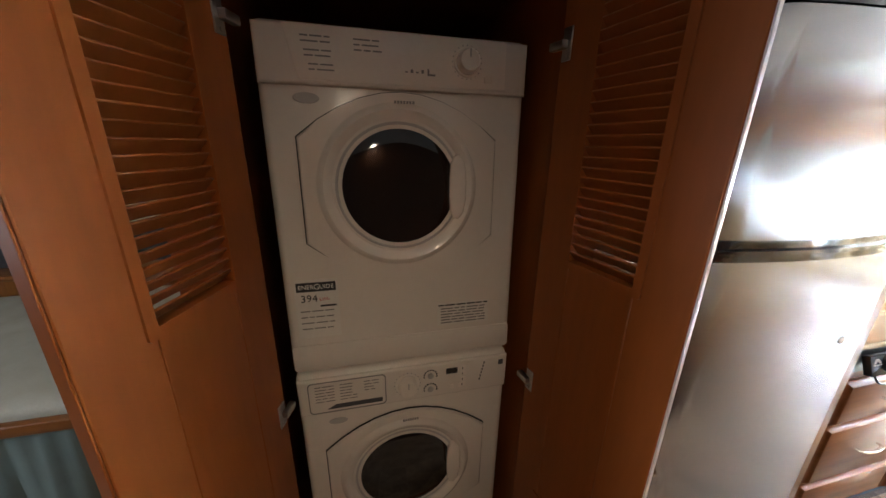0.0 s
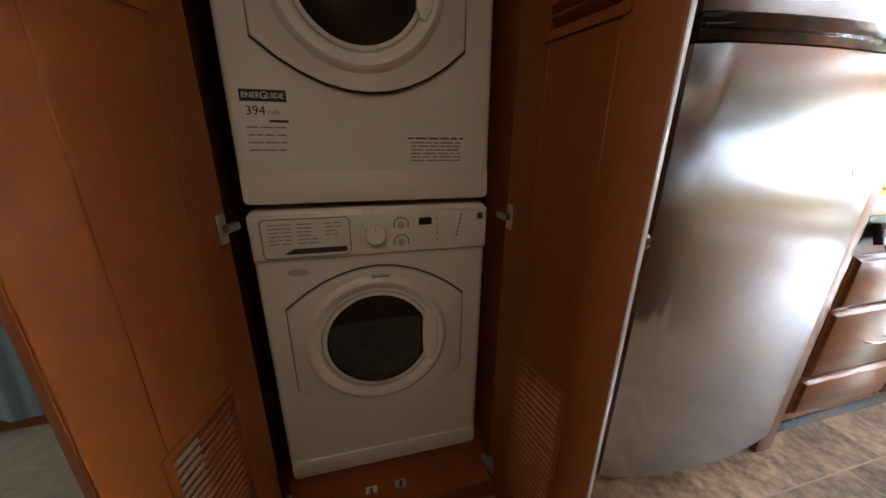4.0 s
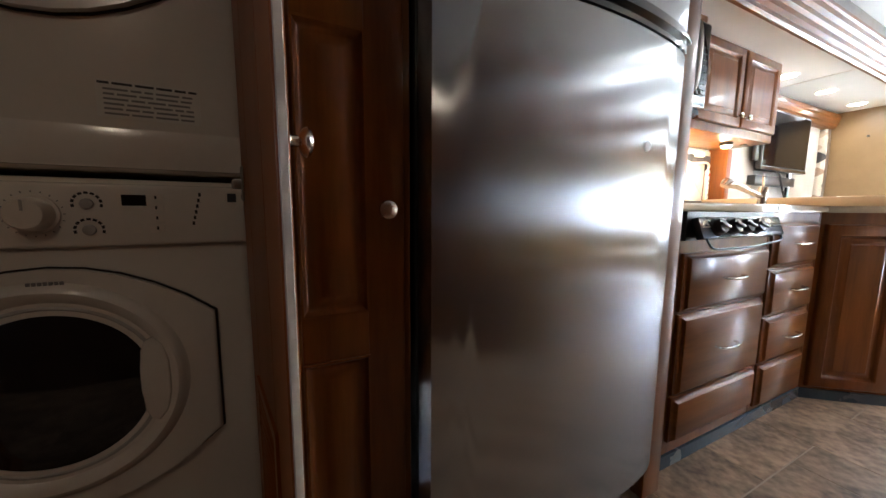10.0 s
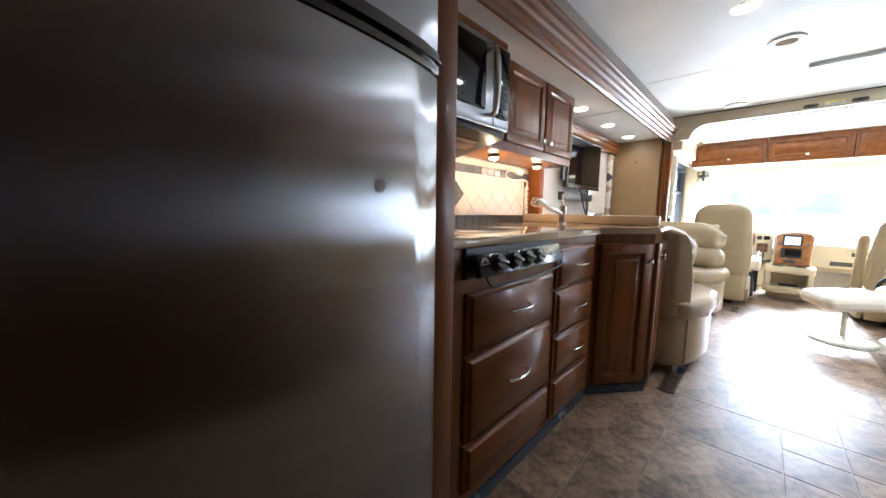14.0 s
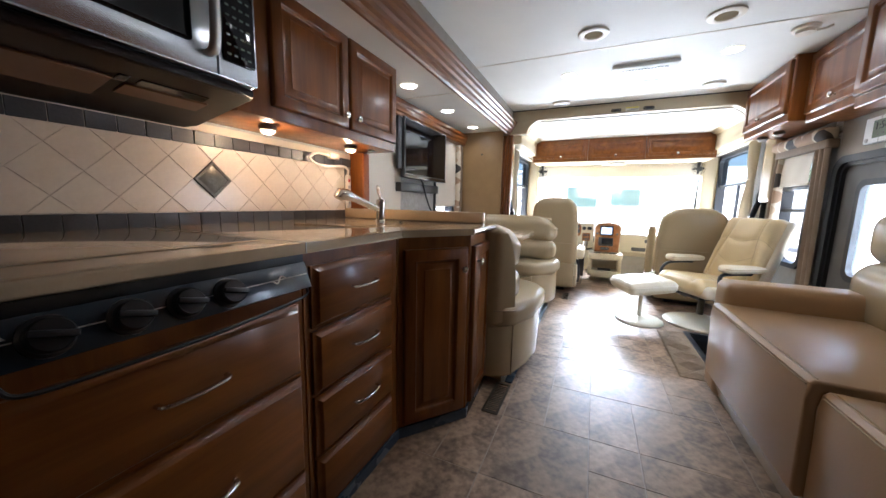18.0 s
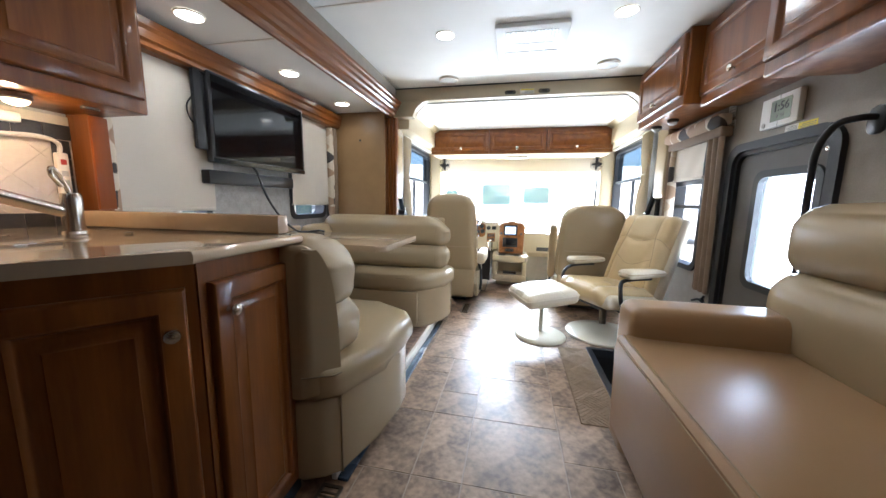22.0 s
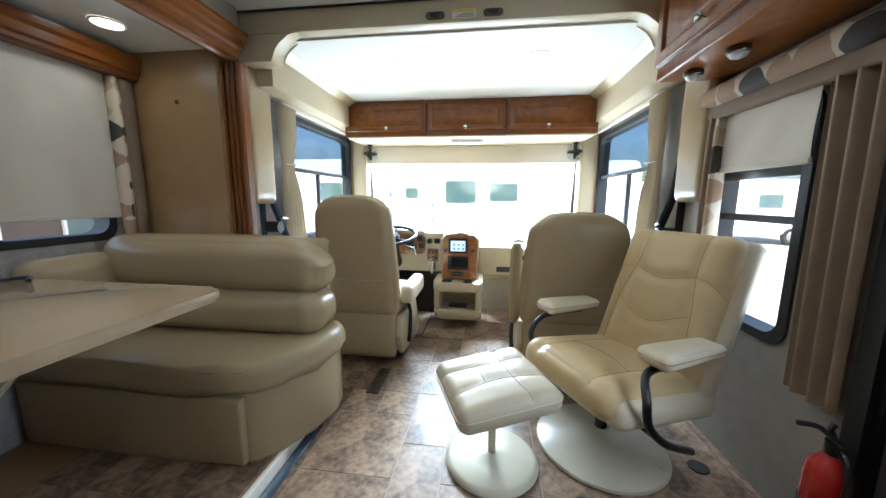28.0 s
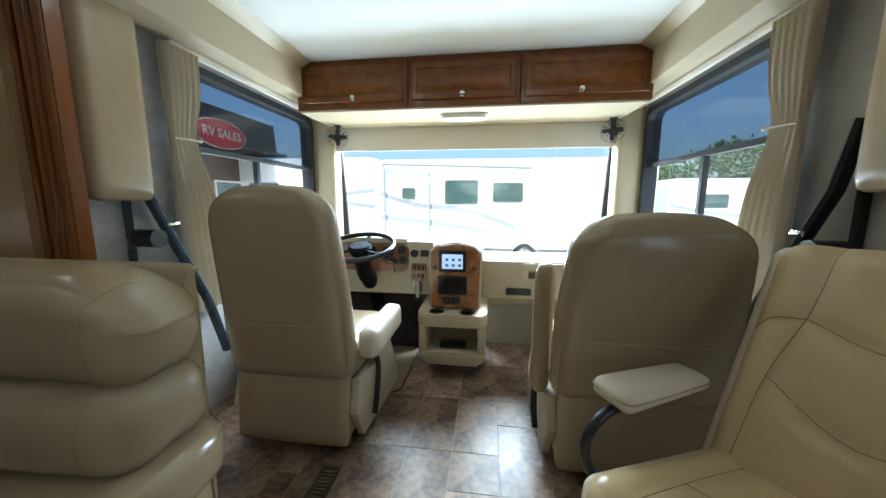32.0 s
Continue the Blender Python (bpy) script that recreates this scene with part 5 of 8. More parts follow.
def folds(bm, x0, x1, z0, z1, y, depth, waves, s=1, taper=0.0, wide=0.0):
    """A gathered hanging cloth, solid, along x."""
    n, rows = waves * 6, 12
    grid = []
    for j in range(rows + 1):
        v = j / rows
        pinch = 1 - taper * math.exp(-((v - 0.42) / 0.16) ** 2)
        row = []
        for i in range(n + 1):
            u = i / n
            row.append(bm.verts.new((x0 + (x1 - x0) * (0.5 + (u - 0.5) * pinch) + wide * (1 - v) * u, y + s * depth * (0.5 + 0.5 * math.sin(u * waves * 2 * math.pi)) * (0.6 + 0.4 * v), z0 + (z1 - z0) * v)))
        grid.append(row)
    back = [[bm.verts.new((v.co.x, v.co.y - s * 0.004, v.co.z)) for v in r] for r in grid]
    for g in (grid, back):
        for p, q in zip(g, g[1:]):
            for i in range(n):
                bm.faces.new((p[i], p[i + 1], q[i + 1], q[i]))


for x0, x1, m1 in ((5.235, 5.275, SPOT), (5.275, 5.345, CLOTH), (3.460, 3.515, SPOT)):
    bm = B()
    cushion(bm, (x0, 1.50, 0.90), (x1, 1.565, 1.70), 0.02, (0.004, 0.006, 0), 6)
    solid("curtain", bm, m1, "narrow padded %s curtain panel beside the window" % ("patterned" if m1 is SPOT else "taupe"), "curtain", "slide-out curtain panels")

t = thing("television", (4.36, 1.5, 1.23), "black flat-screen television hung on a swing bracket", "television")
bm = B()
prism(bm, rrect(3.952, 1.235, 4.775, 1.718, 0.012, 3), "y", 1.475, 1.515, 0.005, 2)
part("body", bm, BLACK, t, "black plastic case")
bm = B()
box(bm, (3.972, 1.4725, 1.268), (4.757, 1.4755, 1.702), 0.001, 1)
part("screen", bm, SCREENB, t, "glossy dark screen")
bm = B()
box(bm, (3.955, 1.4715, 1.236), (4.773, 1.4752, 1.262), 0.001, 1)
part("lower_bezel", bm, GLOSSB, t)
bm = B()
box(bm, (4.18, 1.515, 1.38), (4.55, 1.535, 1.60), 0.004)
box(bm, (4.32, 1.53, 1.44), (4.40, 1.58, 1.54))
part("bracket", bm, BLACK, t, "black wall bracket")
bm = B()
tube(bm, ((3.96, 1.50, 1.69), (3.75, 1.53, 1.735), (3.62, 1.545, 1.765)), 0.018, 8, flat=0.5)
part("bracket_arm", bm, BLACK, t, "black bracket arm")
bm = B()
box(bm, (3.885, 1.49, 1.30), (3.95, 1.515, 1.735), 0.006, 2)
part("side_plate", bm, BLACK, t, "upright black bracket plate")
bm = B()
tube(bm, smooth_line(((3.96, 1.505, 1.58), (3.90, 1.51, 1.57), (3.86, 1.515, 1.51), (3.88, 1.515, 1.44), (3.955, 1.505, 1.40)), 6), 0.004, 8)
part("cable", bm, BLACK, t, "short black cable loop")
t = thing("soundbar", (4.3, 1.53, 1.12), "long black soundbar under the television", "soundbar")
bm = B()
prism(bm, rrect(3.945, 1.12, 4.665, 1.196, 0.008, 3), "y", 1.50, 1.578, 0.004, 2)
part("body", bm, BLACK, t)
t = thing("hanging_strap", (4.4, 1.46, 0.79), "black strap hanging from the television onto the table", "strap")
bm = B()
tube(bm, smooth_line(((4.24, 1.49, 1.25), (4.26, 1.465, 1.20), (4.30, 1.45, 1.08), (4.37, 1.44, 0.97), (4.47, 1.43, 0.87), (4.58, 1.40, 0.80), (4.70, 1.33, 0.800), (4.66, 1.25, 0.800)), 8), 0.008, 8, flat=0.9)
part("strap", bm, BLACK, t)
t = thing("wall_hook", (5.36, 1.275, 1.58), "small dark square hook plate on the tan panel", "hook")
bm = B()
box(bm, (5.350, 1.266, 1.585), (5.36, 1.284, 1.605), 0.002, 1)
part("plate", bm, BRONZE, t)

# ---- dinette ----
def at_bench(x0, s):
    return Matrix.Translation((x0, 0, 0)) @ Matrix.Diagonal((s, 1, 1, 1))


def bench(x0, s, d, end, label, back_end, deep, out=0.0, slant=0.0):
    """A booth seat: u runs from the back towards the table; end: the aisle end's outline."""
    t = thing("dinette_bench", (x0 + s * d / 2, 1.0, 0.055), label, "bench", "dinette benches")
    m = at_bench(x0, s)
    bm = B()
    prism(bm, [(0.012 + u * 0.94, y + 0.024) for u, y in end] + [(d * 0.94 + 0.012, 1.555), (0.012, 1.555)], "z", 0.056, 0.360, 0.014, 3, m)
    part("base", bm, LEATHER, t, "upholstered beige base")
    bm = B()
    box(bm, (d - 0.05, end[-3][1] + 0.035, 0.075), (d - 0.012, 1.54, 0.350), 0.012, 3, m)
    part("front_panel", bm, LEATHER, t, "inset front panel")
    for u, y in (end[2],):
        bm = B()
        tube(bm, [m @ Vector((0.012 + u * 0.94, y + 0.0235, z)) for z in (0.062, 0.36)], 0.004, 6)
        part("base_seam", bm, SEAM, t, "upright base seam")
    bm = B()
    prism(bm, [(max(u, 0.03), y - 0.004) for u, y in end] + [(d, 1.556), (0.03, 1.556)], "z", 0.352, 0.478, 0.048, 6, m)
    seat = part("seat", bm, LEATHER, t, "thick beige seat cushion")
    bm = B()
    pts = [m @ Vector((u * 0.985, y + 0.010, 0.452)) for u, y in end] + [m @ Vector((d - 0.012, 1.5, 0.452))]
    tube(bm, smooth_line(pts, 4), 0.0028, 6)
    part("seam", bm, SEAM, seat, "stitched edge seam")
    lo, hi = back_end

    def rumple(p):
        """Creases that gather at the sewn end."""
        f = max(0.0, 1 - (p.y - lo) / 0.16)
        drop = 0.055 * f * f * max(0.0, (p.z - 0.78) / 0.13)
        return Vector((p.x + 0.0035 * f * math.sin(p.z * 60 + p.y * 25), p.y + 0.002 * f * math.sin(p.z * 45 + p.x * 30), p.z - drop + 0.002 * f * math.sin(p.x * 50)))

    bm = B()
    arc = [(q.x, q.z) for q in smooth_line(((0.0, 0, 0.868), (0.006, 0, 0.890), (0.018, 0, 0.895), (0.034, 0, 0.880), (0.050, 0, 0.842), (0.063, 0, 0.785), (0.072, 0, 0.70), (0.077, 0, 0.60), (0.080, 0, 0.46)), 3)]
    prism(bm, [(0.0, 0.375)] + arc + [(0.08, 0.375)], "y", lo - 0.02 + 0.5 * out, 1.56, 0.022, 5)
    for v in bm.verts:
        if v.co.y < lo + 0.1:
            v.co.y += slant * max(0.0, 1 - v.co.x / 0.08)
    bm.transform(m)
    part("back_shell", bm, LEATHER, t, "upholstered back shell")
    for z0, z1, dep in ((0.455, 0.675, deep), (0.645, 0.912, deep - 0.035)):
        bm = B()
        cushion(bm, (0.035, lo + 0.004 - out, z0), (dep, 1.53, z1), 0.085, (0.026, 0.016, 0.006), 24, m, rumple)
        tree = BVHTree.FromBMesh(bm)
        b = part("back_cushion", bm, LEATHER, t, "rolled beige back cushion")
        zm = (z0 + z1) / 2
        laid = []
        for k in range(25):
            a = math.pi * (k / 24 - 0.5) * 1.1
            out_way = m.to_3x3() @ Vector((math.cos(a), 0, math.sin(a)))
            at, n, _, _ = tree.ray_cast(m @ Vector((dep - 0.10, lo + 0.085 - out, zm)) + out_way * 0.35, -out_way)
            if at:
                laid.append(at + n * 0.0003)
        bm = B()
        tube(bm, laid, 0.0012, 6)
        part("seam", bm, SEAM, b, "end seam")
    bm = B()
    cushion(bm, (0.20, 1.43, 0.46), (d - 0.05, 1.565, 0.83), 0.06, (0.0, 0.015, 0.01), 8, m)
    part("wall_bolster", bm, LEATHER, t, "beige bolster along the wall")
    return t


bench(3.285, 1, 0.79, ((0.0, 0.495), (0.03, 0.435), (0.075, 0.388), (0.30, 0.335), (0.48, 0.308), (0.60, 0.312), (0.70, 0.36), (0.765, 0.45), (0.785, 0.56), (0.79, 0.70)), "beige vinyl dinette bench beside the kitchen counter", (0.425, 1.5), 0.32, slant=0.085)
bench(5.33, -1, 0.61, ((0.0, 0.46), (0.04, 0.385), (0.11, 0.335), (0.20, 0.325), (0.35, 0.365), (0.50, 0.43), (0.575, 0.50), (0.60, 0.60), (0.61, 0.75)), "beige vinyl dinette bench behind the driver's seat", (0.44, 1.5), 0.295, 0.055)

t = thing("dinette_table", (4.4, 1.05, 0.055), "glossy beige dinette table on a folding brace", "table")
bm = B()
prism(bm, rrect(4.055, 0.525, 4.715, 1.575, 0.05, 6), "z", 0.757, 0.792, 0.013, 4)
part("tabletop", bm, COUNTER, t)
for x in (4.20, 4.60):
    bm = B()
    tube(bm, ((x, 0.98, 0.757), (4.40 + (x - 4.4) * 0.12, 1.16, 0.42)), 0.019, 8, flat=0.75)
    part("strut", bm, CREAM, t, "cream folding strut")
bm = B()
tube(bm, ((4.40, 1.12, 0.46), (4.40, 1.36, 0.065)), 0.02, 8, flat=0.75)
part("leg", bm, CREAM, t, "cream brace leg")
bm = B()
tube(bm, ((4.26, 1.05, 0.66), (4.40, 1.20, 0.36)), 0.008, 8)
part("lock_rod", bm, BLACK, t, "black locking rod")
for x in (4.10, 4.66):
    bm = B()
    box(bm, (x - 0.012, 1.552, 0.10), (x + 0.012, 1.575, 0.756), 0.002, 1)
    part("wall_rail", bm, CREAM, t, "wall-mounted table rail")
bm = B()
box(bm, (4.09, 1.57, 0.55), (4.67, 1.578, 0.75), 0.002, 1)
part("wall_plate", bm, CREAM, t)
bm = B()
cushion(bm, (3.52, 1.50, 0.792), (4.74, 1.575, 0.84), 0.02, (0, 0, 0.003), 6)
solid("wall_ledge", bm, COUNTER, "beige ledge along the wall behind the table", "ledge")
bm = B()
box(bm, (3.385, 0.448, -0.004), (5.10, 0.470, 0.058), 0.004, 2)
solid("trim_slide_edge", bm, WHITE2, "white edge trim of the slide-out floor", kind="structure")
bm = B()
box(bm, (3.385, 0.405, -0.004), (5.10, 0.447, 0.012), 0.005, 2)
solid("trim_slide_seal", bm, SLATE_BLUE, "slate-blue rubber strip along the slide-out", kind="structure")

# ---- sofa ----
t = thing("sofa", (2.8, -1.0, -0.006), "tan vinyl sofa with rolled cushions along the wall", "sofa")
bm = B()
box(bm, (1.66, -1.395, 0.05), (3.70, -0.66, 0.36), 0.015, 2)
part("base", bm, LEATHER_T, t, "tan upholstered base")
bm = B()
prism(bm, ((-0.70, 0.004), (-0.652, 0.004), (-0.628, 0.07), (-0.612, 0.148), (-0.64, 0.156), (-0.70, 0.15)), "x", 1.66, 3.83, 0.016, 4)
part("kick_pad", bm, LEATHER, t, "pale padded kick strip")
for x0, x1, zt, yf in ((2.852, 3.722, 0.543, -0.568), (1.68, 2.842, 0.523, -0.59)):
    bm = B()
    prism(bm, ((-1.28, zt - 0.19), (yf - 0.012, 0.158), (yf, 0.18), (yf + 0.004, zt - 0.06), (yf, zt - 0.012), (yf - 0.014, zt), (-1.28, zt - 0.012)), "x", x0, x1, 0.010, 3)
    c = part("seat_cushion", bm, LEATHER_T, t, "smooth tan seat cushion with a hanging front")
    for dy, dz in ((0.0015, -0.020), (-0.022, 0.0005)):
        bm = B()
        tube(bm, smooth_line(((x0 + 0.014, yf + dy, zt + dz), ((x0 + x1) / 2, yf + dy + 0.001, zt + dz), (x1 - 0.014, yf + dy, zt + dz)), 5), 0.0022, 6)
        part("seam", bm, PIPING, c, "stitched front seam")
bm = B()
cushion(bm, (3.695, -1.30, 0.02), (3.885, -0.612, 0.650), 0.04, (0.004, 0.004, 0.004), 14)
part("armrest", bm, LEATHER_T, t, "tan padded armrest")
for x0, x1 in ((1.67, 2.78), (2.785, 3.92)):
    for z0, z1, y1, b in ((0.45, 0.80, -1.13, 0.03), (0.77, 1.05, -1.17, 0.028)):
        bm = B()
        cushion(bm, (x0, -1.385, z0), (x1, y1, z1), 0.10, (0.01, b, 0.012), 14)
        part("back_cushion", bm, LEATHER, t, "rolled beige back cushion")

# ---- recliner and ottoman ----
def disc_base(t, r, h, hub):
    bm = B()
    lathe(bm, ((0, 0.0), (r, 0.0), (r + 0.004, 0.006), (r, 0.016), (r * 0.9, 0.028), (r * 0.45, h * 0.62), (hub * 1.6, h), (hub, h + 0.004), (0, h + 0.004)), 56)
    return part("base", bm, CREAM_BASE, t, "round cream pedestal base")


t = thing("recliner", (5.150, -0.895, 0.0), "butter-cream leather swivel recliner on a round base", "chair", rz=27.0)
# own axes: x to the sitter's right, y is where it faces
disc_base(t, 0.272, 0.085, 0.032)
bm = B()
tube(bm, ((0, 0, 0.05), (0, 0, 0.27)), 0.026, 16)
part("post", bm, BRONZE, t, "dark metal swivel post")
bm = B()
box(bm, (-0.15, -0.16, 0.255), (0.15, 0.16, 0.285), 0.008, 2)
part("swivel_plate", bm, BLACK, t)
lean = Matrix.Rotation(radians(6), 4, "X")


def dent(d, wide):
    return math.exp(-(d / wide) ** 2)


def seat_pad(p):
    """Padding drawn in along its seams."""
    if p.z < 0.36:
        return p
    g = dent(abs(p.x) - 0.15, 0.022) + dent(p.y - 0.09 + 0.03 * math.cos(p.x * 10), 0.022) * (abs(p.x) < 0.15)
    return Vector((p.x, p.y, p.z - 0.010 * min(1, g) + 0.0015 * math.sin(p.x * 31 + 2) * math.sin(p.y * 37)))


def back_pad(p):
    if p.y < -0.04:
        return p
    a = abs(p.x)
    edge = 0.135 + 0.055 * max(0, (0.42 - p.z) / 0.42)
    g = dent(a - edge, 0.020)
    if a < edge:
        g += dent(p.z - (0.365 + 0.035 * (a / 0.135) ** 2), 0.018) + dent(p.z - (0.165 + 0.075 * (a / 0.175) ** 2), 0.018)
    else:
        g += dent(p.z - (0.40 - 0.4 * (a - 0.135)), 0.018)
    return Vector((p.x, p.y - 0.010 * min(1, g) + 0.0015 * math.sin(p.x * 29) * math.sin(p.z * 23 + 1), p.z))


def stool_pad(p):
    if p.z < 0.02:
        return p
    g = dent(abs(p.x) - 0.06 - 0.5 * p.y * p.y, 0.018) + dent(p.y + 0.06 + 0.5 * p.x * p.x, 0.018) + dent(p.y - 0.05, 0.016) * (abs(p.x) < 0.06)
    return Vector((p.x, p.y, p.z - 0.009 * min(1, g) + 0.001 * math.sin(p.x * 41) * math.sin(p.y * 37 + 1)))


def seam_on(tree, pts, up, down, parent, material, r=0.0010):
    """A stitched line laid on a padded surface: every point is dropped along down until it meets it."""
    bm = B()
    laid = []
    for p in pts:
        at, n, _, _ = tree.ray_cast(p + up, down)
        if at:
            laid.append(at + n * 0.0004)
    tube(bm, laid, r, 6)
    return part("seam", bm, material, parent)


bm = B()
cushion(bm, (-0.258, -0.27, 0.285), (0.258, 0.30, 0.425), 0.06, (0, 0.01, 0.022), 36, lean, seat_pad)
tree = BVHTree.FromBMesh(bm)
seat = part("seat", bm, LEATHER_Y, t, "padded butter-cream seat")
bm = B()
cushion(bm, (-0.290, -0.255, 0.272), (0.290, 0.262, 0.386), 0.045, (0.004, 0.004, 0), 16, lean)
part("seat_side", bm, LEATHER_W, t, "pale cream seat side band")
high, low = Vector((0, 0, 0.2)), Vector((0, 0, -1))
for pts in (((-0.15, -0.15, 0.4), (-0.15, 0.05, 0.4), (-0.15, 0.285, 0.4)), ((0.15, -0.15, 0.4), (0.15, 0.05, 0.4), (0.15, 0.285, 0.4)), ((-0.15, 0.088, 0.4), (0, 0.06, 0.4), (0.15, 0.088, 0.4))):
    seam_on(tree, [lean @ p for p in smooth_line(pts, 9)], high, low, seat, SEAM)
tilt = Matrix.Translation((0, -0.185, 0.40)) @ Matrix.Rotation(radians(20), 4, "X")
bm = B()
cushion(bm, (-0.250, -0.10, -0.07), (0.250, 0.02, 0.60), 0.055, (0.0, 0.026, 0.0), 40, tilt, back_pad)
tree = BVHTree.FromBMesh(bm)
back = part("backrest", bm, LEATHER_Y, t, "padded butter-cream backrest")
high = tilt.to_3x3() @ Vector((0, 0.2, 0))
low = tilt.to_3x3() @ Vector((0, -1, 0))
bm = B()
cushion(bm, (-0.282, -0.115, -0.06), (0.282, -0.030, 0.594), 0.036, (0, 0.004, 0.004), 16, tilt)
part("back_side", bm, LEATHER_W, t, "pale cream backrest side band")
for pts in (((-0.13, 0.018, 0.59), (-0.135, 0.028, 0.42), (-0.17, 0.028, 0.25), (-0.19, 0.014, 0.0)), ((0.13, 0.018, 0.59), (0.135, 0.028, 0.42), (0.17, 0.028, 0.25), (0.19, 0.014, 0.0)),
            ((-0.135, 0.028, 0.40), (0, 0.034, 0.365), (0.135, 0.028, 0.40)), ((-0.175, 0.027, 0.24), (0, 0.035, 0.165), (0.175, 0.027, 0.24)),
            ((-0.135, 0.028, 0.40), (-0.20, 0.036, 0.385), (-0.255, 0.015, 0.33)), ((0.135, 0.028, 0.40), (0.20, 0.036, 0.385), (0.255, 0.015, 0.33))):
    seam_on(tree, [tilt @ p for p in smooth_line(pts, 9)], high, low, back, SEAM)
for s in (-1, 1):
    ax = 0.035 + s * 0.30

    def blade(p):
        """The pad widens and thickens a little towards its rounded front."""
        f = (p.y + 0.24) / 0.33
        return Vector((ax + (p.x - ax) * (0.86 + 0.2 * f), p.y, 0.55 + (p.z - 0.55) * (0.8 + 0.35 * f)))

    bm = B()
    cushion(bm, (ax - 0.062, -0.24, 0.525), (ax + 0.062, 0.09, 0.577), 0.024, (0.004, 0.006, 0.006), 16, None, blade)
    arm = part("armrest", bm, LEATHER_W, t, "cream padded armrest")
    bm = B()
    pts = [blade(Vector((u, v, 0.556))) for u, v in rrect(ax - 0.0635, -0.2415, ax + 0.0635, 0.0925, 0.026, 5)]
    tube(bm, pts + pts[:1], 0.0028, 6)
    part("piping", bm, PIPING, arm, "piped edge")
    bm = B()
    hx = s * max(abs(ax), 0.318)
    tube(bm, smooth_line(((ax, -0.15, 0.512), (ax, 0.0, 0.512), (ax, 0.10, 0.495), (hx, 0.155, 0.43), (hx, 0.135, 0.345), (hx, 0.07, 0.272), (hx * 0.98, -0.02, 0.215), (hx * 0.96, -0.12, 0.168)), 6), 0.0145, 10)
    part("arm_hoop", bm, BLACK, t, "bent black metal arm hoop")
    bm = B()
    tube(bm, ((s * 0.12, 0.02, 0.266), (hx * 0.70, 0.05, 0.260), (hx * 0.98, 0.06, 0.264)), 0.012, 8)
    part("arm_bracket", bm, BLACK, t, "black bracket from plate to arm hoop")
bm = B()
tube(bm, ((0.16, 0.0, 0.27), (0.30, 0.0, 0.26), (0.325, 0.02, 0.27)), 0.008, 8)
part("lever", bm, BLACK, t, "black recline lever")

t = thing("ottoman", (4.985, -0.405, 0.0), "matching butter-cream leather ottoman on a round base", "ottoman", rz=21.0)
disc_base(t, 0.19, 0.04, 0.018)
bm = B()
tube(bm, ((0, 0, 0.04), (0, 0, 0.30)), 0.017, 14)
part("post", bm, CREAM_BASE, t, "cream metal post")
lean = Matrix.Translation((0, 0, 0.33)) @ Matrix.Rotation(radians(-6), 4, "X")
bm = B()
cushion(bm, (-0.205, -0.205, -0.035), (0.205, 0.205, 0.065), 0.045, (0, 0, 0.02), 36, lean, stool_pad)
tree = BVHTree.FromBMesh(bm)
c = part("cushion", bm, LEATHER_W, t, "quilted cream cushion")
for pts in (((-0.08, -0.19, 0.060), (-0.06, 0, 0.070), (-0.08, 0.19, 0.060)), ((0.08, -0.19, 0.060), (0.06, 0, 0.070), (0.08, 0.19, 0.060)), ((-0.19, -0.08, 0.060), (-0.06, -0.06, 0.068), (0.06, -0.06, 0.068), (0.19, -0.08, 0.060)), ((-0.06, 0.05, 0.070), (0.06, 0.05, 0.070))):
    seam_on(tree, [lean @ p for p in smooth_line(pts, 9)], Vector((0, 0, 0.2)), Vector((0, 0, -1)), c, SEAM)
bm = B()
pts = [lean @ Vector((u, v, 0.028)) for u, v in rrect(-0.2065, -0.2065, 0.2065, 0.2065, 0.045, 5)]
tube(bm, pts + pts[:1], 0.0035, 6)
part("piping", bm, LEATHER_W, c)

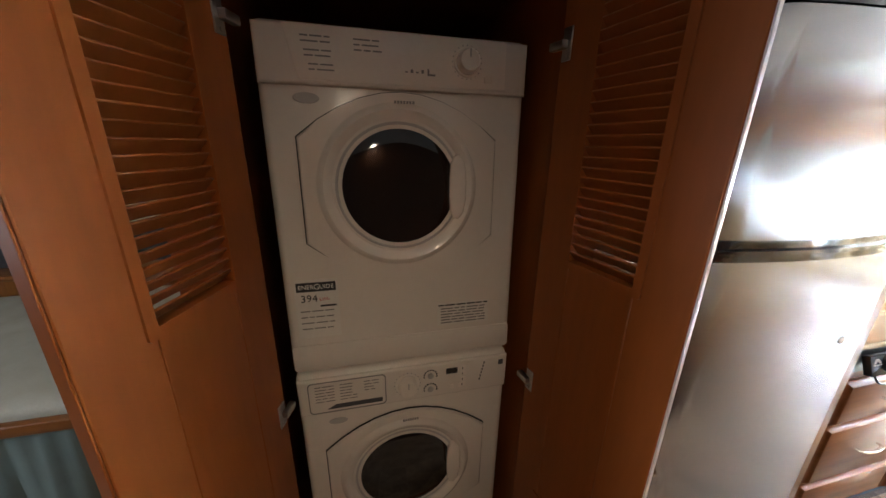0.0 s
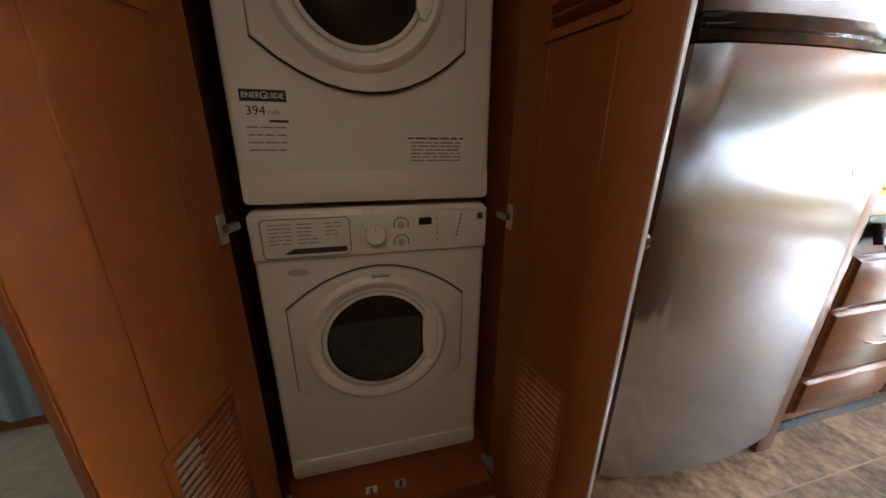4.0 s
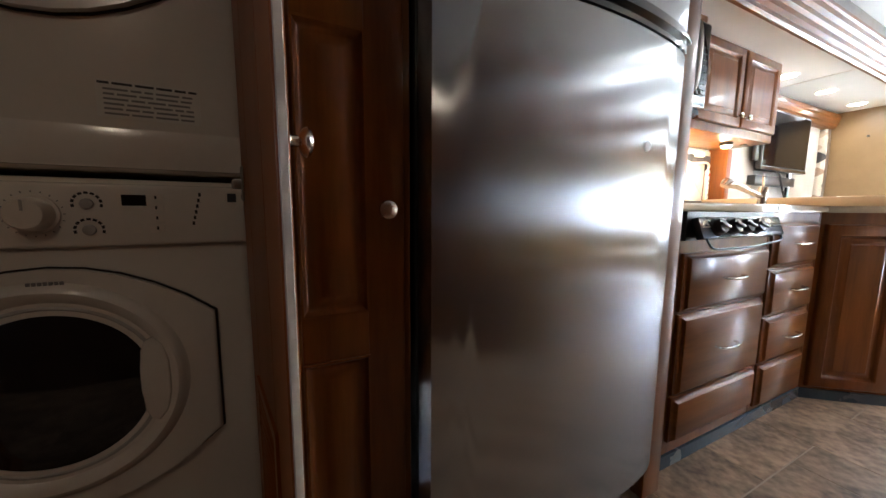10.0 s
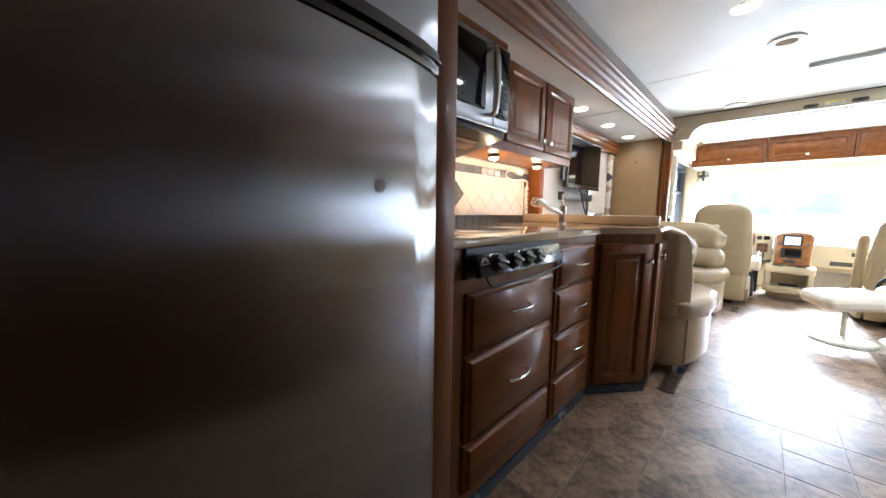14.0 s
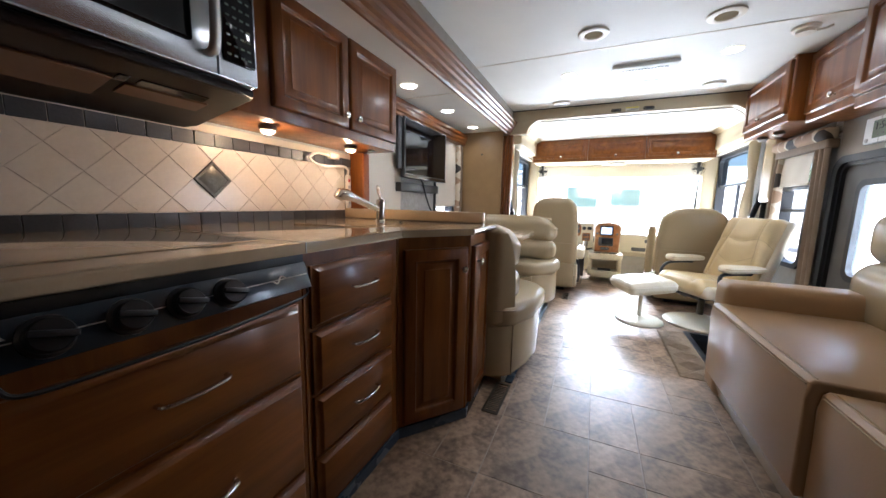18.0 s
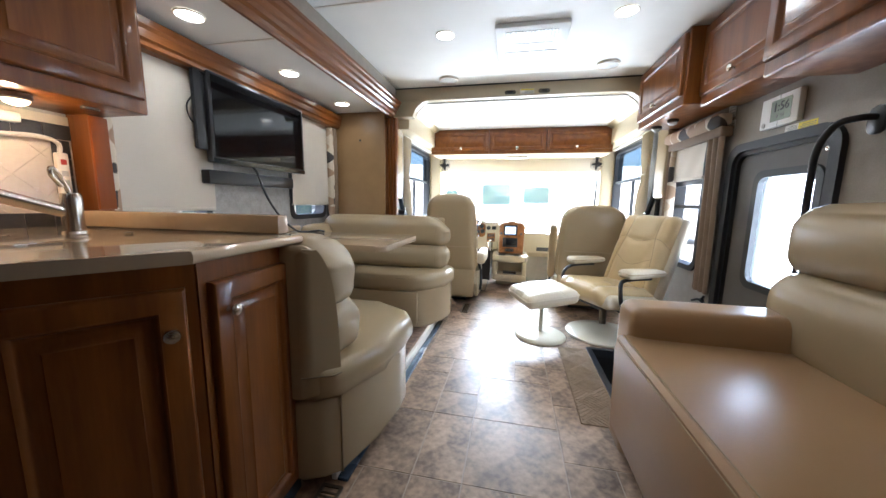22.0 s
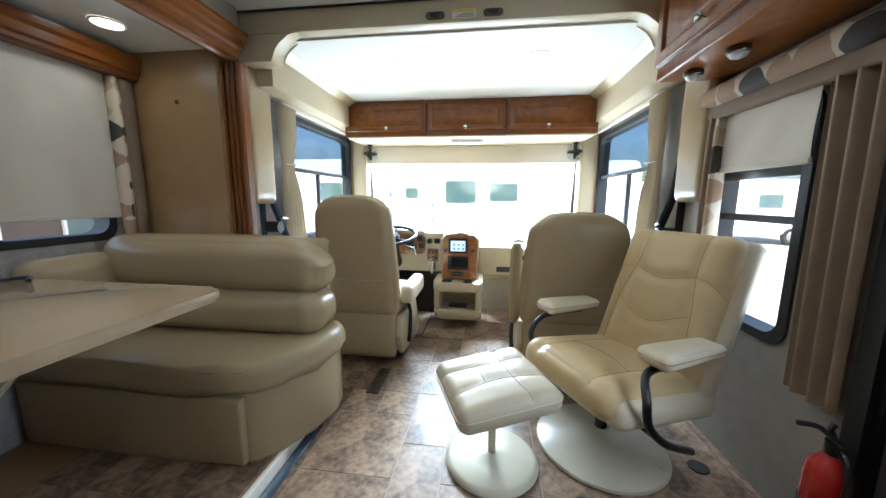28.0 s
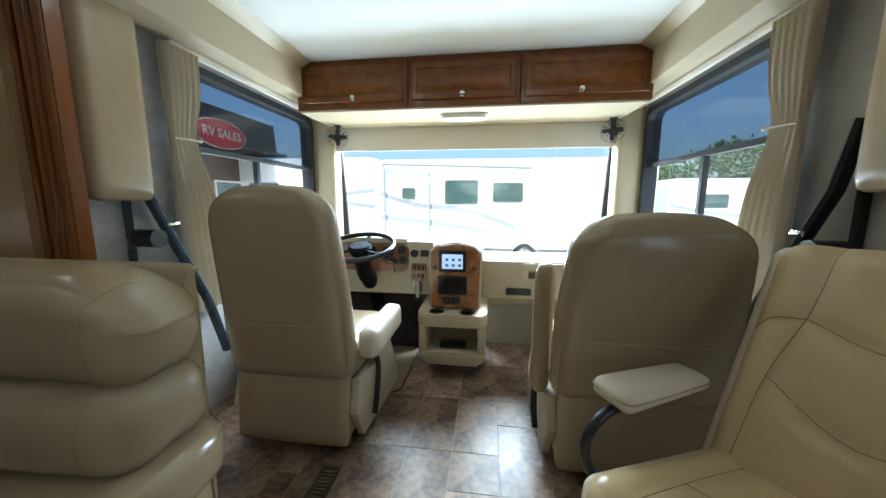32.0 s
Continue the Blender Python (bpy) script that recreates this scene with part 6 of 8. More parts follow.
# ---- cab: header, posts, ceiling trim ----
YM = -0.18   # the cab's middle line
bm = B()
box(bm, (5.47, YR, 1.955), (5.56, YL, ZC - 0.001), 0.006, 2)
head = solid("trim_header", bm, CREAM, "cream moulded header beam between living area and cab", kind="structure")
for s in (-1, 1):
    # rounded shoulder where the beam meets the post
    bm = B()
    o = YM + s * 1.21
    pts = [(o, 1.956), (YM + s * 0.80, 1.956)]
    for k in range(9):
        a = radians(90 * k / 8)
        pts.append((YM + s * (0.82 + 0.16 * math.sin(a)), 1.82 + 0.136 * math.cos(a)))
    pts.append((o, 1.82))
    prism(bm, pts, "x", 5.475, 5.58, 0.006, 2)
    part("shoulder", bm, CREAM, head)
    t = thing("padded_post", (5.56, YM + s * 1.19, 1.06), "cream vinyl padded post cover beside the cab seat", "padded post", "cab posts")
    bm = B()
    if s > 0:
        cushion(bm, (5.50, 0.975, 1.06), (5.72, 1.048, 1.93), 0.032, (0.003, 0.006, 0), 14)
    else:
        cushion(bm, (5.40, -1.406, 1.09), (5.63, -1.333, 1.93), 0.032, (0.003, 0.006, 0), 14)
    part("pad", bm, LEATHER, t)
    # boxed panel above the side window and the corner trim at the ceiling
    bm = B()
    y0, y1 = sorted((YM + s * 1.05, YM + s * 1.225))
    box(bm, (5.582, y0, 1.73), (7.20, y1, 1.943), 0.008, 2)
    solid("trim_window_box", bm, CREAM, "cream boxed panel above the cab side window", kind="structure")
    bm = B()
    prism(bm, ((YM + s * 1.05, 1.9445), (YM + s * 0.985, 1.9445), (YM + s * 1.0, 1.93), (YM + s * 1.05, 1.905)), "x", 5.58, 6.668)
    ct = solid("trim_ceiling_corner", bm, CREAM, "cream corner trim along the cab ceiling", kind="structure")
    for x in (5.66, 5.75, 5.84, 6.4):
        bm = B()
        lathe(bm, ((0.007, 0), (0.006, 0.003), (0, 0.004)), 12, Matrix.Translation((x, YM + s * 1.024, 1.924)) @ Matrix.Rotation(radians(180 - s * 40), 4, "X"))
        part("screw", bm, CREAM, ct)
    # curtain track and privacy curtain
    bm = B()
    box(bm, (5.86, YM + s * 1.185 - 0.012, 1.70), (7.12, YM + s * 1.185 + 0.012, 1.728), 0.004, 2)
    solid("curtain_track", bm, WHITE2, "white curtain track above the cab window", "curtain track", "cab curtain tracks")
    t = thing("privacy_curtain", (5.95, YM + s * 1.17, 0.60), "cream pleated privacy curtain tied back at the cab window", "curtain", "cab curtains")
    bm = B()
    rows, n = 16, 60
    grid = []
    for j in range(rows + 1):
        v = j / rows
        z = 0.55 + 1.15 * v
        tie = math.exp(-((z - 1.32) / 0.14) ** 2)
        x0, x1 = 5.80 + 0.02 * (1 - v), 5.965 - 0.045 * tie + (0.10 * max(0, (1.32 - z) / 0.77) ** 0.9 if z < 1.32 else 0.0)
        grid.append([bm.verts.new((x0 + (x1 - x0) * i / n, YM + s * (1.165 + 0.020 * math.sin(i * 1.15 + 0.3 * math.sin(v * 5)) * (1 - 0.4 * tie)), z)) for i in range(n + 1)])
    rear = [[bm.verts.new((q.co.x, q.co.y + s * 0.004, q.co.z)) for q in r] for r in grid]
    for g in (grid, rear):
        for p, q in zip(g, g[1:]):
            for i in range(n):
                bm.faces.new((p[i], p[i + 1], q[i + 1], q[i]))
    part("cloth", bm, DRAPE, t, sharp=80)
    bm = B()
    tube(bm, ((5.80, YM + s * 1.143, 1.32), (5.93, YM + s * 1.138, 1.325)), 0.008, 8, flat=0.5)
    part("tie", bm, DRAPE, t, "cream tie band")
    bm = B()
    lathe(bm, ((0.008, 0), (0.008, 0.006), (0, 0.008)), 12, Matrix.Translation((5.925, YM + s * 1.140, 1.325)) @ Matrix.Rotation(radians(s * 90), 4, "X"))
    part("snap", bm, NICKEL, t, "metal snap button")
    # corner pillar beside the windshield
    bm = B()
    y0, y1 = sorted((YM + s * 1.06, YM + s * 1.23))
    box(bm, (7.09, y0, 0.55), (7.24, y1, 1.73), 0.03, 4)
    solid("trim_pillar", bm, CREAM, "cream windshield pillar cover", kind="structure")
    # seat belt: strap, reel and slider
    t = thing("seat_belt", (5.73, YM + s * 1.19, 0.55), "blue-grey seat belt with black reel behind the cab seat", "seat belt", "cab seat belts")
    web = SLATE_BLUE if s > 0 else BLACK
    bm = B()
    tube(bm, ((5.66, YM + s * 1.20, 1.30), (5.70, YM + s * 1.195, 1.10), (5.76, YM + s * 1.17, 0.92), (5.84, YM + s * 1.10, 0.62), (5.88, YM + s * 1.06, 0.36)), 0.023, 8, flat=0.7)
    part("strap", bm, web, t, "woven belt strap")
    bm = B()
    tube(bm, ((5.64, YM + s * 1.215, 0.45), (5.64, YM + s * 1.215, 1.32)), 0.022, 8, flat=0.3)
    part("guide", bm, web, t, "upright belt guide")
    bm = B()
    tube(bm, ((5.66, YM + s * 1.20, 0.915), (5.66, YM + s * 1.11, 0.915)), 0.036, 16)
    part("reel", bm, BLACK, t, "black belt reel")
    bm = B()
    box(bm, (5.735, YM + s * 1.165 - 0.02, 0.955), (5.79, YM + s * 1.165 + 0.01, 0.972), 0.004, 2)
    part("slider", bm, CHROME, t, "metal slide buckle")
for y, lab in ((-0.084, 0), (-0.226, 1), (-0.367, 0)):
    if lab:
        t = thing("warning_sticker", (5.468, y, 1.99), "white sticker with a yellow band on the header", "sticker")
        bm = B()
        box(bm, (5.4675, y - 0.058, 1.972), (5.4692, y + 0.058, 2.012))
        part("paper", bm, PAPER, t)
        bm = B()
        box(bm, (5.4668, y - 0.055, 1.999), (5.4676, y + 0.055, 2.010))
        part("band", bm, YELLOW, t, "yellow warning band")
        bm = B()
        for k in range(3):
            box(bm, (5.4668, y - 0.05, 1.976 + k * 0.007), (5.4676, y + 0.045 - 0.015 * k, 1.979 + k * 0.007))
        part("print", bm, INKG, t, "lines of small print")
    else:
        t = thing("header_switch", (5.47, y, 1.985), "dark oval latch plate on the header", "switch", "header latches")
        bm = B()
        prism(bm, rrect(y - 0.048, 1.972, y + 0.048, 2.004, 0.015, 5), "x", 5.460, 5.470, 0.003, 2)
        part("plate", bm, BRONZE, t)
        bm = B()
        prism(bm, rrect(y - 0.026, 1.978, y + 0.026, 1.998, 0.007, 4), "x", 5.450, 5.461, 0.003, 2)
        part("toggle", bm, BLACK, t)
bm = B()
box(bm, (5.462, YR, 2.060), (5.47, YL, ZC - 0.001))
solid("trim_header_seal", bm, RUBBER, "dark seal line above the header", kind="structure")

side_window("window_3", "y", YL, YL + 0.06, 5.99, 0.80, 7.06, 1.67, "black-framed cab window with a tinted upper pane", bar=1.31, upright=6.45, tint=True)
side_window("window_4", "y", YR - 0.06, YR, 5.99, 0.80, 7.06, 1.67, "black-framed cab window with a tinted upper pane", bar=1.31, upright=6.45, tint=True)

# overhead cabinets at the front
for i, (y0, y1, ky) in enumerate(((0.178, 0.915, 0.526), (-0.510, 0.174, -0.165), (-1.255, -0.514, -0.856))):
    t = thing("overhead_cabinet", (6.9, (y0 + y1) / 2, 1.645), "cherry overhead cab cabinet with a flip-up door", "cabinet", "cab overhead cabinets")
    bm = B()
    box(bm, (6.672, y0, 1.645), (7.15, y1, 1.943), 0.003, 1)
    part("body", bm, WOODX, t)
    bm = B()
    w = y1 - y0 - 0.05
    raised(bm, w, 0.215, ((0, 0), (0, 0.013), (0.004, 0.017), (0.034, 0.017), (0.038, 0.011), (0.044, 0.010), (0.058, 0.016), (0.06, 0.017)), Matrix.Translation((6.672, y1 - 0.025, 1.685)) @ Matrix.Rotation(radians(-90), 4, "Z"))
    d = part("door", bm, WOODX, t, "raised-panel cherry door")
    knob(d, (6.655, ky, 1.705), (-1, 0, 0), r=0.018)
bm = B()
box(bm, (6.675, -1.24, 1.633), (7.16, 0.90, 1.6445), 0.002, 1)
solid("trim_cabinet_bottom", bm, CREAM, "cream panel under the overhead cabinets", kind="structure")
t = thing("dome_light", (6.86, -0.165, 1.60), "white rectangular dome light under the overhead cabinets", "lamp")
bm = B()
prism(bm, rrect(6.80, -0.31, 6.92, -0.02, 0.03, 5), "z", 1.606, 1.633, 0.01, 3)
part("lens", bm, WHITE2, t)
bm = B()
prism(bm, rrect(6.79, -0.32, 6.93, -0.01, 0.03, 5), "z", 1.622, 1.6331, 0.003, 2)
part("rim", bm, WHITE, t)
bm = B()
prism(bm, rrect(-1.24, 1.462, 0.905, 1.632, 0.02, 3), "x", 7.145, 7.165, 0.006, 2)
t = thing("sun_shade", (7.155, YM, 1.462), "cream windshield shade drawn down a little, with a hem bar", "sun shade")
part("cloth", bm, SHADE, t)
bm = B()
tube(bm, ((7.155, -1.235, 1.463), (7.155, 0.90, 1.463)), 0.009, 10)
part("hem_bar", bm, SHADE, t)
bm = B()
tube(bm, ((7.165, -1.24, 1.618), (7.165, 0.905, 1.618)), 0.02, 14)
part("roller", bm, SHADE, t)
for s in (-1, 1):
    y = YM + s * 1.0
    t = thing("cab_fan", (7.05, y, 1.632), "small black caged fan under the overhead cabinet", "fan", "cab fans")
    bm = B()
    lathe(bm, ((0.026, 1.633), (0.026, 1.622), (0.016, 1.618), (0.016, 1.575), (0, 1.573)), 20, Matrix.Translation((7.05, y, 0)))
    part("stem", bm, BLACK, t)
    m = Matrix.Translation((7.04, y - s * 0.0, 1.545)) @ Matrix.Rotation(radians(-90 + 0), 4, "Y") @ Matrix.Rotation(radians(s * 30), 4, "X")
    bm = B()
    lathe(bm, ((0, -0.055), (0.03, -0.052), (0.034, -0.02), (0.03, 0.0), (0, 0.004)), 20, m)
    part("motor", bm, BLACK, t)
    for k in range(12):
        bm = B()
        a = 2 * math.pi * k / 12
        tube(bm, [m @ Vector((r * math.cos(a), r * math.sin(a), z)) for r, z in ((0.018, 0.05), (0.05, 0.052), (0.074, 0.035), (0.078, 0.012), (0.06, -0.008), (0.03, -0.012))], 0.0013, 5)
        part("cage_wire", bm, BLACK, t)
    for r, z in ((0.078, 0.014), (0.045, 0.052)):
        bm = B()
        tube(bm, [m @ Vector((r * math.cos(2 * math.pi * k / 24), r * math.sin(2 * math.pi * k / 24), z)) for k in range(25)], 0.0016, 5)
        part("cage_ring", bm, BLACK, t)
    for k in range(4):
        bm = B()
        box(bm, (0.008, -0.016, -0.001), (0.066, 0.016, 0.001), 0, 1, m @ Matrix.Translation((0, 0, 0.022)) @ Matrix.Rotation(2 * math.pi * k / 4, 4, "Z") @ Matrix.Rotation(radians(25), 4, "X"))
        part("blade", bm, BLACK, t)

# windshield
t = thing("windshield", (7.3, YM, 0.6), "wide one-piece windshield with a black edge", "windshield", kind="structure")
tip = Matrix.Translation((7.235, 0, 1.64)) @ Matrix.Rotation(radians(-8), 4, "Y")
bm = B()
prism(bm, rrect(-1.30, -1.12, 0.95, 0.0, 0.05, 5), "x", -0.003, 0.003, m=tip)
g = part("pane", bm, PANE, t, "clear glass")
g.visible_shadow = False
bm = B()
ring(bm, rrect(-1.40, -1.20, 1.04, 0.06, 0.05, 5), rrect(-1.235, -1.10, 0.885, -0.02, 0.06, 5), "x", -0.012, 0.012, tip)
part("frame", bm, RUBBER, t, "black glass surround")
bm = B()
box(bm, (7.17, YR, 1.70), (7.34, YL, 2.0))
box(bm, (7.42, YR - 0.06, -0.6), (7.50, YL + 0.06, 0.56))
solid("wall_front", bm, CREAM, "cream front cap of the motorhome", kind="structure")
t = thing("front_cap_shell", (7.3, YM, -0.3), "white outer front corner panels", "body panel", kind="structure")
for s in (-1, 1):
    bm = B()
    y0, y1 = sorted((YM + s * 1.22, YM + s * 1.30))
    prism(bm, ((7.08, y0), (7.5, y0), (7.5, y1), (7.08, y1)), "z", -0.5, 2.0)
    part("corner_panel", bm, CREAM, t)

# ---- dashboard ----
t = thing("dashboard", (7.0, YM, 0.1), "cream moulded dashboard with burl wood instrument panels", "dashboard")
bm = B()
prism(bm, ((6.80, 0.655), (6.86, 0.685), (7.42, 0.63), (7.46, 0.55), (7.20, 0.30), (6.84, 0.345), (6.79, 0.40)), "y", -1.36, -0.30, 0.012, 3)
part("passenger_side", bm, CREAM, t, "cream passenger dash")
bm = B()
box(bm, (6.785, -1.34, 0.60), (6.80, -0.58, 0.648), 0.006, 2)
part("dash_shelf", bm, CREAM, t, "raised shelf lip")
for y0, y1, z0, z1 in ((-0.78, -0.62, 0.545, 0.588), (-0.64, -0.47, 0.425, 0.475), (-1.1, -0.9, 0.545, 0.588)):
    bm = B()
    prism(bm, rrect(y0, z0, y1, z1, 0.006, 3), "x", 6.782, 6.80, 0.002, 1)
    part("slot", bm, BLACK, t, "dark open slot")
bm = B()
box(bm, (6.95, -1.36, -0.004), (7.42, -0.30, 0.36))
part("footwell", bm, WALL, t, "taupe footwell lining")
bm = B()
prism(bm, ((6.715, 0.79), (6.75, 0.80), (7.0, 0.76), (7.42, 0.63), (7.46, 0.50), (7.1, 0.35), (6.70, 0.43), (6.64, 0.45)), "y", 0.02, 1.0, 0.012, 3)
part("driver_side", bm, CREAM, t, "cream driver dash")
bm = B()
prism(bm, ((6.70, 0.785), (6.715, 0.81), (6.76, 0.822), (7.0, 0.78), (7.0, 0.70), (6.74, 0.77)), "y", 0.20, 0.80, 0.012, 3)
part("cluster_hood", bm, CREAM, t, "rounded instrument hood")
face = Matrix.Translation((6.667, 0.0, 0.595)) @ Matrix.Rotation(radians(12.1), 4, "Y")
bm = B()
prism(bm, rrect(0.185, 0.0, 0.70, 0.185, 0.05, 6), "x", -0.008, 0.004, 0.003, 2, face)
bp = part("burl_panel", bm, BURL, t, "burl wood instrument panel")
for y, z, r in ((0.235, 0.14, 0.030), (0.222, 0.075, 0.030), (0.33, 0.12, 0.045), (0.45, 0.12, 0.05)):
    bm = B()
    m = face @ Matrix.Translation((-0.008, y, z)) @ Matrix.Rotation(radians(-90), 4, "Y")
    lathe(bm, ((r, 0), (r, 0.006), (r * 0.86, 0.007), (r * 0.82, 0.003), (0, 0.003)), 28, m)
    ga = part("gauge", bm, BLACK, bp, "round gauge")
bm = B()
box(bm, (-0.012, 0.26, 0.045), (-0.006, 0.34, 0.085), 0.003, 2, face)
part("switch_block", bm, BLACK, bp, "black switch block")
bm = B()
box(bm, (-0.0135, 0.305, 0.058), (-0.0115, 0.318, 0.068), 0, 1, face)
part("warning_switch", bm, INKR, bp, "red hazard switch")
bm = B()
prism(bm, rrect(0.045, -0.075, 0.175, 0.155, 0.03, 5), "x", -0.004, 0.006, 0.003, 2, face)
mid = part("switch_panel", bm, CREAM, t, "cream switch panel")
bm = B()
lathe(bm, ((0.026, 0), (0.026, 0.008), (0.020, 0.010), (0.018, 0.004), (0, 0.004)), 24, face @ Matrix.Translation((-0.004, 0.147, 0.12)) @ Matrix.Rotation(radians(-90), 4, "Y"))
part("air_vent", bm, BLACK, mid, "round black vent")
bm = B()
prism(bm, rrect(0.05, 0.10, 0.105, 0.145, 0.006, 2), "x", -0.008, -0.002, m=face)
part("display", bm, GLOSSB, mid, "small dark display")
bm = B()
prism(bm, rrect(0.06, -0.06, 0.165, 0.055, 0.012, 3), "x", -0.008, -0.002, 0.002, 1, face)
sp = part("switch_plate", bm, BURL, mid, "burl switch plate")
for y in (0.085, 0.113, 0.141):
    for z in (0.025, -0.03):
        bm = B()
        if z < 0 and y == 0.141:
            lathe(bm, ((0.011, 0), (0.011, 0.008), (0, 0.010)), 16, face @ Matrix.Translation((-0.008, y, z)) @ Matrix.Rotation(radians(-90), 4, "Y"))
        else:
            box(bm, (-0.016, y - 0.009, z - 0.018), (-0.007, y + 0.009, z + 0.018), 0.003, 2, face)
        part("rocker_switch", bm, BLACK, sp, "black rocker switch")
t = thing("key_bunch", (6.64, 0.10, 0.42), "bunch of keys and tags hanging from the ignition", "keys")
bm = B()
tube(bm, [Vector((6.645, 0.115 + 0.018 * math.cos(a * 0.524), 0.545 + 0.018 * math.sin(a * 0.524))) for a in range(13)], 0.002, 6)
part("ring", bm, CHROME, t)
for k, (dy, dz, ma) in enumerate(((0.0, -0.11, PAPER), (0.022, -0.09, CHROME), (-0.022, -0.12, BRONZE), (0.012, -0.13, BRONZE), (-0.01, -0.085, CHROME))):
    bm = B()
    box(bm, (6.636 + 0.003 * k, 0.108 + dy, 0.535 + dz), (6.639 + 0.003 * k, 0.126 + dy, 0.535), 0.001, 1)
    part("key", bm, ma, t)

t = thing("center_console", (6.55, -0.14, 0.08), "cream centre console with burl face, screen and cup tray", "console")
bm = B()
prism(bm, [(0.005, 0.42), (-0.30, 0.42), (-0.31, 0.76), (-0.27, 0.805), (-0.15, 0.828), (-0.03, 0.805), (0.012, 0.76)], "x", 6.475, 6.86, 0.008, 2)
part("tower", bm, CREAM, t)
bm = B()
prism(bm, [(-0.005, 0.425), (-0.29, 0.425), (-0.30, 0.755), (-0.262, 0.795), (-0.15, 0.816), (-0.038, 0.795), (0.0, 0.755)], "x", 6.462, 6.478, 0.004, 2)
fa = part("burl_face", bm, BURL, t, "glossy burl wood face")
bm = B()
prism(bm, rrect(-0.215, 0.645, -0.052, 0.775, 0.008, 3), "x", 6.452, 6.466, 0.003, 2)
part("screen_bezel", bm, BLACK, fa, "black screen surround")
bm = B()
box(bm, (6.4505, -0.195, 0.665), (6.4528, -0.072, 0.752))
part("screen", bm, SCREEN, fa, "lit navigation screen")
bm = B()
for k in range(3):
    for j in range(2):
        box(bm, (6.4498, -0.186 + k * 0.038, 0.678 + j * 0.034), (6.4506, -0.168 + k * 0.038, 0.694 + j * 0.034))
part("screen_icons", bm, INKG, fa, "rows of screen icons")
bm = B()
prism(bm, rrect(-0.222, 0.505, -0.045, 0.62, 0.010, 3), "x", 6.455, 6.466, 0.003, 2)
part("storage_slot", bm, BLACK, fa, "dark storage slot")
bm = B()
prism(bm, rrect(-0.212, 0.53, -0.085, 0.603, 0.004, 2), "x", 6.4535, 6.4555)
part("slot_door", bm, GLOSSB, fa, "smoked slot door")
bm = B()
prism(bm, rrect(-0.18, 0.45, -0.075, 0.488, 0.008, 3), "x", 6.455, 6.466, 0.002, 1)
kb = part("control_strip", bm, BLACK, fa, "black control strip")
for y in (-0.16, -0.1275, -0.095):
    bm = B()
    lathe(bm, ((0.011, 0), (0.010, 0.010), (0, 0.011)), 16, Matrix.Translation((6.455, y, 0.469)) @ Matrix.Rotation(radians(-90), 4, "Y"))
    part("dial", bm, GRAYD, kb)
for y in (-0.262, -0.025):
    bm = B()
    lathe(bm, ((0.014, 0), (0.012, 0.004), (0, 0.005)), 16, Matrix.Translation((6.462, y, 0.668)) @ Matrix.Rotation(radians(-90), 4, "Y"))
    part("speaker_knob", bm, GRAYD, fa)
bm = B()
prism(bm, rrect(6.36, -0.345, 6.80, 0.068, 0.06, 6), "z", 0.335, 0.41, 0.02, 4)
part("cup_tray", bm, CREAM, t, "rounded cream cup tray")
for y in (-0.225, -0.045):
    bm = B()
    lathe(bm, ((0.045, 0.0), (0.045, 0.006), (0.037, 0.007), (0.036, 0.002), (0, 0.002)), 28, Matrix.Translation((6.42, y, 0.408)))
    part("cup_holder", bm, BLACK, t, "dark round cup holder")
bm = B()
for y0, y1 in ((-0.335, -0.29), (0.012, 0.058)):
    box(bm, (6.38, y0, 0.17), (6.80, y1, 0.34), 0.008, 2)
box(bm, (6.60, -0.30, 0.15), (6.80, 0.03, 0.34))
part("cubby", bm, CREAM, t, "open cream cubby")
bm = B()
prism(bm, rrect(6.37, -0.34, 6.80, 0.062, 0.05, 5), "z", 0.10, 0.178, 0.03, 4)
part("foot", bm, CREAM, t, "cream lower lip")
bm = B()
box(bm, (6.42, -0.22, 0.179), (6.52, -0.06, 0.20), 0.01, 2)
part("cubby_mat", bm, BLACK, t, "dark thing in the cubby")
bm = B()
box(bm, (6.62, -0.30, -0.004), (6.85, 0.03, 0.13), 0.01, 2)
part("pedestal", bm, CREAM, t, "cream console pedestal")

t = thing("steering_wheel", (6.55, 0.45, 0.5), "black steering wheel on a dark column", "steering wheel")
m = Matrix.Translation((6.50, 0.455, 0.782)) @ Matrix.Rotation(radians(-15), 4, "Y")
bm = B()
tube(bm, [m @ Vector((0.215 * math.cos(2 * math.pi * k / 48), 0.215 * math.sin(2 * math.pi * k / 48), 0)) for k in range(49)], 0.0155, 10)
part("rim", bm, BLACK, t, "black leather rim")
bm = B()
lathe(bm, ((0, 0.012), (0.06, 0.008), (0.075, -0.01), (0.06, -0.05), (0, -0.055)), 28, m)
part("hub", bm, MATTE, t, "dark hub")
for a in (0, 120, 240):
    bm = B()
    tube(bm, [m @ (Matrix.Rotation(radians(a), 4, "Z") @ Vector(p)) for p in ((0.05, 0, -0.02), (0.13, 0, -0.016), (0.21, 0, 0))], 0.014, 8, flat=0.6)
    part("spoke", bm, MATTE, t, "dark spoke")
bm = B()
tube(bm, (m @ Vector((0, 0, -0.04)), m @ Vector((0.03, 0, -0.20)), (6.78, 0.45, 0.42), (6.90, 0.45, 0.0)), 0.055, 14)
part("column", bm, BLACK, t, "black steering column")
bm = B()
tube(bm, ((6.60, 0.40, 0.70), (6.60, 0.27, 0.66), (6.60, 0.26, 0.60)), 0.006, 8)
part("stalk", bm, CHROME, t, "metal shift stalk")
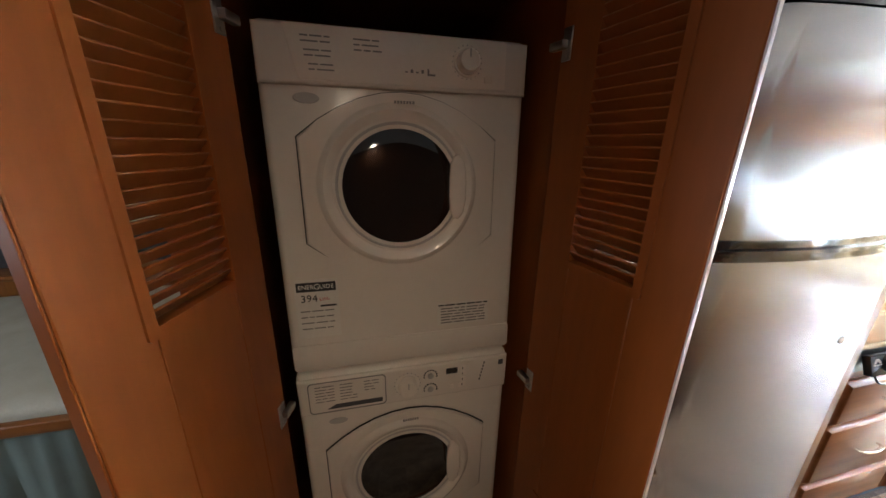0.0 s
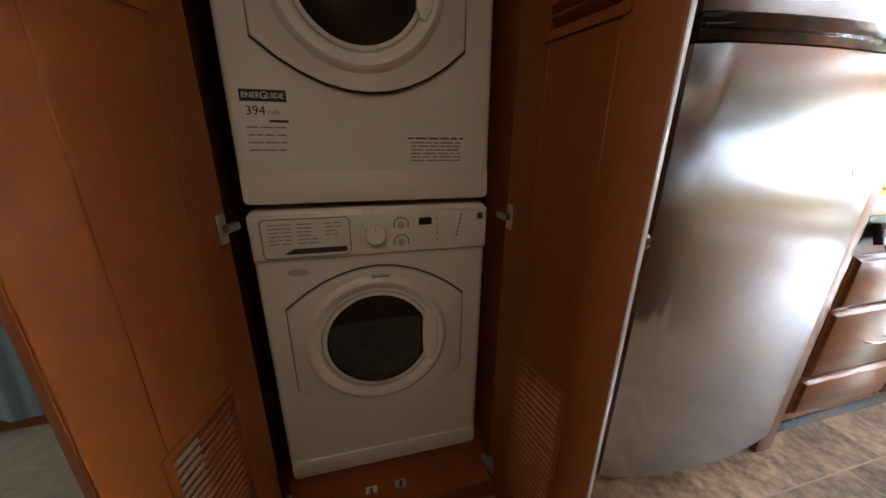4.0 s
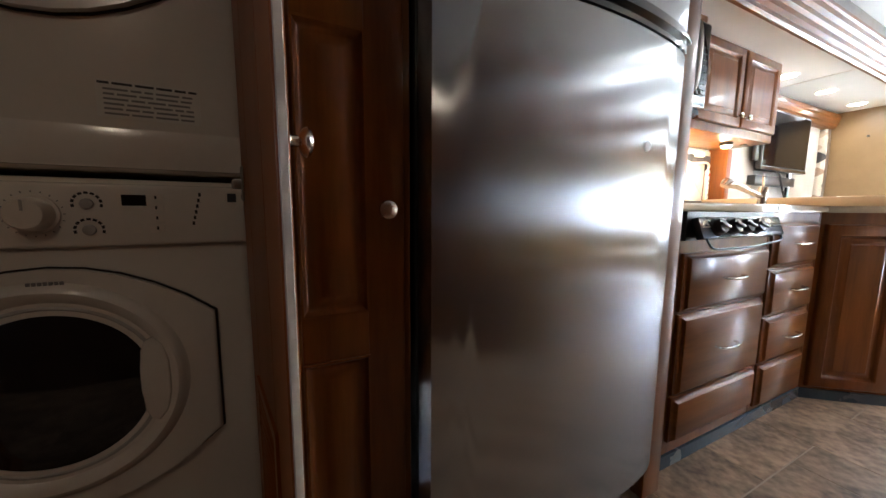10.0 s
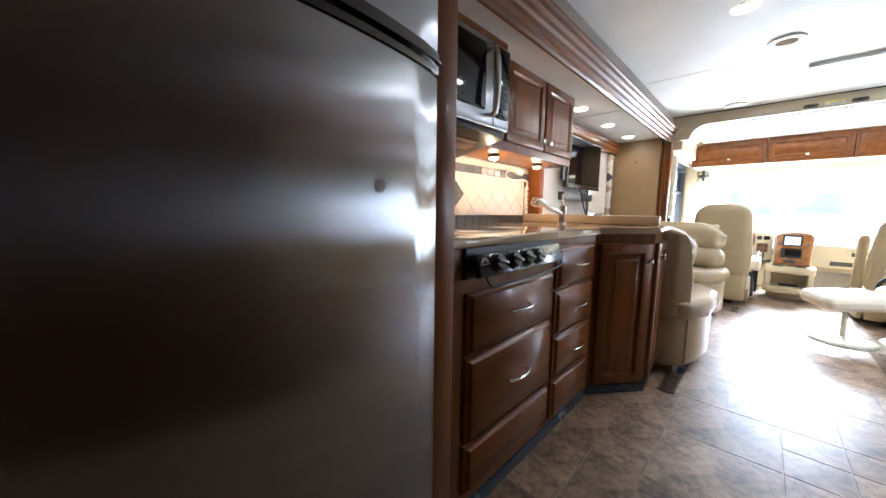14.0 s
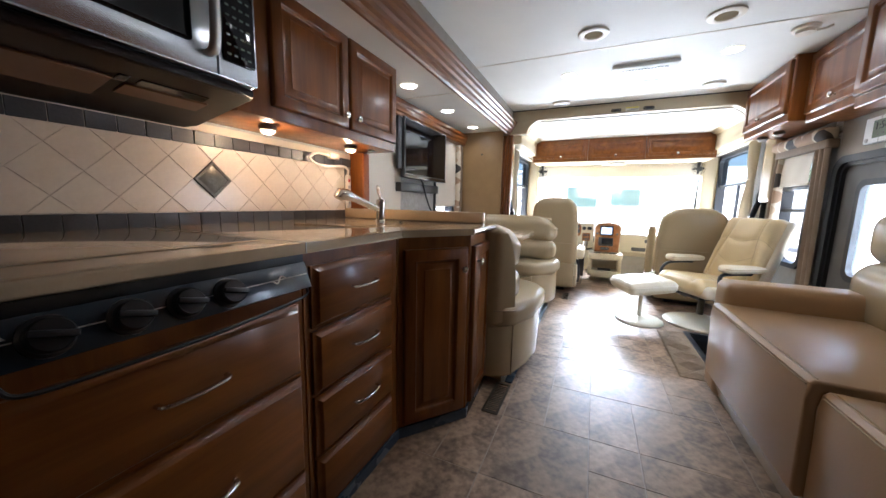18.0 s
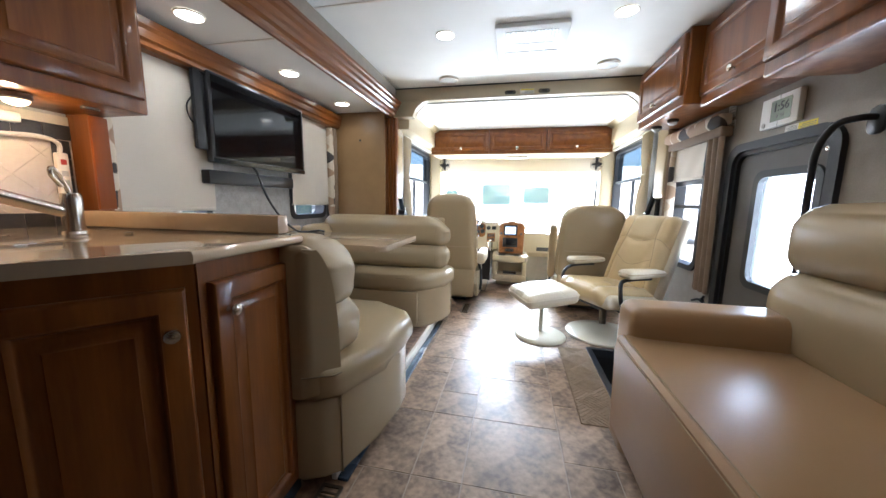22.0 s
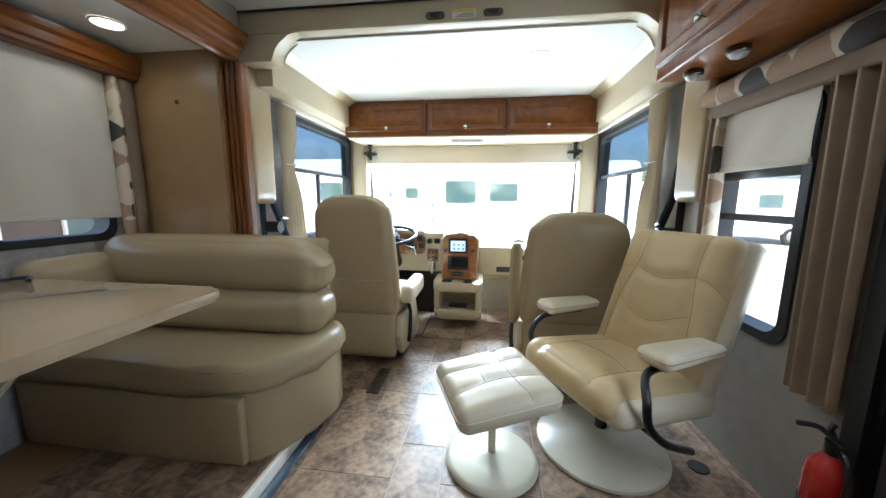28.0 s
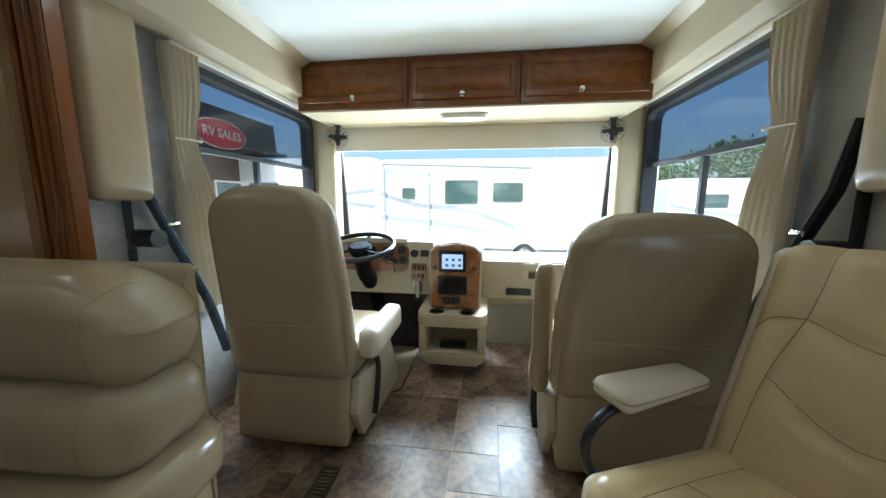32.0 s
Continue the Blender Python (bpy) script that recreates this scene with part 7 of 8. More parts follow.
# solid block whose dark colour stands for the shade under the dash
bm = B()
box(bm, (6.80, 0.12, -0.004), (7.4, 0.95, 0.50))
solid("driver_footwell_shade", bm, DARKCAVE, "dark block that stands for the shade in the driver footwell", "footwell")

# ---- cab seats ----
def cab_seat(y, w, top, arm_up, label):
    t = thing("captain_chair", (5.95, y, 0.0), label, "seat", "cab seats")
    back = Matrix.Translation((5.78, y, 0.36)) @ Matrix.Rotation(radians(-9), 4, "Y")
    h = (top - 0.36) / math.cos(radians(9))
    bm = B()

    def taper(p):
        v = (p.z + 0.03) / h
        q = abs(p.y) / w
        return Vector((p.x, p.y * (1.06 - 0.20 * max(0, v - 0.35) ** 1.3) * (1 - 0.17 * max(0, (v - 0.86) / 0.14) ** 2.2), p.z - 0.02 * q * q * max(0, v - 0.6)))

    cushion(bm, (-0.075, -w, -0.03), (0.055, w, h), 0.062, (0.022, 0.004, 0.006), 16, back, taper)
    bk = part("backrest", bm, LEATHER, t, "tall padded beige backrest")
    bm = B()
    pts = [back @ Vector((-0.0745 - 0.0215 * (1 - abs(q) ** 2.2) * 0.93, q * w * 1.04, 0.25)) for q in (-0.78, -0.6, -0.4, -0.2, 0, 0.2, 0.4, 0.6, 0.78)]
    tube(bm, pts, 0.0035, 6)
    part("seam", bm, PIPING, bk, "horizontal back seam")
    for s in (-1, 1):
        bm = B()
        tube(bm, [back @ Vector((-0.060 + 0.004 * (k == 2), s * w * (1.0 - 0.11 * max(0, k - 1) ** 1.2 / 2), 0.02 + (h - 0.09) * k / 4)) for k in range(5)], 0.003, 6)
        part("seam", bm, PIPING, bk, "side seam")
    bm = B()
    cushion(bm, (5.68, y - w * 0.98, 0.06), (5.735, y + w * 0.98, 0.40), 0.02, (0.008, 0, 0), 8, Matrix.Translation((5.7, y, 0)) @ Matrix.Rotation(radians(6), 4, "Y") @ Matrix.Translation((-5.7, -y, 0)))
    part("back_skirt", bm, LEATHER, t, "hanging beige back skirt")
    bm = B()
    cushion(bm, (5.74, y - w, 0.30), (6.28, y + w, 0.46), 0.06, (0.0, 0.004, 0.012), 10)
    part("seat", bm, LEATHER, t, "padded beige seat cushion")
    bm = B()
    prism(bm, ((5.74, 0.08), (6.24, 0.02), (6.22, 0.30), (5.76, 0.30)), "y", y - w * 0.96, y + w * 0.96, 0.015, 2)
    part("seat_skirt", bm, CREAM, t, "cream plastic seat base cover")
    for e in (-1, 1):
        bm = B()
        y0, y1 = sorted((y + e * w * 0.97, y + e * (w + 0.028)))
        prism(bm, ((5.72, 0.20), (5.80, 0.05), (6.28, 0.004), (6.34, 0.03), (6.33, 0.09), (6.20, 0.335), (6.12, 0.36), (5.95, 0.30), (5.76, 0.33)), "y", y0, y1, 0.008, 3)
        part("side_cover", bm, CREAM, t, "moulded cream side cover")
    bm = B()
    box(bm, (5.80, y - 0.15, 0.0), (6.15, y + 0.15, 0.10), 0.01, 2)
    part("pedestal", bm, BLACK, t, "black seat pedestal")
    s = -1 if y > 0 else 1   # the aisle side
    bm = B()
    if arm_up:
        cushion(bm, (5.80, y + s * (w + 0.045) - 0.035, 0.30), (5.875, y + s * (w + 0.045) + 0.035, 0.835), 0.03, (0, 0.004, 0), 8, Matrix.Translation((5.84, 0, 0.3)) @ Matrix.Rotation(radians(-4), 4, "Y") @ Matrix.Translation((-5.84, 0, -0.3)))
        part("armrest", bm, LEATHER, t, "folded-up padded armrest")
    else:
        cushion(bm, (5.79, y + s * (w + 0.05) - 0.045, 0.40), (6.21, y + s * (w + 0.05) + 0.045, 0.525), 0.03, (0, 0.004, 0.004), 8)
        part("armrest", bm, LEATHER_W, t, "lowered padded armrest")
    bm = B()
    tube(bm, smooth_line(((5.97, y + s * (w + 0.02), 0.36), (5.96, y + s * (w + 0.04), 0.28), (5.90, y + s * (w + 0.05), 0.18), (5.88, y + s * (w + 0.045), 0.10)), 5), 0.014, 8, flat=0.6)
    part("lever", bm, BLACK, t, "black recline lever")
    bm = B()
    box(bm, (5.955, y + s * w - 0.01, 0.345), (5.985, y + s * (w + 0.035) + 0.01, 0.375), 0.004, 1)
    part("lever_mount", bm, BLACK, t)
    return t


cab_seat(0.455, 0.25, 1.115, False, "beige vinyl driver's seat with a lowered armrest")
cab_seat(-0.885, 0.285, 1.025, True, "beige vinyl passenger seat with a raised armrest")

t = thing("floor_mat", (6.42, 0.22, 0.0), "beige carpeted driver floor mat with a dark bound edge", "mat")
bm = B()
prism(bm, rrect(6.20, 0.13, 6.78, 0.62, 0.05, 5), "z", 0.002, 0.010, 0.003, 2)
part("carpet", bm, CARPET, t)
bm = B()
pts = [Vector((u, v, 0.008)) for u, v in rrect(6.20, 0.13, 6.78, 0.62, 0.05, 5)]
tube(bm, pts + pts[:1], 0.005, 6)
part("binding", bm, RUBBER, t, "dark bound edge")

# ---- entry side ----
def flip_cabinet(x0, x1, yf, z0, lab, knobs, two=False, lamp=()):
    t = thing("wall_cabinet", ((x0 + x1) / 2, (yf + YR) / 2, z0), lab, "cabinet", "entry-side overhead cabinets")
    bm = B()
    box(bm, (x0, YR, z0), (x1, yf, ZC - 0.002), 0.012, 3)
    part("body", bm, WOOD, t)
    spans = [(x0 + 0.02, x1 - 0.02)] if not two else [(x0 + 0.02, (x0 + x1) / 2 - 0.006), ((x0 + x1) / 2 + 0.006, x1 - 0.02)]
    for (a, b), k in zip(spans, knobs):
        bm = B()
        raised(bm, b - a, ZC - 0.03 - z0 - 0.055, DOOR_RINGS, Matrix.Translation((b, yf, z0 + 0.055)) @ Matrix.Rotation(math.pi, 4, "Z"))
        d = part("door", bm, WOOD, t, "raised-panel cherry door")
        knob(d, (k, yf + 0.021, z0 + 0.10), (0, 1, 0), r=0.017)
    return t


flip_cabinet(4.70, 5.44, -1.115, 1.632, "cherry overhead cabinet beside the cab header", (5.07,))
flip_cabinet(4.02, 4.695, -1.20, 1.61, "shallow cherry overhead cabinet above the entry door", (4.36,))
flip_cabinet(2.80, 4.015, -1.10, 1.54, "cherry overhead cabinet above the sofa with two doors", (3.37, 3.45), True)
flip_cabinet(1.57, 2.795, -1.10, 1.54, "cherry overhead cabinet above the sofa with two doors", (2.14, 2.22), True)
puck(5.08, -1.22, 1.632, False)
puck(3.62, -1.24, 1.54, False)
puck(5.30, -1.20, 1.632, False)

# mid window with its shade, valance and curtains
side_window("window_5", "y", YR - 0.06, YR, 4.97, 0.60, 5.40, 1.45, "black-framed sliding window with an insect screen", bar=1.03)
bm = B()
box(bm, (4.98, YR - 0.02, 1.185), (5.40, YR + 0.012, 1.225), 0.004, 2)
solid("shade_bar", bm, BLACK, "black lower bar of the night shade", "shade bar")
t = shade("roller_shade", 4.93, 5.34, 1.225, 1.48, YR + 0.035, 1, "ivory roller shade half drawn over the side window")
t = thing("window_valance", (5.26, YR + 0.05, 1.51), "padded taupe and patterned box valance above the window", "valance")
bm = B()
box(bm, (4.72, YR + 0.001, 1.452), (5.51, YR + 0.07, 1.512), 0.012, 3)
part("lower_band", bm, CLOTH, t, "taupe cloth band")
bm = B()
cushion(bm, (4.73, YR + 0.001, 1.508), (5.50, YR + 0.085, 1.595), 0.03, (0, 0.008, 0.006), 8)
part("swag", bm, SPOT, t, "patterned rolled cloth")
bm = B()
folds(bm, 4.725, 4.895, 0.48, 1.50, YR + 0.02, 0.05, 3)
solid("side_curtain", bm, CLOTH, "taupe hanging curtain panel beside the window", "curtain", sharp=70)
bm = B()
cushion(bm, (5.335, YR + 0.014, 0.75), (5.368, YR + 0.07, 1.47), 0.02, (0, 0.004, 0), 6)
solid("side_curtain", bm, SPOT, "patterned narrow curtain panel beside the window", "curtain")
bm = B()
cushion(bm, (5.370, YR + 0.014, 0.75), (5.402, YR + 0.075, 1.47), 0.02, (0, 0.004, 0), 6)
solid("side_curtain", bm, CLOTH, "taupe narrow curtain panel beside the window", "curtain")

# entry door
t = thing("door_1", (4.36, YR - 0.03, -0.45), "grey entry door with a frosted window and black frame", "door", kind="structure")
bm = B()
ring(bm, rrect(4.0, -0.50, 4.715, 1.385, 0.10, 8), rrect(4.05, -0.47, 4.665, 1.34, 0.075, 8), "y", YR - 0.05, YR + 0.022)
part("door_frame", bm, RUBBER, t, "black rounded door frame")
bm = B()
ring(bm, rrect(4.045, -0.46, 4.67, 1.345, 0.07, 8), rrect(4.07, -0.44, 4.645, 1.32, 0.06, 8), "y", YR - 0.048, YR + 0.005)
part("door_seal", bm, BLACK, t, "black rubber door seal")
GREYDOOR = mat("grey_door_skin", (0.095, 0.085, 0.072), (0.078, 0.07, 0.06), 0.6, scale=10, fine=260, bump=0.06)
bm = B()
ring(bm, rrect(4.06, -0.45, 4.655, 1.33, 0.06, 8), rrect(4.105, 0.62, 4.485, 1.205, 0.05, 8), "y", YR - 0.045, YR - 0.015)
leaf = part("door_leaf", bm, GREYDOOR, t, "grey textured door skin")
bm = B()
ring(bm, rrect(4.085, 0.60, 4.505, 1.225, 0.065, 8), rrect(4.122, 0.637, 4.468, 1.188, 0.045, 8), "y", YR - 0.046, YR - 0.002)
part("window_surround", bm, RUBBER, leaf, "dark window surround")
FROST = bpy.data.materials.new("frosted_glass")
FROST.use_nodes = True
fp = FROST.node_tree.nodes["Principled BSDF"]
fp.inputs["Base Color"].default_value, fp.inputs["Roughness"].default_value, fp.inputs["Transmission Weight"].default_value, fp.inputs["IOR"].default_value = (0.95, 0.97, 1, 1), 0.45, 1.0, 1.1
bm = B()
prism(bm, rrect(4.11, 0.625, 4.48, 1.20, 0.05, 6), "y", YR - 0.035, YR - 0.031)
g = part("door_pane", bm, FROST, leaf, "frosted glass pane")
g.visible_shadow = False
bm = B()
box(bm, (4.09, YR - 0.012, 0.26), (4.63, YR + 0.004, 0.285), 0.004, 1)
box(bm, (4.48, YR - 0.012, 0.05), (4.64, YR + 0.002, 0.235), 0.006, 2)
part("door_pocket", bm, GREYP, leaf, "clear plastic door pocket")
for z in (1.28, 0.15):
    bm = B()
    lathe(bm, ((0.010, 0), (0.009, 0.004), (0, 0.005)), 14, Matrix.Translation((4.08, YR + 0.003, z)) @ Matrix.Rotation(radians(-90), 4, "X"))
    part("bolt", bm, CHROME, t, "bright frame bolt")
t = thing("grab_rail", (4.0, YR + 0.08, 0.3), "black bent grab rail beside the entry door", "grab rail")
bm = B()
tube(bm, smooth_line(((3.90, YR + 0.002, 1.36), (3.91, YR + 0.05, 1.36), (3.955, YR + 0.085, 1.345), (4.01, YR + 0.09, 1.27), (4.02, YR + 0.09, 1.15), (4.015, YR + 0.09, 0.90), (4.005, YR + 0.09, 0.45), (3.99, YR + 0.05, 0.30), (3.985, YR + 0.002, 0.28)), 7), 0.0125, 12)
part("rail", bm, BLACK, t)
bm = B()
prism(bm, rrect(3.87, 1.30, 3.93, 1.40, 0.025, 5), "y", YR, YR + 0.012, 0.003, 2)
part("flange", bm, BLACK, t)
t = thing("thermostat", (4.36, YR, 1.42), "white wall thermostat reading 1:56", "thermostat")
bm = B()
prism(bm, rrect(4.235, 1.425, 4.47, 1.572, 0.008, 3), "y", YR, YR + 0.026, 0.005, 2)
part("case", bm, ACWHITE, t)
bm = B()
prism(bm, rrect(4.275, 1.452, 4.40, 1.55, 0.004, 2), "y", YR + 0.024, YR + 0.0275)
part("display", bm, LCD, t, "grey-green display")
TXR = Matrix.Rotation(radians(180), 4, "Z") @ FACE_BACK
text("digits", "1:56", 0.058, Matrix.Translation((4.336, YR + 0.0282, 1.515)) @ TXR, INK, t)
text("small_digits", "6  21", 0.026, Matrix.Translation((4.336, YR + 0.0282, 1.472)) @ TXR, INKG, t)
bm = B()
lathe(bm, ((0.012, 0), (0.011, 0.003), (0, 0.0035)), 20, Matrix.Translation((4.44, YR + 0.026, 1.445)) @ Matrix.Rotation(radians(-90), 4, "X"))
part("button", bm, GREYP, t)
bm = B()
box(bm, (4.348, YR + 0.0255, 1.425), (4.351, YR + 0.027, 1.452))
box(bm, (4.348, YR + 0.0255, 1.55), (4.351, YR + 0.027, 1.572))
part("case_line", bm, GREYP, t)
for x0, x1, z0, z1, ma, nm in ((4.155, 4.255, 1.378, 1.418, YELLOW, "yellow"), (4.255, 4.33, 1.385, 1.42, PAPER, "white"), (4.72, 4.80, 1.46, 1.545, PAPER, "white"), (4.73, 4.80, 1.565, 1.64, PAPER, "white")):
    t = thing("wall_sticker", ((x0 + x1) / 2, YR, z0), "%s printed sticker on the wall by the door" % nm, "sticker", "door stickers")
    bm = B()
    box(bm, (x0, YR + 0.0002, z0), (x1, YR + 0.0015, z1))
    part("paper", bm, ma, t)
    bm = B()
    for k in range(4):
        box(bm, (x0 + 0.006, YR + 0.0015, z0 + 0.006 + k * (z1 - z0 - 0.01) / 4), (x1 - 0.008 - 0.012 * (k % 2), YR + 0.002, z0 + 0.009 + k * (z1 - z0 - 0.01) / 4))
    part("print", bm, INKG, t, "lines of small print")

# stairwell
x0, y0, x1, y1 = WELL
bm = B()
box(bm, (x0 - 0.05, y0, -0.62), (x0, y1, -0.05))
box(bm, (x1, y0, -0.62), (x1 + 0.05, y1, -0.05))
box(bm, (x0, y1, -0.62), (x1, y1 + 0.05, -0.05))
box(bm, (x0, y0 - 0.06, -0.66), (x1, y1, -0.62))
solid("stairwell", bm, BLACK, "dark entry stairwell lining", kind="structure")
for k, (a, b, z) in enumerate(((y1 - 0.02, y1 - 0.27, -0.22), (y1 - 0.27, y0 - 0.02, -0.42))):
    bm = B()
    box(bm, (x0 + 0.02, min(a, b), -0.61), (x1 - 0.02, max(a, b), z - 0.012), 0.004)
    st = solid("entry_step", bm, BLACK, "dark entry step with a ribbed carpet tread", "step", "entry steps")
    bm = B()
    box(bm, (x0 + 0.05, min(a, b) + 0.03, z - 0.012), (x1 - 0.05, max(a, b) - 0.02, z), 0.004)
    part("tread", bm, CARPET, st, "ribbed brown carpet tread")
bm = B()
ring(bm, rrect(x0 - 0.02, y0, x1 + 0.035, y1 + 0.035, 0.004, 1), rrect(x0 + 0.01, y0 + 0.001, x1, y1, 0.002, 1), "z", -0.05, 0.006)
solid("trim_well_edge", bm, MIDGREY, "blue-black edging round the stairwell", kind="structure")
# ribbed mat
t = thing("floor_mat", (4.38, -0.63, 0.0), "brown carpet mat with a basket-weave of ribs beside the stairwell", "mat")
bm = B()
box(bm, (3.93, -0.712, 0.0), (4.80, -0.515, 0.006), 0.002, 1)
part("backing", bm, CARPET, t)
bm = B()
cell, lanes = 0.118, 6
q45 = Matrix.Rotation(radians(45), 3, "Z")
mid = Vector((4.365, -0.6135, 0))
for i in range(-5, 6):
    for j in range(-5, 6):
        for k in range(lanes):
            o = (k + 0.5) / lanes
            ends = ((i + 0.06, j + o), (i + 0.94, j + o)) if (i + j) % 2 else ((i + o, j + 0.06), (i + o, j + 0.94))
            a, b = (mid + q45 @ Vector((u * cell, v * cell, 0)) for u, v in ends)
            f0, f1 = 0.0, 1.0
            for ax, lo, hi in ((0, 3.937, 4.793), (1, -0.706, -0.521)):
                d = b[ax] - a[ax]
                g0, g1 = sorted(((lo - a[ax]) / d, (hi - a[ax]) / d))
                f0, f1 = max(f0, g0), min(f1, g1)
            if f1 - f0 > 0.06:
                up = Vector((0, 0, 0.006))
                tube(bm, (a.lerp(b, f0) + up, a.lerp(b, f1) + up), 0.0058, 5, flat=0.7)
part("rib", bm, CARPET, t, "raised ribs")["kind"] = "stuff"

EX, EY, EZ = 4.69, -1.352, 0.078
t = thing("fire_extinguisher", (EX, EY, EZ), "red fire extinguisher in a black wall bracket by the entry", "fire extinguisher")
ex = Matrix.Translation((EX, EY, EZ))
bm = B()
lathe(bm, ((0, 0.0), (0.046, 0.0), (0.05, 0.01), (0.05, 0.24), (0.044, 0.272), (0.025, 0.295), (0.018, 0.31), (0, 0.31)), 32, ex)
part("cylinder", bm, RED, t)
bm = B()
ring(bm, [(EX + 0.054 * math.cos(k * 0.2618), EY + 0.054 * math.sin(k * 0.2618)) for k in range(24)], [(EX + 0.0505 * math.cos(k * 0.2618), EY + 0.0505 * math.sin(k * 0.2618)) for k in range(24)], "z", EZ + 0.125, EZ + 0.15)
part("strap", bm, BLACK, t, "black holding strap")
bm = B()
box(bm, (EX - 0.03, -1.409, EZ + 0.02), (EX + 0.03, -1.402, EZ + 0.28), 0.002, 1)
box(bm, (EX - 0.03, -1.409, EZ - 0.006), (EX + 0.03, -1.33, EZ - 0.001), 0.001, 1)
part("bracket", bm, BLACK, t, "black wall bracket")
bm = B()
tube(bm, [ex @ Vector(p) for p in ((0, 0, 0.305), (0, 0, 0.345))], 0.019, 14)
part("valve", bm, BLACK, t, "black valve")
bm = B()
tube(bm, [ex @ p for p in smooth_line(((-0.03, 0.005, 0.345), (0.02, 0.02, 0.372), (0.07, 0.035, 0.352)), 4)], 0.008, 8)
tube(bm, [ex @ Vector(p) for p in ((0, 0, 0.35), (0, 0.015, 0.385), (0.0, 0.005, 0.40))], 0.008, 8)
part("lever", bm, BLACK, t, "black squeeze lever")
bm = B()
tube(bm, [ex @ p for p in smooth_line(((-0.01, 0.0, 0.335), (-0.045, 0.01, 0.325), (-0.064, 0.012, 0.27), (-0.062, 0.012, 0.12)), 5)], 0.010, 8)
part("hose", bm, BLACK, t, "black discharge hose")
bm = B()
lathe(bm, ((0, 0.003), (0.036, 0.003), (0.038, 0.001), (0.038, -0.004)), 28, Matrix.Translation((5.06, -1.26, 0.0025)))
solid("floor_port", bm, BLACK, "black round table-leg socket in the floor", "floor socket")


def register(x0, y0, x1, y1):
    t = thing("floor_vent", ((x0 + x1) / 2, (y0 + y1) / 2, 0.0), "brown slotted metal floor vent", "floor vent", "floor vents")
    bm = B()
    ring(bm, rrect(x0, y0, x1, y1, 0.004, 1), rrect(x0 + 0.012, y0 + 0.012, x1 - 0.012, y1 - 0.012, 0.003, 1), "z", -0.006, 0.005)
    part("frame", bm, BRONZE, t)
    bm = B()
    box(bm, (x0 + 0.01, y0 + 0.01, -0.008), (x1 - 0.01, y1 - 0.01, -0.004))
    part("duct", bm, BLACK, t, "dark duct")
    n = int((x1 - x0 - 0.03) / 0.016)
    for k in range(n):
        bm = B()
        x = x0 + 0.018 + k * 0.016
        box(bm, (x, y0 + 0.012, -0.004), (x + 0.008, y1 - 0.012, 0.003), 0.001, 1)
        part("slat", bm, BRONZE, t)


register(3.065, 0.405, 3.36, 0.488)
register(5.385, 0.225, 5.66, 0.30)

# ---- ceiling fittings ----
def downlight(x, y, z, power, name="ceiling_light", lens=None, tone=(1.0, 0.92, 0.82)):
    t = thing(name, (x, y, z), "round recessed ceiling downlight, lit", "lamp", "recessed lights")
    bm = B()
    lathe(bm, ((0.062, z - 0.001), (0.061, z - 0.005), (0.056, z - 0.007), (0.052, z - 0.004)), 32, Matrix.Translation((x, y, 0)))
    part("rim", bm, WHITE2, t)
    bm = B()
    lathe(bm, ((0.054, z - 0.0045), (0.03, z - 0.006), (0, z - 0.0065)), 32, Matrix.Translation((x, y, 0)))
    part("lens", bm, lens or LAMP, t)
    la = new("downlight_glow", bpy.data.lights.new("downlight_glow", "SPOT"))
    la.data.energy, la.data.color, la.data.spot_size, la.data.spot_blend, la.data.shadow_soft_size = power, tone, radians(165), 0.6, 0.05
    la.matrix_basis = look(K * Vector((x, y, z - 0.015)), K * Vector((x, y, 0)))
    return t


for x, y in ((3.32, 0.306), (3.32, -0.705), (4.57, 0.31), (4.48, -0.705)):
    downlight(x, y, ZC, 2.2)
# unseen hall lamp added to brighten the laundry; its place is assumed
downlight(-0.14, -0.46, ZC, 0.62, tone=(1.0, 0.72, 0.44), lens=glow("hall_fill_lens", (1.0, 0.80, 0.55), 0.8))
for x in (3.72, 4.40, 5.08):
    downlight(x, 1.30, 1.845, 1.2 if x < 5 else 0.7)
for y in (0.263, -0.643):
    downlight(5.86, y, 1.945, 1.2)
for x, y in ((3.92, 0.13), (3.96, -0.523)):
    t = thing("ceiling_vent", (x, y, ZC), "round adjustable ceiling air vent", "air vent", "ceiling vents")
    bm = B()
    lathe(bm, ((0.088, ZC - 0.001), (0.085, ZC - 0.010), (0.062, ZC - 0.016), (0.052, ZC - 0.012), (0.050, ZC - 0.002)), 40, Matrix.Translation((x, y, 0)))
    part("rim", bm, WHITE2, t)
    bm = B()
    lathe(bm, ((0.052, ZC - 0.0025), (0, ZC - 0.0025)), 32, Matrix.Translation((x, y, 0)))
    part("duct", bm, BLACK, t, "dark duct")
    for k in range(5):
        bm = B()
        v = -0.034 + k * 0.017
        hw = math.sqrt(0.05 ** 2 - v * v)
        box(bm, (-0.006, -hw, -0.001), (0.006, hw, 0.001), 0, 1, Matrix.Translation((x + v, y, ZC - 0.009)) @ Matrix.Rotation(radians(35), 4, "Y"))
        part("slat", bm, CREAM, t)
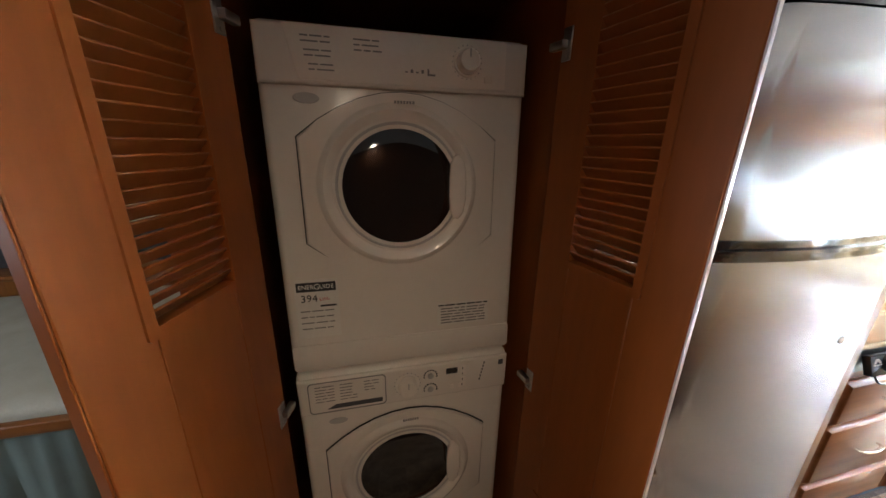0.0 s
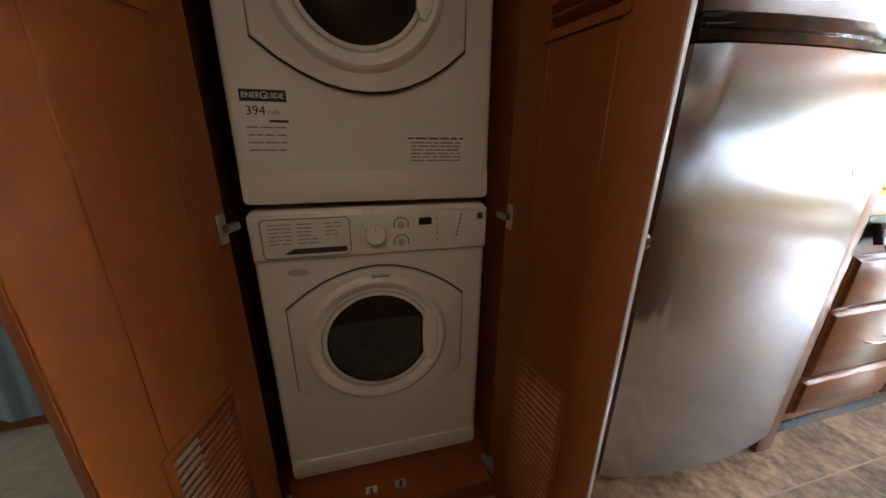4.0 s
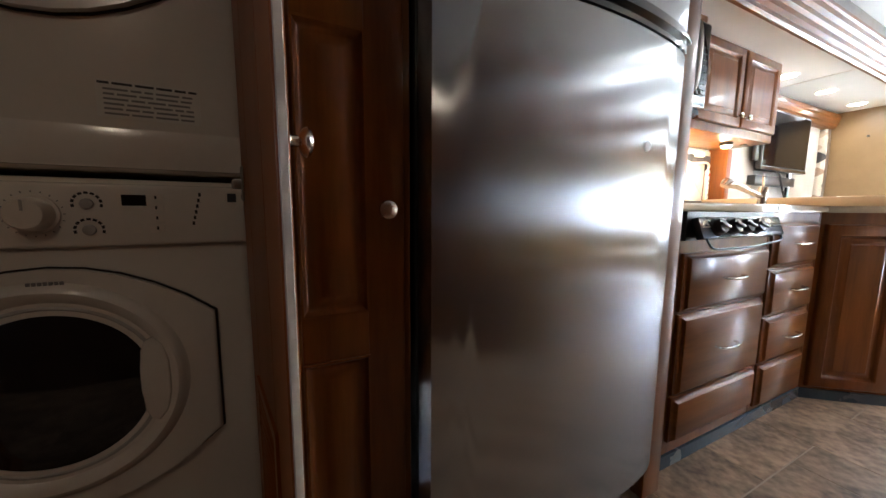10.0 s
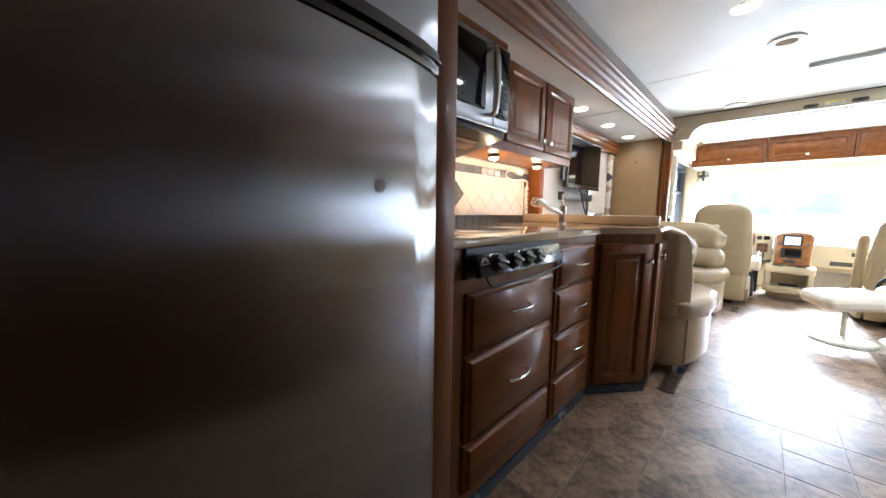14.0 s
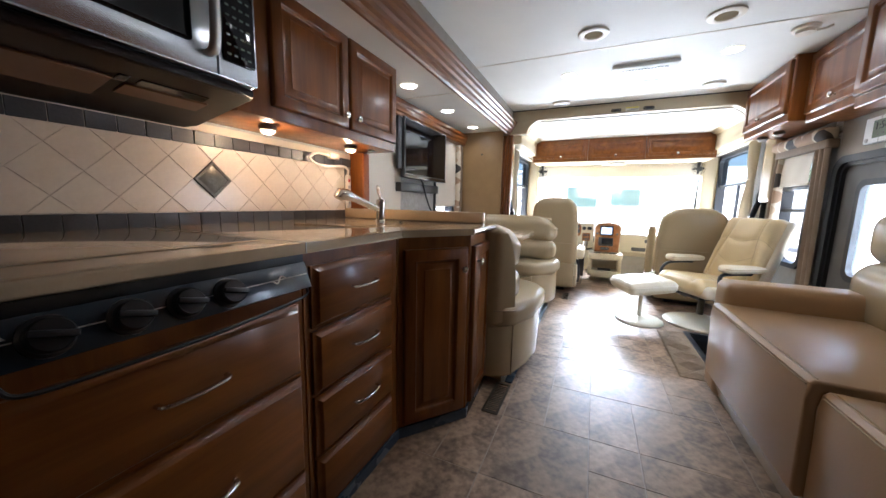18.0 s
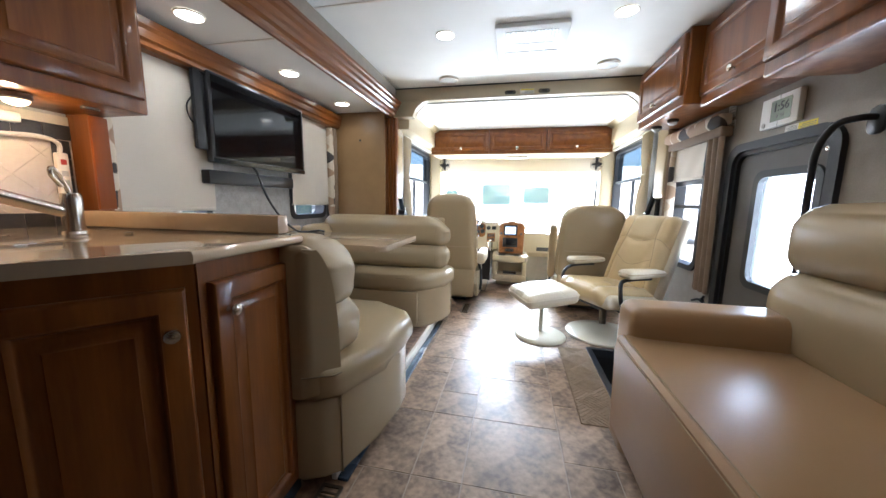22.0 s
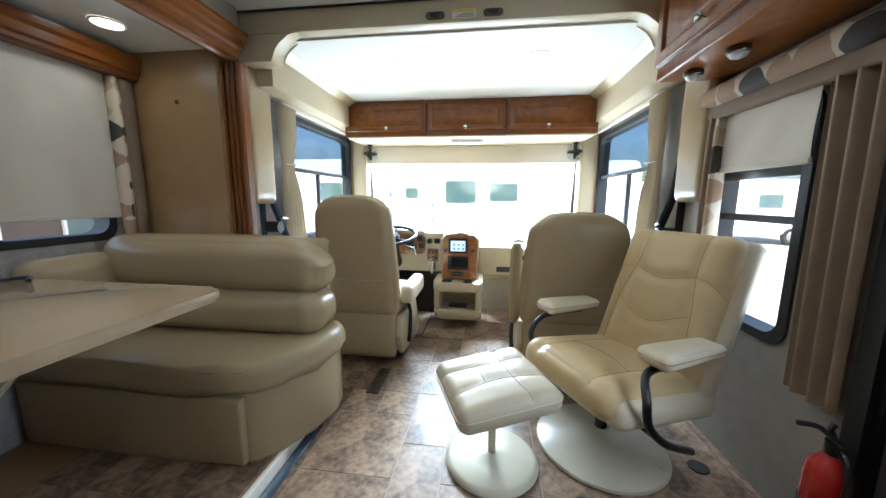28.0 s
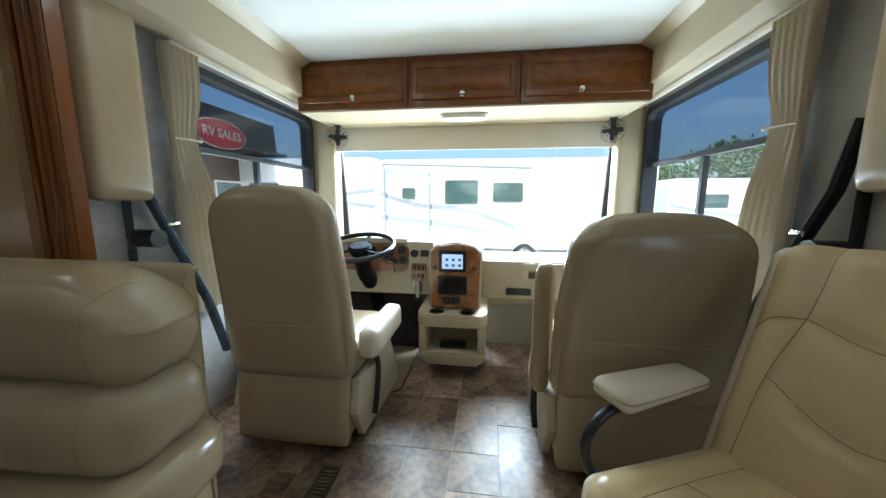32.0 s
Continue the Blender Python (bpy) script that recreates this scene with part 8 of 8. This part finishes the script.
for x, y in ((5.31, 0.43), (5.19, -0.793)):
    t = thing("ceiling_speaker", (x, y, ZC), "round white ceiling speaker", "speaker", "ceiling speakers")
    bm = B()
    lathe(bm, ((0.082, ZC - 0.001), (0.082, ZC - 0.012), (0.074, ZC - 0.018), (0.070, ZC - 0.016)), 36, Matrix.Translation((x, y, 0)))
    part("rim", bm, WHITE2, t)
    bm = B()
    lathe(bm, ((0.072, ZC - 0.015), (0.04, ZC - 0.019), (0, ZC - 0.020)), 36, Matrix.Translation((x, y, 0)))
    part("grille", bm, GREYP, t)
t = thing("air_conditioner", (4.73, -0.215, ZC), "white ceiling air-conditioner grille", "air conditioner")
bm = B()
prism(bm, rrect(4.49, -0.43, 4.975, 0.0, 0.012, 3), "z", ZC - 0.028, ZC - 0.001, 0.008, 2)
part("housing", bm, ACWHITE, t)
bm = B()
prism(bm, rrect(4.545, -0.37, 4.665, -0.06, 0.006, 2), "z", ZC - 0.0295, ZC - 0.027)
part("outlet", bm, GRAYD, t, "dark air outlet")
for k in range(15):
    bm = B()
    y = -0.362 + k * 0.0207
    box(bm, (4.545, y, ZC - 0.034), (4.665, y + 0.008, ZC - 0.028))
    part("outlet_slat", bm, ACWHITE, t)
bm = B()
prism(bm, rrect(4.70, -0.39, 4.93, -0.04, 0.006, 2), "z", ZC - 0.0295, ZC - 0.027)
part("filter", bm, GREYP, t, "pale grey mesh filter")
for k in range(1, 4):
    bm = B()
    box(bm, (4.70, -0.39 + k * 0.0875 - 0.003, ZC - 0.033), (4.93, -0.39 + k * 0.0875 + 0.003, ZC - 0.029))
    part("filter_bar", bm, ACWHITE, t)
bm = B()
box(bm, (4.812, -0.39, ZC - 0.033), (4.818, -0.04, ZC - 0.029))
part("filter_bar", bm, ACWHITE, t)
t = thing("smoke_detector", (4.29, -0.98, ZC), "white smoke detector with a sensor arm", "smoke detector")
bm = B()
lathe(bm, ((0.062, ZC - 0.001), (0.06, ZC - 0.014), (0.045, ZC - 0.02), (0.042, ZC - 0.034), (0, ZC - 0.036)), 28, Matrix.Translation((4.29, -0.98, 0)))
part("body", bm, WHITE2, t)
bm = B()
tube(bm, ((4.29, -0.98, ZC - 0.028), (4.27, -1.06, ZC - 0.026), (4.255, -1.08, ZC - 0.02)), 0.008, 8)
part("sensor_arm", bm, WHITE2, t)

# ---- outside: a sunlit lot with parked trailers, an office and trees ----
GZ = -0.95
GRAVEL = mat("pale_gravel_lot", (0.42, 0.39, 0.34), (0.33, 0.305, 0.27), 0.9, scale=0.6, fine=30, bump=0.2)
TRAILER = mat("white_trailer_skin", (0.80, 0.80, 0.79), (0.76, 0.76, 0.75), 0.3, scale=1, fine=20, bump=0.0)
STRIPE = mat("blue_grey_stripe", (0.24, 0.26, 0.29), (0.28, 0.30, 0.33), 0.35, bump=0.0)
OUTGLASS = mat("dark_outdoor_glass", (0.04, 0.065, 0.07), (0.07, 0.11, 0.09), 0.05, scale=2, bump=0.0)
BROWN = mat("brown_siding", (0.115, 0.075, 0.055), (0.09, 0.058, 0.042), 0.7, scale=3, stretch=(1, 1, 12), bump=0.1)
ROOFD = mat("dark_shingle_roof", (0.06, 0.055, 0.05), (0.09, 0.08, 0.07), 0.85, scale=4, fine=40, bump=0.3)
BARK = mat("tree_bark", (0.10, 0.075, 0.055), None, 0.9, bump=0.3)
LEAF = mat("summer_foliage", (0.075, 0.115, 0.03), (0.04, 0.07, 0.018), 0.6, scale=1.5, fine=20, bump=0.1)
bm = B()
bmesh.ops.create_grid(bm, x_segments=8, y_segments=8, size=1500, matrix=Matrix.Translation((0, 0, GZ)))
solid("ground", bm, GRAVEL, "pale sunlit gravel lot", kind="structure", at=(0, 0, GZ))


def wheel(t, x, y, r, axis="x"):
    m = Matrix.Translation((x, y, GZ + r)) @ (Matrix.Rotation(radians(-90), 4, "Y") if axis == "x" else Matrix.Rotation(radians(90), 4, "X"))
    bm = B()
    lathe(bm, ((r * 0.62, 0.0), (r * 0.66, 0.05), (r * 0.95, 0.06), (r, 0.03), (r, -0.12), (0, -0.12)), 28, m)
    w = part("wheel", bm, RUBBER, t, "black tyre")
    bm = B()
    lathe(bm, ((r * 0.62, 0.01), (r * 0.55, 0.045), (r * 0.2, 0.03), (0, 0.035)), 24, m)
    part("rim", bm, STEELD, w, "silver rim")


def trailer(x, y0, y1, z1, wins, stripes, label):
    """A trailer seen from its side, whose near wall stands at x."""
    t = thing("travel_trailer", (x + 1.2, (y0 + y1) / 2, GZ), label, "trailer", "parked trailers")
    bm = B()
    prism(bm, rrect(y0, GZ + 0.55, y1, z1, 0.25, 5), "x", x, x + 2.4, 0.05, 2)
    part("body", bm, TRAILER, t, "white side panels")
    for a, b, c, d in wins:
        bm = B()
        prism(bm, rrect(a, b, c, d, 0.08, 4), "x", x - 0.02, x + 0.02)
        w = part("window", bm, OUTGLASS, t, "dark reflecting window")
        bm = B()
        ring(bm, rrect(a - 0.04, b - 0.04, c + 0.04, d + 0.04, 0.1, 4), rrect(a, b, c, d, 0.08, 4), "x", x - 0.03, x + 0.02)
        part("frame", bm, GREYP, w)
    for pts in stripes:
        bm = B()
        tube(bm, smooth_line([(x - 0.006, p, q) for p, q in pts], 8), 0.085, 6, flat=1.0)
        bm.transform(Matrix.Translation((x, 0, 0)) @ Matrix.Diagonal((0.1, 1, 1, 1)) @ Matrix.Translation((-x, 0, 0)))
        part("stripe", bm, STRIPE, t, "swept blue-grey stripe")
    return t


t = trailer(15.0, -5.2, 3.2, 2.35, ((-0.03, 0.97, 0.99, 1.70), (-1.40, 1.04, -0.50, 1.62), (1.95, 1.12, 2.37, 1.47)), (((3.1, 1.30), (1.9, 0.95), (0.2, 0.75), (-1.2, 0.25)), ((3.1, 0.55), (1.2, 0.35), (-0.5, 0.1))), "white travel trailer with dark windows parked across the lot")
wheel(t, 14.98, -1.50, 0.36)
bm = B()
prism(bm, rrect(-2.40, 0.70, -1.97, 1.62, 0.06, 3), "x", 14.97, 15.0)
part("door", bm, GREYP, t, "pale trailer door")
bm = B()
tube(bm, ((14.85, 2.95, 2.22), (14.85, -1.62, 2.06)), 0.05, 10)
part("awning", bm, STRIPE, t, "rolled awning")
for y, z0, z1 in ((2.93, 0.1, 2.2), (1.48, 0.1, 1.88)):
    bm = B()
    tube(bm, ((14.86, y, z0), (14.86, y, z1)), 0.035, 8)
    part("awning_arm", bm, STRIPE, t, "awning arm")
t = trailer(16.2, 3.6, 12.5, 2.6, ((5.2, 1.0, 6.1, 1.7), (7.4, 1.0, 8.6, 1.7)), (((3.7, 1.45), (5.5, 1.2), (7.5, 0.75), (9, 0.7)), ((3.7, 0.85), (5.0, 0.95), (6.4, 0.55))), "long white trailer with blue-grey swept stripes")
wheel(t, 16.18, 8.0, 0.36)
wheel(t, 16.18, 8.9, 0.36)
t = trailer(21.0, -16.0, -8.5, 2.1, ((-11, 0.8, -10, 1.4), (-14, 0.8, -13, 1.4)), (((-8.6, 0.9), (-11, 0.5), (-14, 0.6)),), "white motorhome parked at the far side of the lot")
wheel(t, 20.98, -10.2, 0.42)
wheel(t, 20.98, -14.6, 0.42)

# sales office
t = thing("sales_office", (12.0, 11.0, GZ), "brown sales office with a dark overhanging roof", "building")
bm = B()
box(bm, (6.0, 9.0, GZ), (16.8, 17.0, 3.0))
part("wall", bm, BROWN, t, "brown board siding")
bm = B()
prism(bm, ((7.6, 2.85), (8.0, 2.85), (8.1, 3.95), (13.0, 5.6), (18.0, 3.95), (18.0, 2.85), (7.6, 2.75)), "x", 5.2, 17.1)
part("roof", bm, ROOFD, t, "dark overhanging roof")
for x in (7.5, 10.0, 12.5, 15.0):
    bm = B()
    box(bm, (x, 8.97, 0.2), (x + 1.4, 9.02, 1.7))
    w = part("window", bm, OUTGLASS, t, "dark office window")
    bm = B()
    ring(bm, rrect(x - 0.06, 0.14, x + 1.46, 1.76, 0.01, 1), rrect(x, 0.2, x + 1.4, 1.7, 0.01, 1), "y", 8.94, 9.01)
    part("frame", bm, WHITE2, w)
SIGNRED = mat("red_sign_face", (0.55, 0.03, 0.035), None, 0.4, bump=0.0)
t = thing("sales_sign", (13.75, 7.95, 2.6), "red oval sign reading sales on the office roof", "sign")
bm = B()
m = Matrix.Translation((13.75, 7.56, 3.0)) @ Matrix.Rotation(radians(90), 4, "X") @ Matrix.Diagonal((1, 0.42, 1, 1))
lathe(bm, ((0, 0), (1.0, 0), (1.0, 0.05), (0, 0.06)), 48, m)
part("face", bm, WHITE2, t, "white sign rim")
bm = B()
lathe(bm, ((0, 0.05), (0.94, 0.05), (0.94, 0.07), (0, 0.075)), 48, m)
part("panel", bm, SIGNRED, t, "red oval panel")
text("letters", "RV SALES", 0.36, Matrix.Translation((13.75, 7.47, 3.0)) @ FACE_BACK, WHITE2, t, 0.01)


# trees
def tree(x, y, h, seed):
    rnd = random.Random(seed)
    t = thing("tree", (x, y, GZ), "leafy green tree at the edge of the lot", "tree", "trees")
    bm = B()
    tube(bm, smooth_line(((x, y, GZ), (x + 0.1, y, GZ + h * 0.3), (x, y + 0.1, GZ + h * 0.75)), 4), [0.16 * h / 5 * (1 - 0.07 * k) for k in range(9)], 8)
    for k in range(6):
        a = k * 1.1
        tube(bm, ((x, y, GZ + h * (0.3 + 0.05 * k)), (x + 0.22 * h * math.cos(a), y + 0.22 * h * math.sin(a), GZ + h * (0.5 + 0.06 * k))), (0.05, 0.02), 6)
    part("trunk", bm, BARK, t)
    verts, faces = [], []
    for k in range(26):
        a, r, v = rnd.uniform(0, 6.28), rnd.uniform(0.05, 0.34) * h, rnd.uniform(0.32, 1.0)
        r *= 1.15 - abs(v - 0.6)
        c = Vector((x + r * math.cos(a), y + r * math.sin(a), GZ + h * v))
        for _ in range(70):
            p = c + Vector((rnd.gauss(0, 0.075), rnd.gauss(0, 0.075), rnd.gauss(0, 0.055))) * h
            n = Vector((rnd.uniform(-1, 1), rnd.uniform(-1, 1), rnd.uniform(-1, 1))).normalized()
            u = n.orthogonal().normalized()
            w = n.cross(u)
            s = rnd.uniform(0.018, 0.034) * h
            i = len(verts)
            verts += [p + u * s, p + w * s * 0.6, p - u * s, p - w * s * 0.6]
            faces.append((i, i + 1, i + 2, i + 3))
    me = bpy.data.meshes.new("crown")
    me.from_pydata([K * (q - Vector((x, y, GZ))) for q in verts], [], faces)
    me.materials.append(LEAF)
    ob = new("crown", me)
    ob.parent = t
    ob["kind"] = "stuff"


for i, (x, y, h) in enumerate(((26, -15, 5.2), (31, -17, 5.8), (36, -16, 5.4), (22, -20, 5.6), (28, -24, 6.5), (40, -13, 5.0), (16, -22, 5.4), (11, -24, 5.6), (44, -7, 5.2), (46, 0, 5.5), (45, 6, 5.0), (6, -26, 6.0))):
    tree(x, y, h, i)

# ---- pieces: backsplash tiles ----
def shared(name, bm, material):
    return finish(name, bm, material)


def piece(name, me, parent, m):
    ob = new(name, me)
    ob.parent = parent
    ob.matrix_parent_inverse = Matrix.Translation(-parent.matrix_basis.translation)
    ob.matrix_basis = Matrix.Translation(K * m.translation) @ m.to_quaternion().to_matrix().to_4x4()
    return ob


X0, X1, Z0, Z1, E = 1.548, 3.335, 0.978, 1.248, 0.112
half = E / math.sqrt(2)


def clip(poly, ax, lim, keep):
    out = []
    for p, q in zip(poly, poly[1:] + poly[:1]):
        ip, iq = (p[ax] - lim) * keep >= 0, (q[ax] - lim) * keep >= 0
        if ip:
            out.append(p)
        if ip != iq:
            f = (lim - p[ax]) / (q[ax] - p[ax])
            out.append((p[0] + f * (q[0] - p[0]), p[1] + f * (q[1] - p[1])))
    return out


for i in range(-14, 16):
    for j in range(-3, 4):
        if (i + j) % 2:
            continue
        cx, cz = 2.498 + i * (half + 0.0015), 1.112 + j * (half + 0.0015)
        if (i, j) == (0, 0):
            continue
        h = half - 0.0012
        poly = [(cx + h, cz), (cx, cz + h), (cx - h, cz), (cx, cz - h)]
        for ax, lim, keep in ((0, X0, 1), (0, X1, -1), (1, Z0, 1), (1, Z1, -1)):
            poly = clip(poly, ax, lim, keep) if len(poly) > 2 else poly
        ar = abs(sum(p[0] * q[1] - q[0] * p[1] for p, q in zip(poly, poly[1:] + poly[:1]))) / 2 if len(poly) > 2 else 0
        if ar < 3e-4:
            continue
        bm = B()
        prism(bm, [(u - cx, v - cz) for u, v in poly], "y", -0.0028, 0.001)
        piece("cream_tile", shared("cream_tile", bm, CREAM_TILE), back_wall, Matrix.Translation((cx, BY, cz)))
bm = B()
h = half * 0.98
ring(bm, [(h, 0), (0, h), (-h, 0), (0, -h)], [(h * 0.8, 0), (0, h * 0.8), (-h * 0.8, 0), (0, -h * 0.8)], "y", -0.010, 0.002)
rows = [[(h * 0.8, 0), (0, h * 0.8), (-h * 0.8, 0), (0, -h * 0.8)]]
a = [bm.verts.new((u, -0.006, v)) for u, v in rows[0]]
tip2 = bm.verts.new((0, -0.024, 0))
for k in range(4):
    bm.faces.new((a[k], a[(k + 1) % 4], tip2))
piece("accent_tile", shared("accent_tile", bm, BRONZE), back_wall, Matrix.Translation((2.498, BY, 1.112)))
bm = B()
box(bm, (-0.0395, -0.0045, 0.0), (0.0395, 0.001, 0.055), 0.0015, 1)
me = shared("slate_tile", bm, SLATE)
for k in range(23):
    for z in (0.918, 1.2515):
        piece("slate_tile", me, back_wall, Matrix.Translation((1.59 + k * 0.0805, BY, z)))
bm = B()
box(bm, (-0.027, -0.0045, 0.0), (0.027, 0.001, 0.0675), 0.0015, 1)
me = shared("slate_tile", bm, SLATE)
for k in range(4):
    piece("slate_tile", me, back_wall, Matrix.Translation((3.366, BY, 0.974 + k * 0.069)))

# ---- pieces: floor tiles of mixed sizes ----
rnd = random.Random(7)
U = 0.195
GX, GY = 3.86 - 35 * U, -0.010 - 8 * U
NX, NY = 56, 14
taken = set()
meshes = {}


def floor_tile(x0, y0, x1, y1, z=0.0, parent=None):
    """One tile, from shared meshes by size."""
    g = 0.001
    key = (round(x1 - x0, 3), round(y1 - y0, 3))
    if key not in meshes:
        bm = B()
        w, d = key[0] / 2 - g, key[1] / 2 - g
        vs = [bm.verts.new(p) for p in ((-w, -d, -0.006), (w, -d, -0.006), (w, d, -0.006), (-w, d, -0.006))]
        e = 0.002
        tp = [bm.verts.new(p) for p in ((-w + e, -d + e, 0), (w - e, -d + e, 0), (w - e, d - e, 0), (-w + e, d - e, 0))]
        bm.faces.new(tp)
        for k in range(4):
            bm.faces.new((vs[k], vs[(k + 1) % 4], tp[(k + 1) % 4], tp[k]))
        meshes[key] = shared("floor_tile", bm, TILE)
    piece("floor_tile", meshes[key], parent or floor, Matrix.Translation(((x0 + x1) / 2, (y0 + y1) / 2, z)))


def room_for(i, j, a, b):
    return all((p, q) not in taken and p < NX and q < NY for p in range(i, i + a) for q in range(j, j + b))


for i in range(NX):
    for j in range(NY):
        if (i, j) in taken:
            continue
        sizes = [(2, 2)] * 5 + [(2, 1)] * 3 + [(1, 2)] * 3 + [(1, 1)] * 3
        rnd.shuffle(sizes)
        a, b = next(s for s in sizes + [(1, 1)] if room_for(i, j, *s))
        taken |= {(p, q) for p in range(i, i + a) for q in range(j, j + b)}
        x0, y0, x1, y1 = GX + i * U, GY + j * U, GX + (i + a) * U, GY + (j + b) * U
        x0, x1, y0, y1 = max(x0, -2.95), min(x1, 7.4), max(y0, YR), min(y1, YL)
        rects = [(x0, y0, x1, y1)]
        if x1 > WELL[0] and x0 < WELL[2] and y0 < WELL[3]:
            rects = [(x0, y0, min(x1, WELL[0]), y1), (max(x0, WELL[2]), y0, x1, y1), (max(x0, WELL[0]), max(y0, WELL[3]), min(x1, WELL[2]), y1)]
        for r in rects:
            if r[2] - r[0] > 0.02 and r[3] - r[1] > 0.02:
                floor_tile(*r)
for i in range(8):
    for j in range(4):
        x0, y0 = 4.0 + i * U, 0.475 + j * U
        if x0 < 5.0:
            floor_tile(x0, y0, x0 + U, min(y0 + U, 1.5), 0.061, floor)
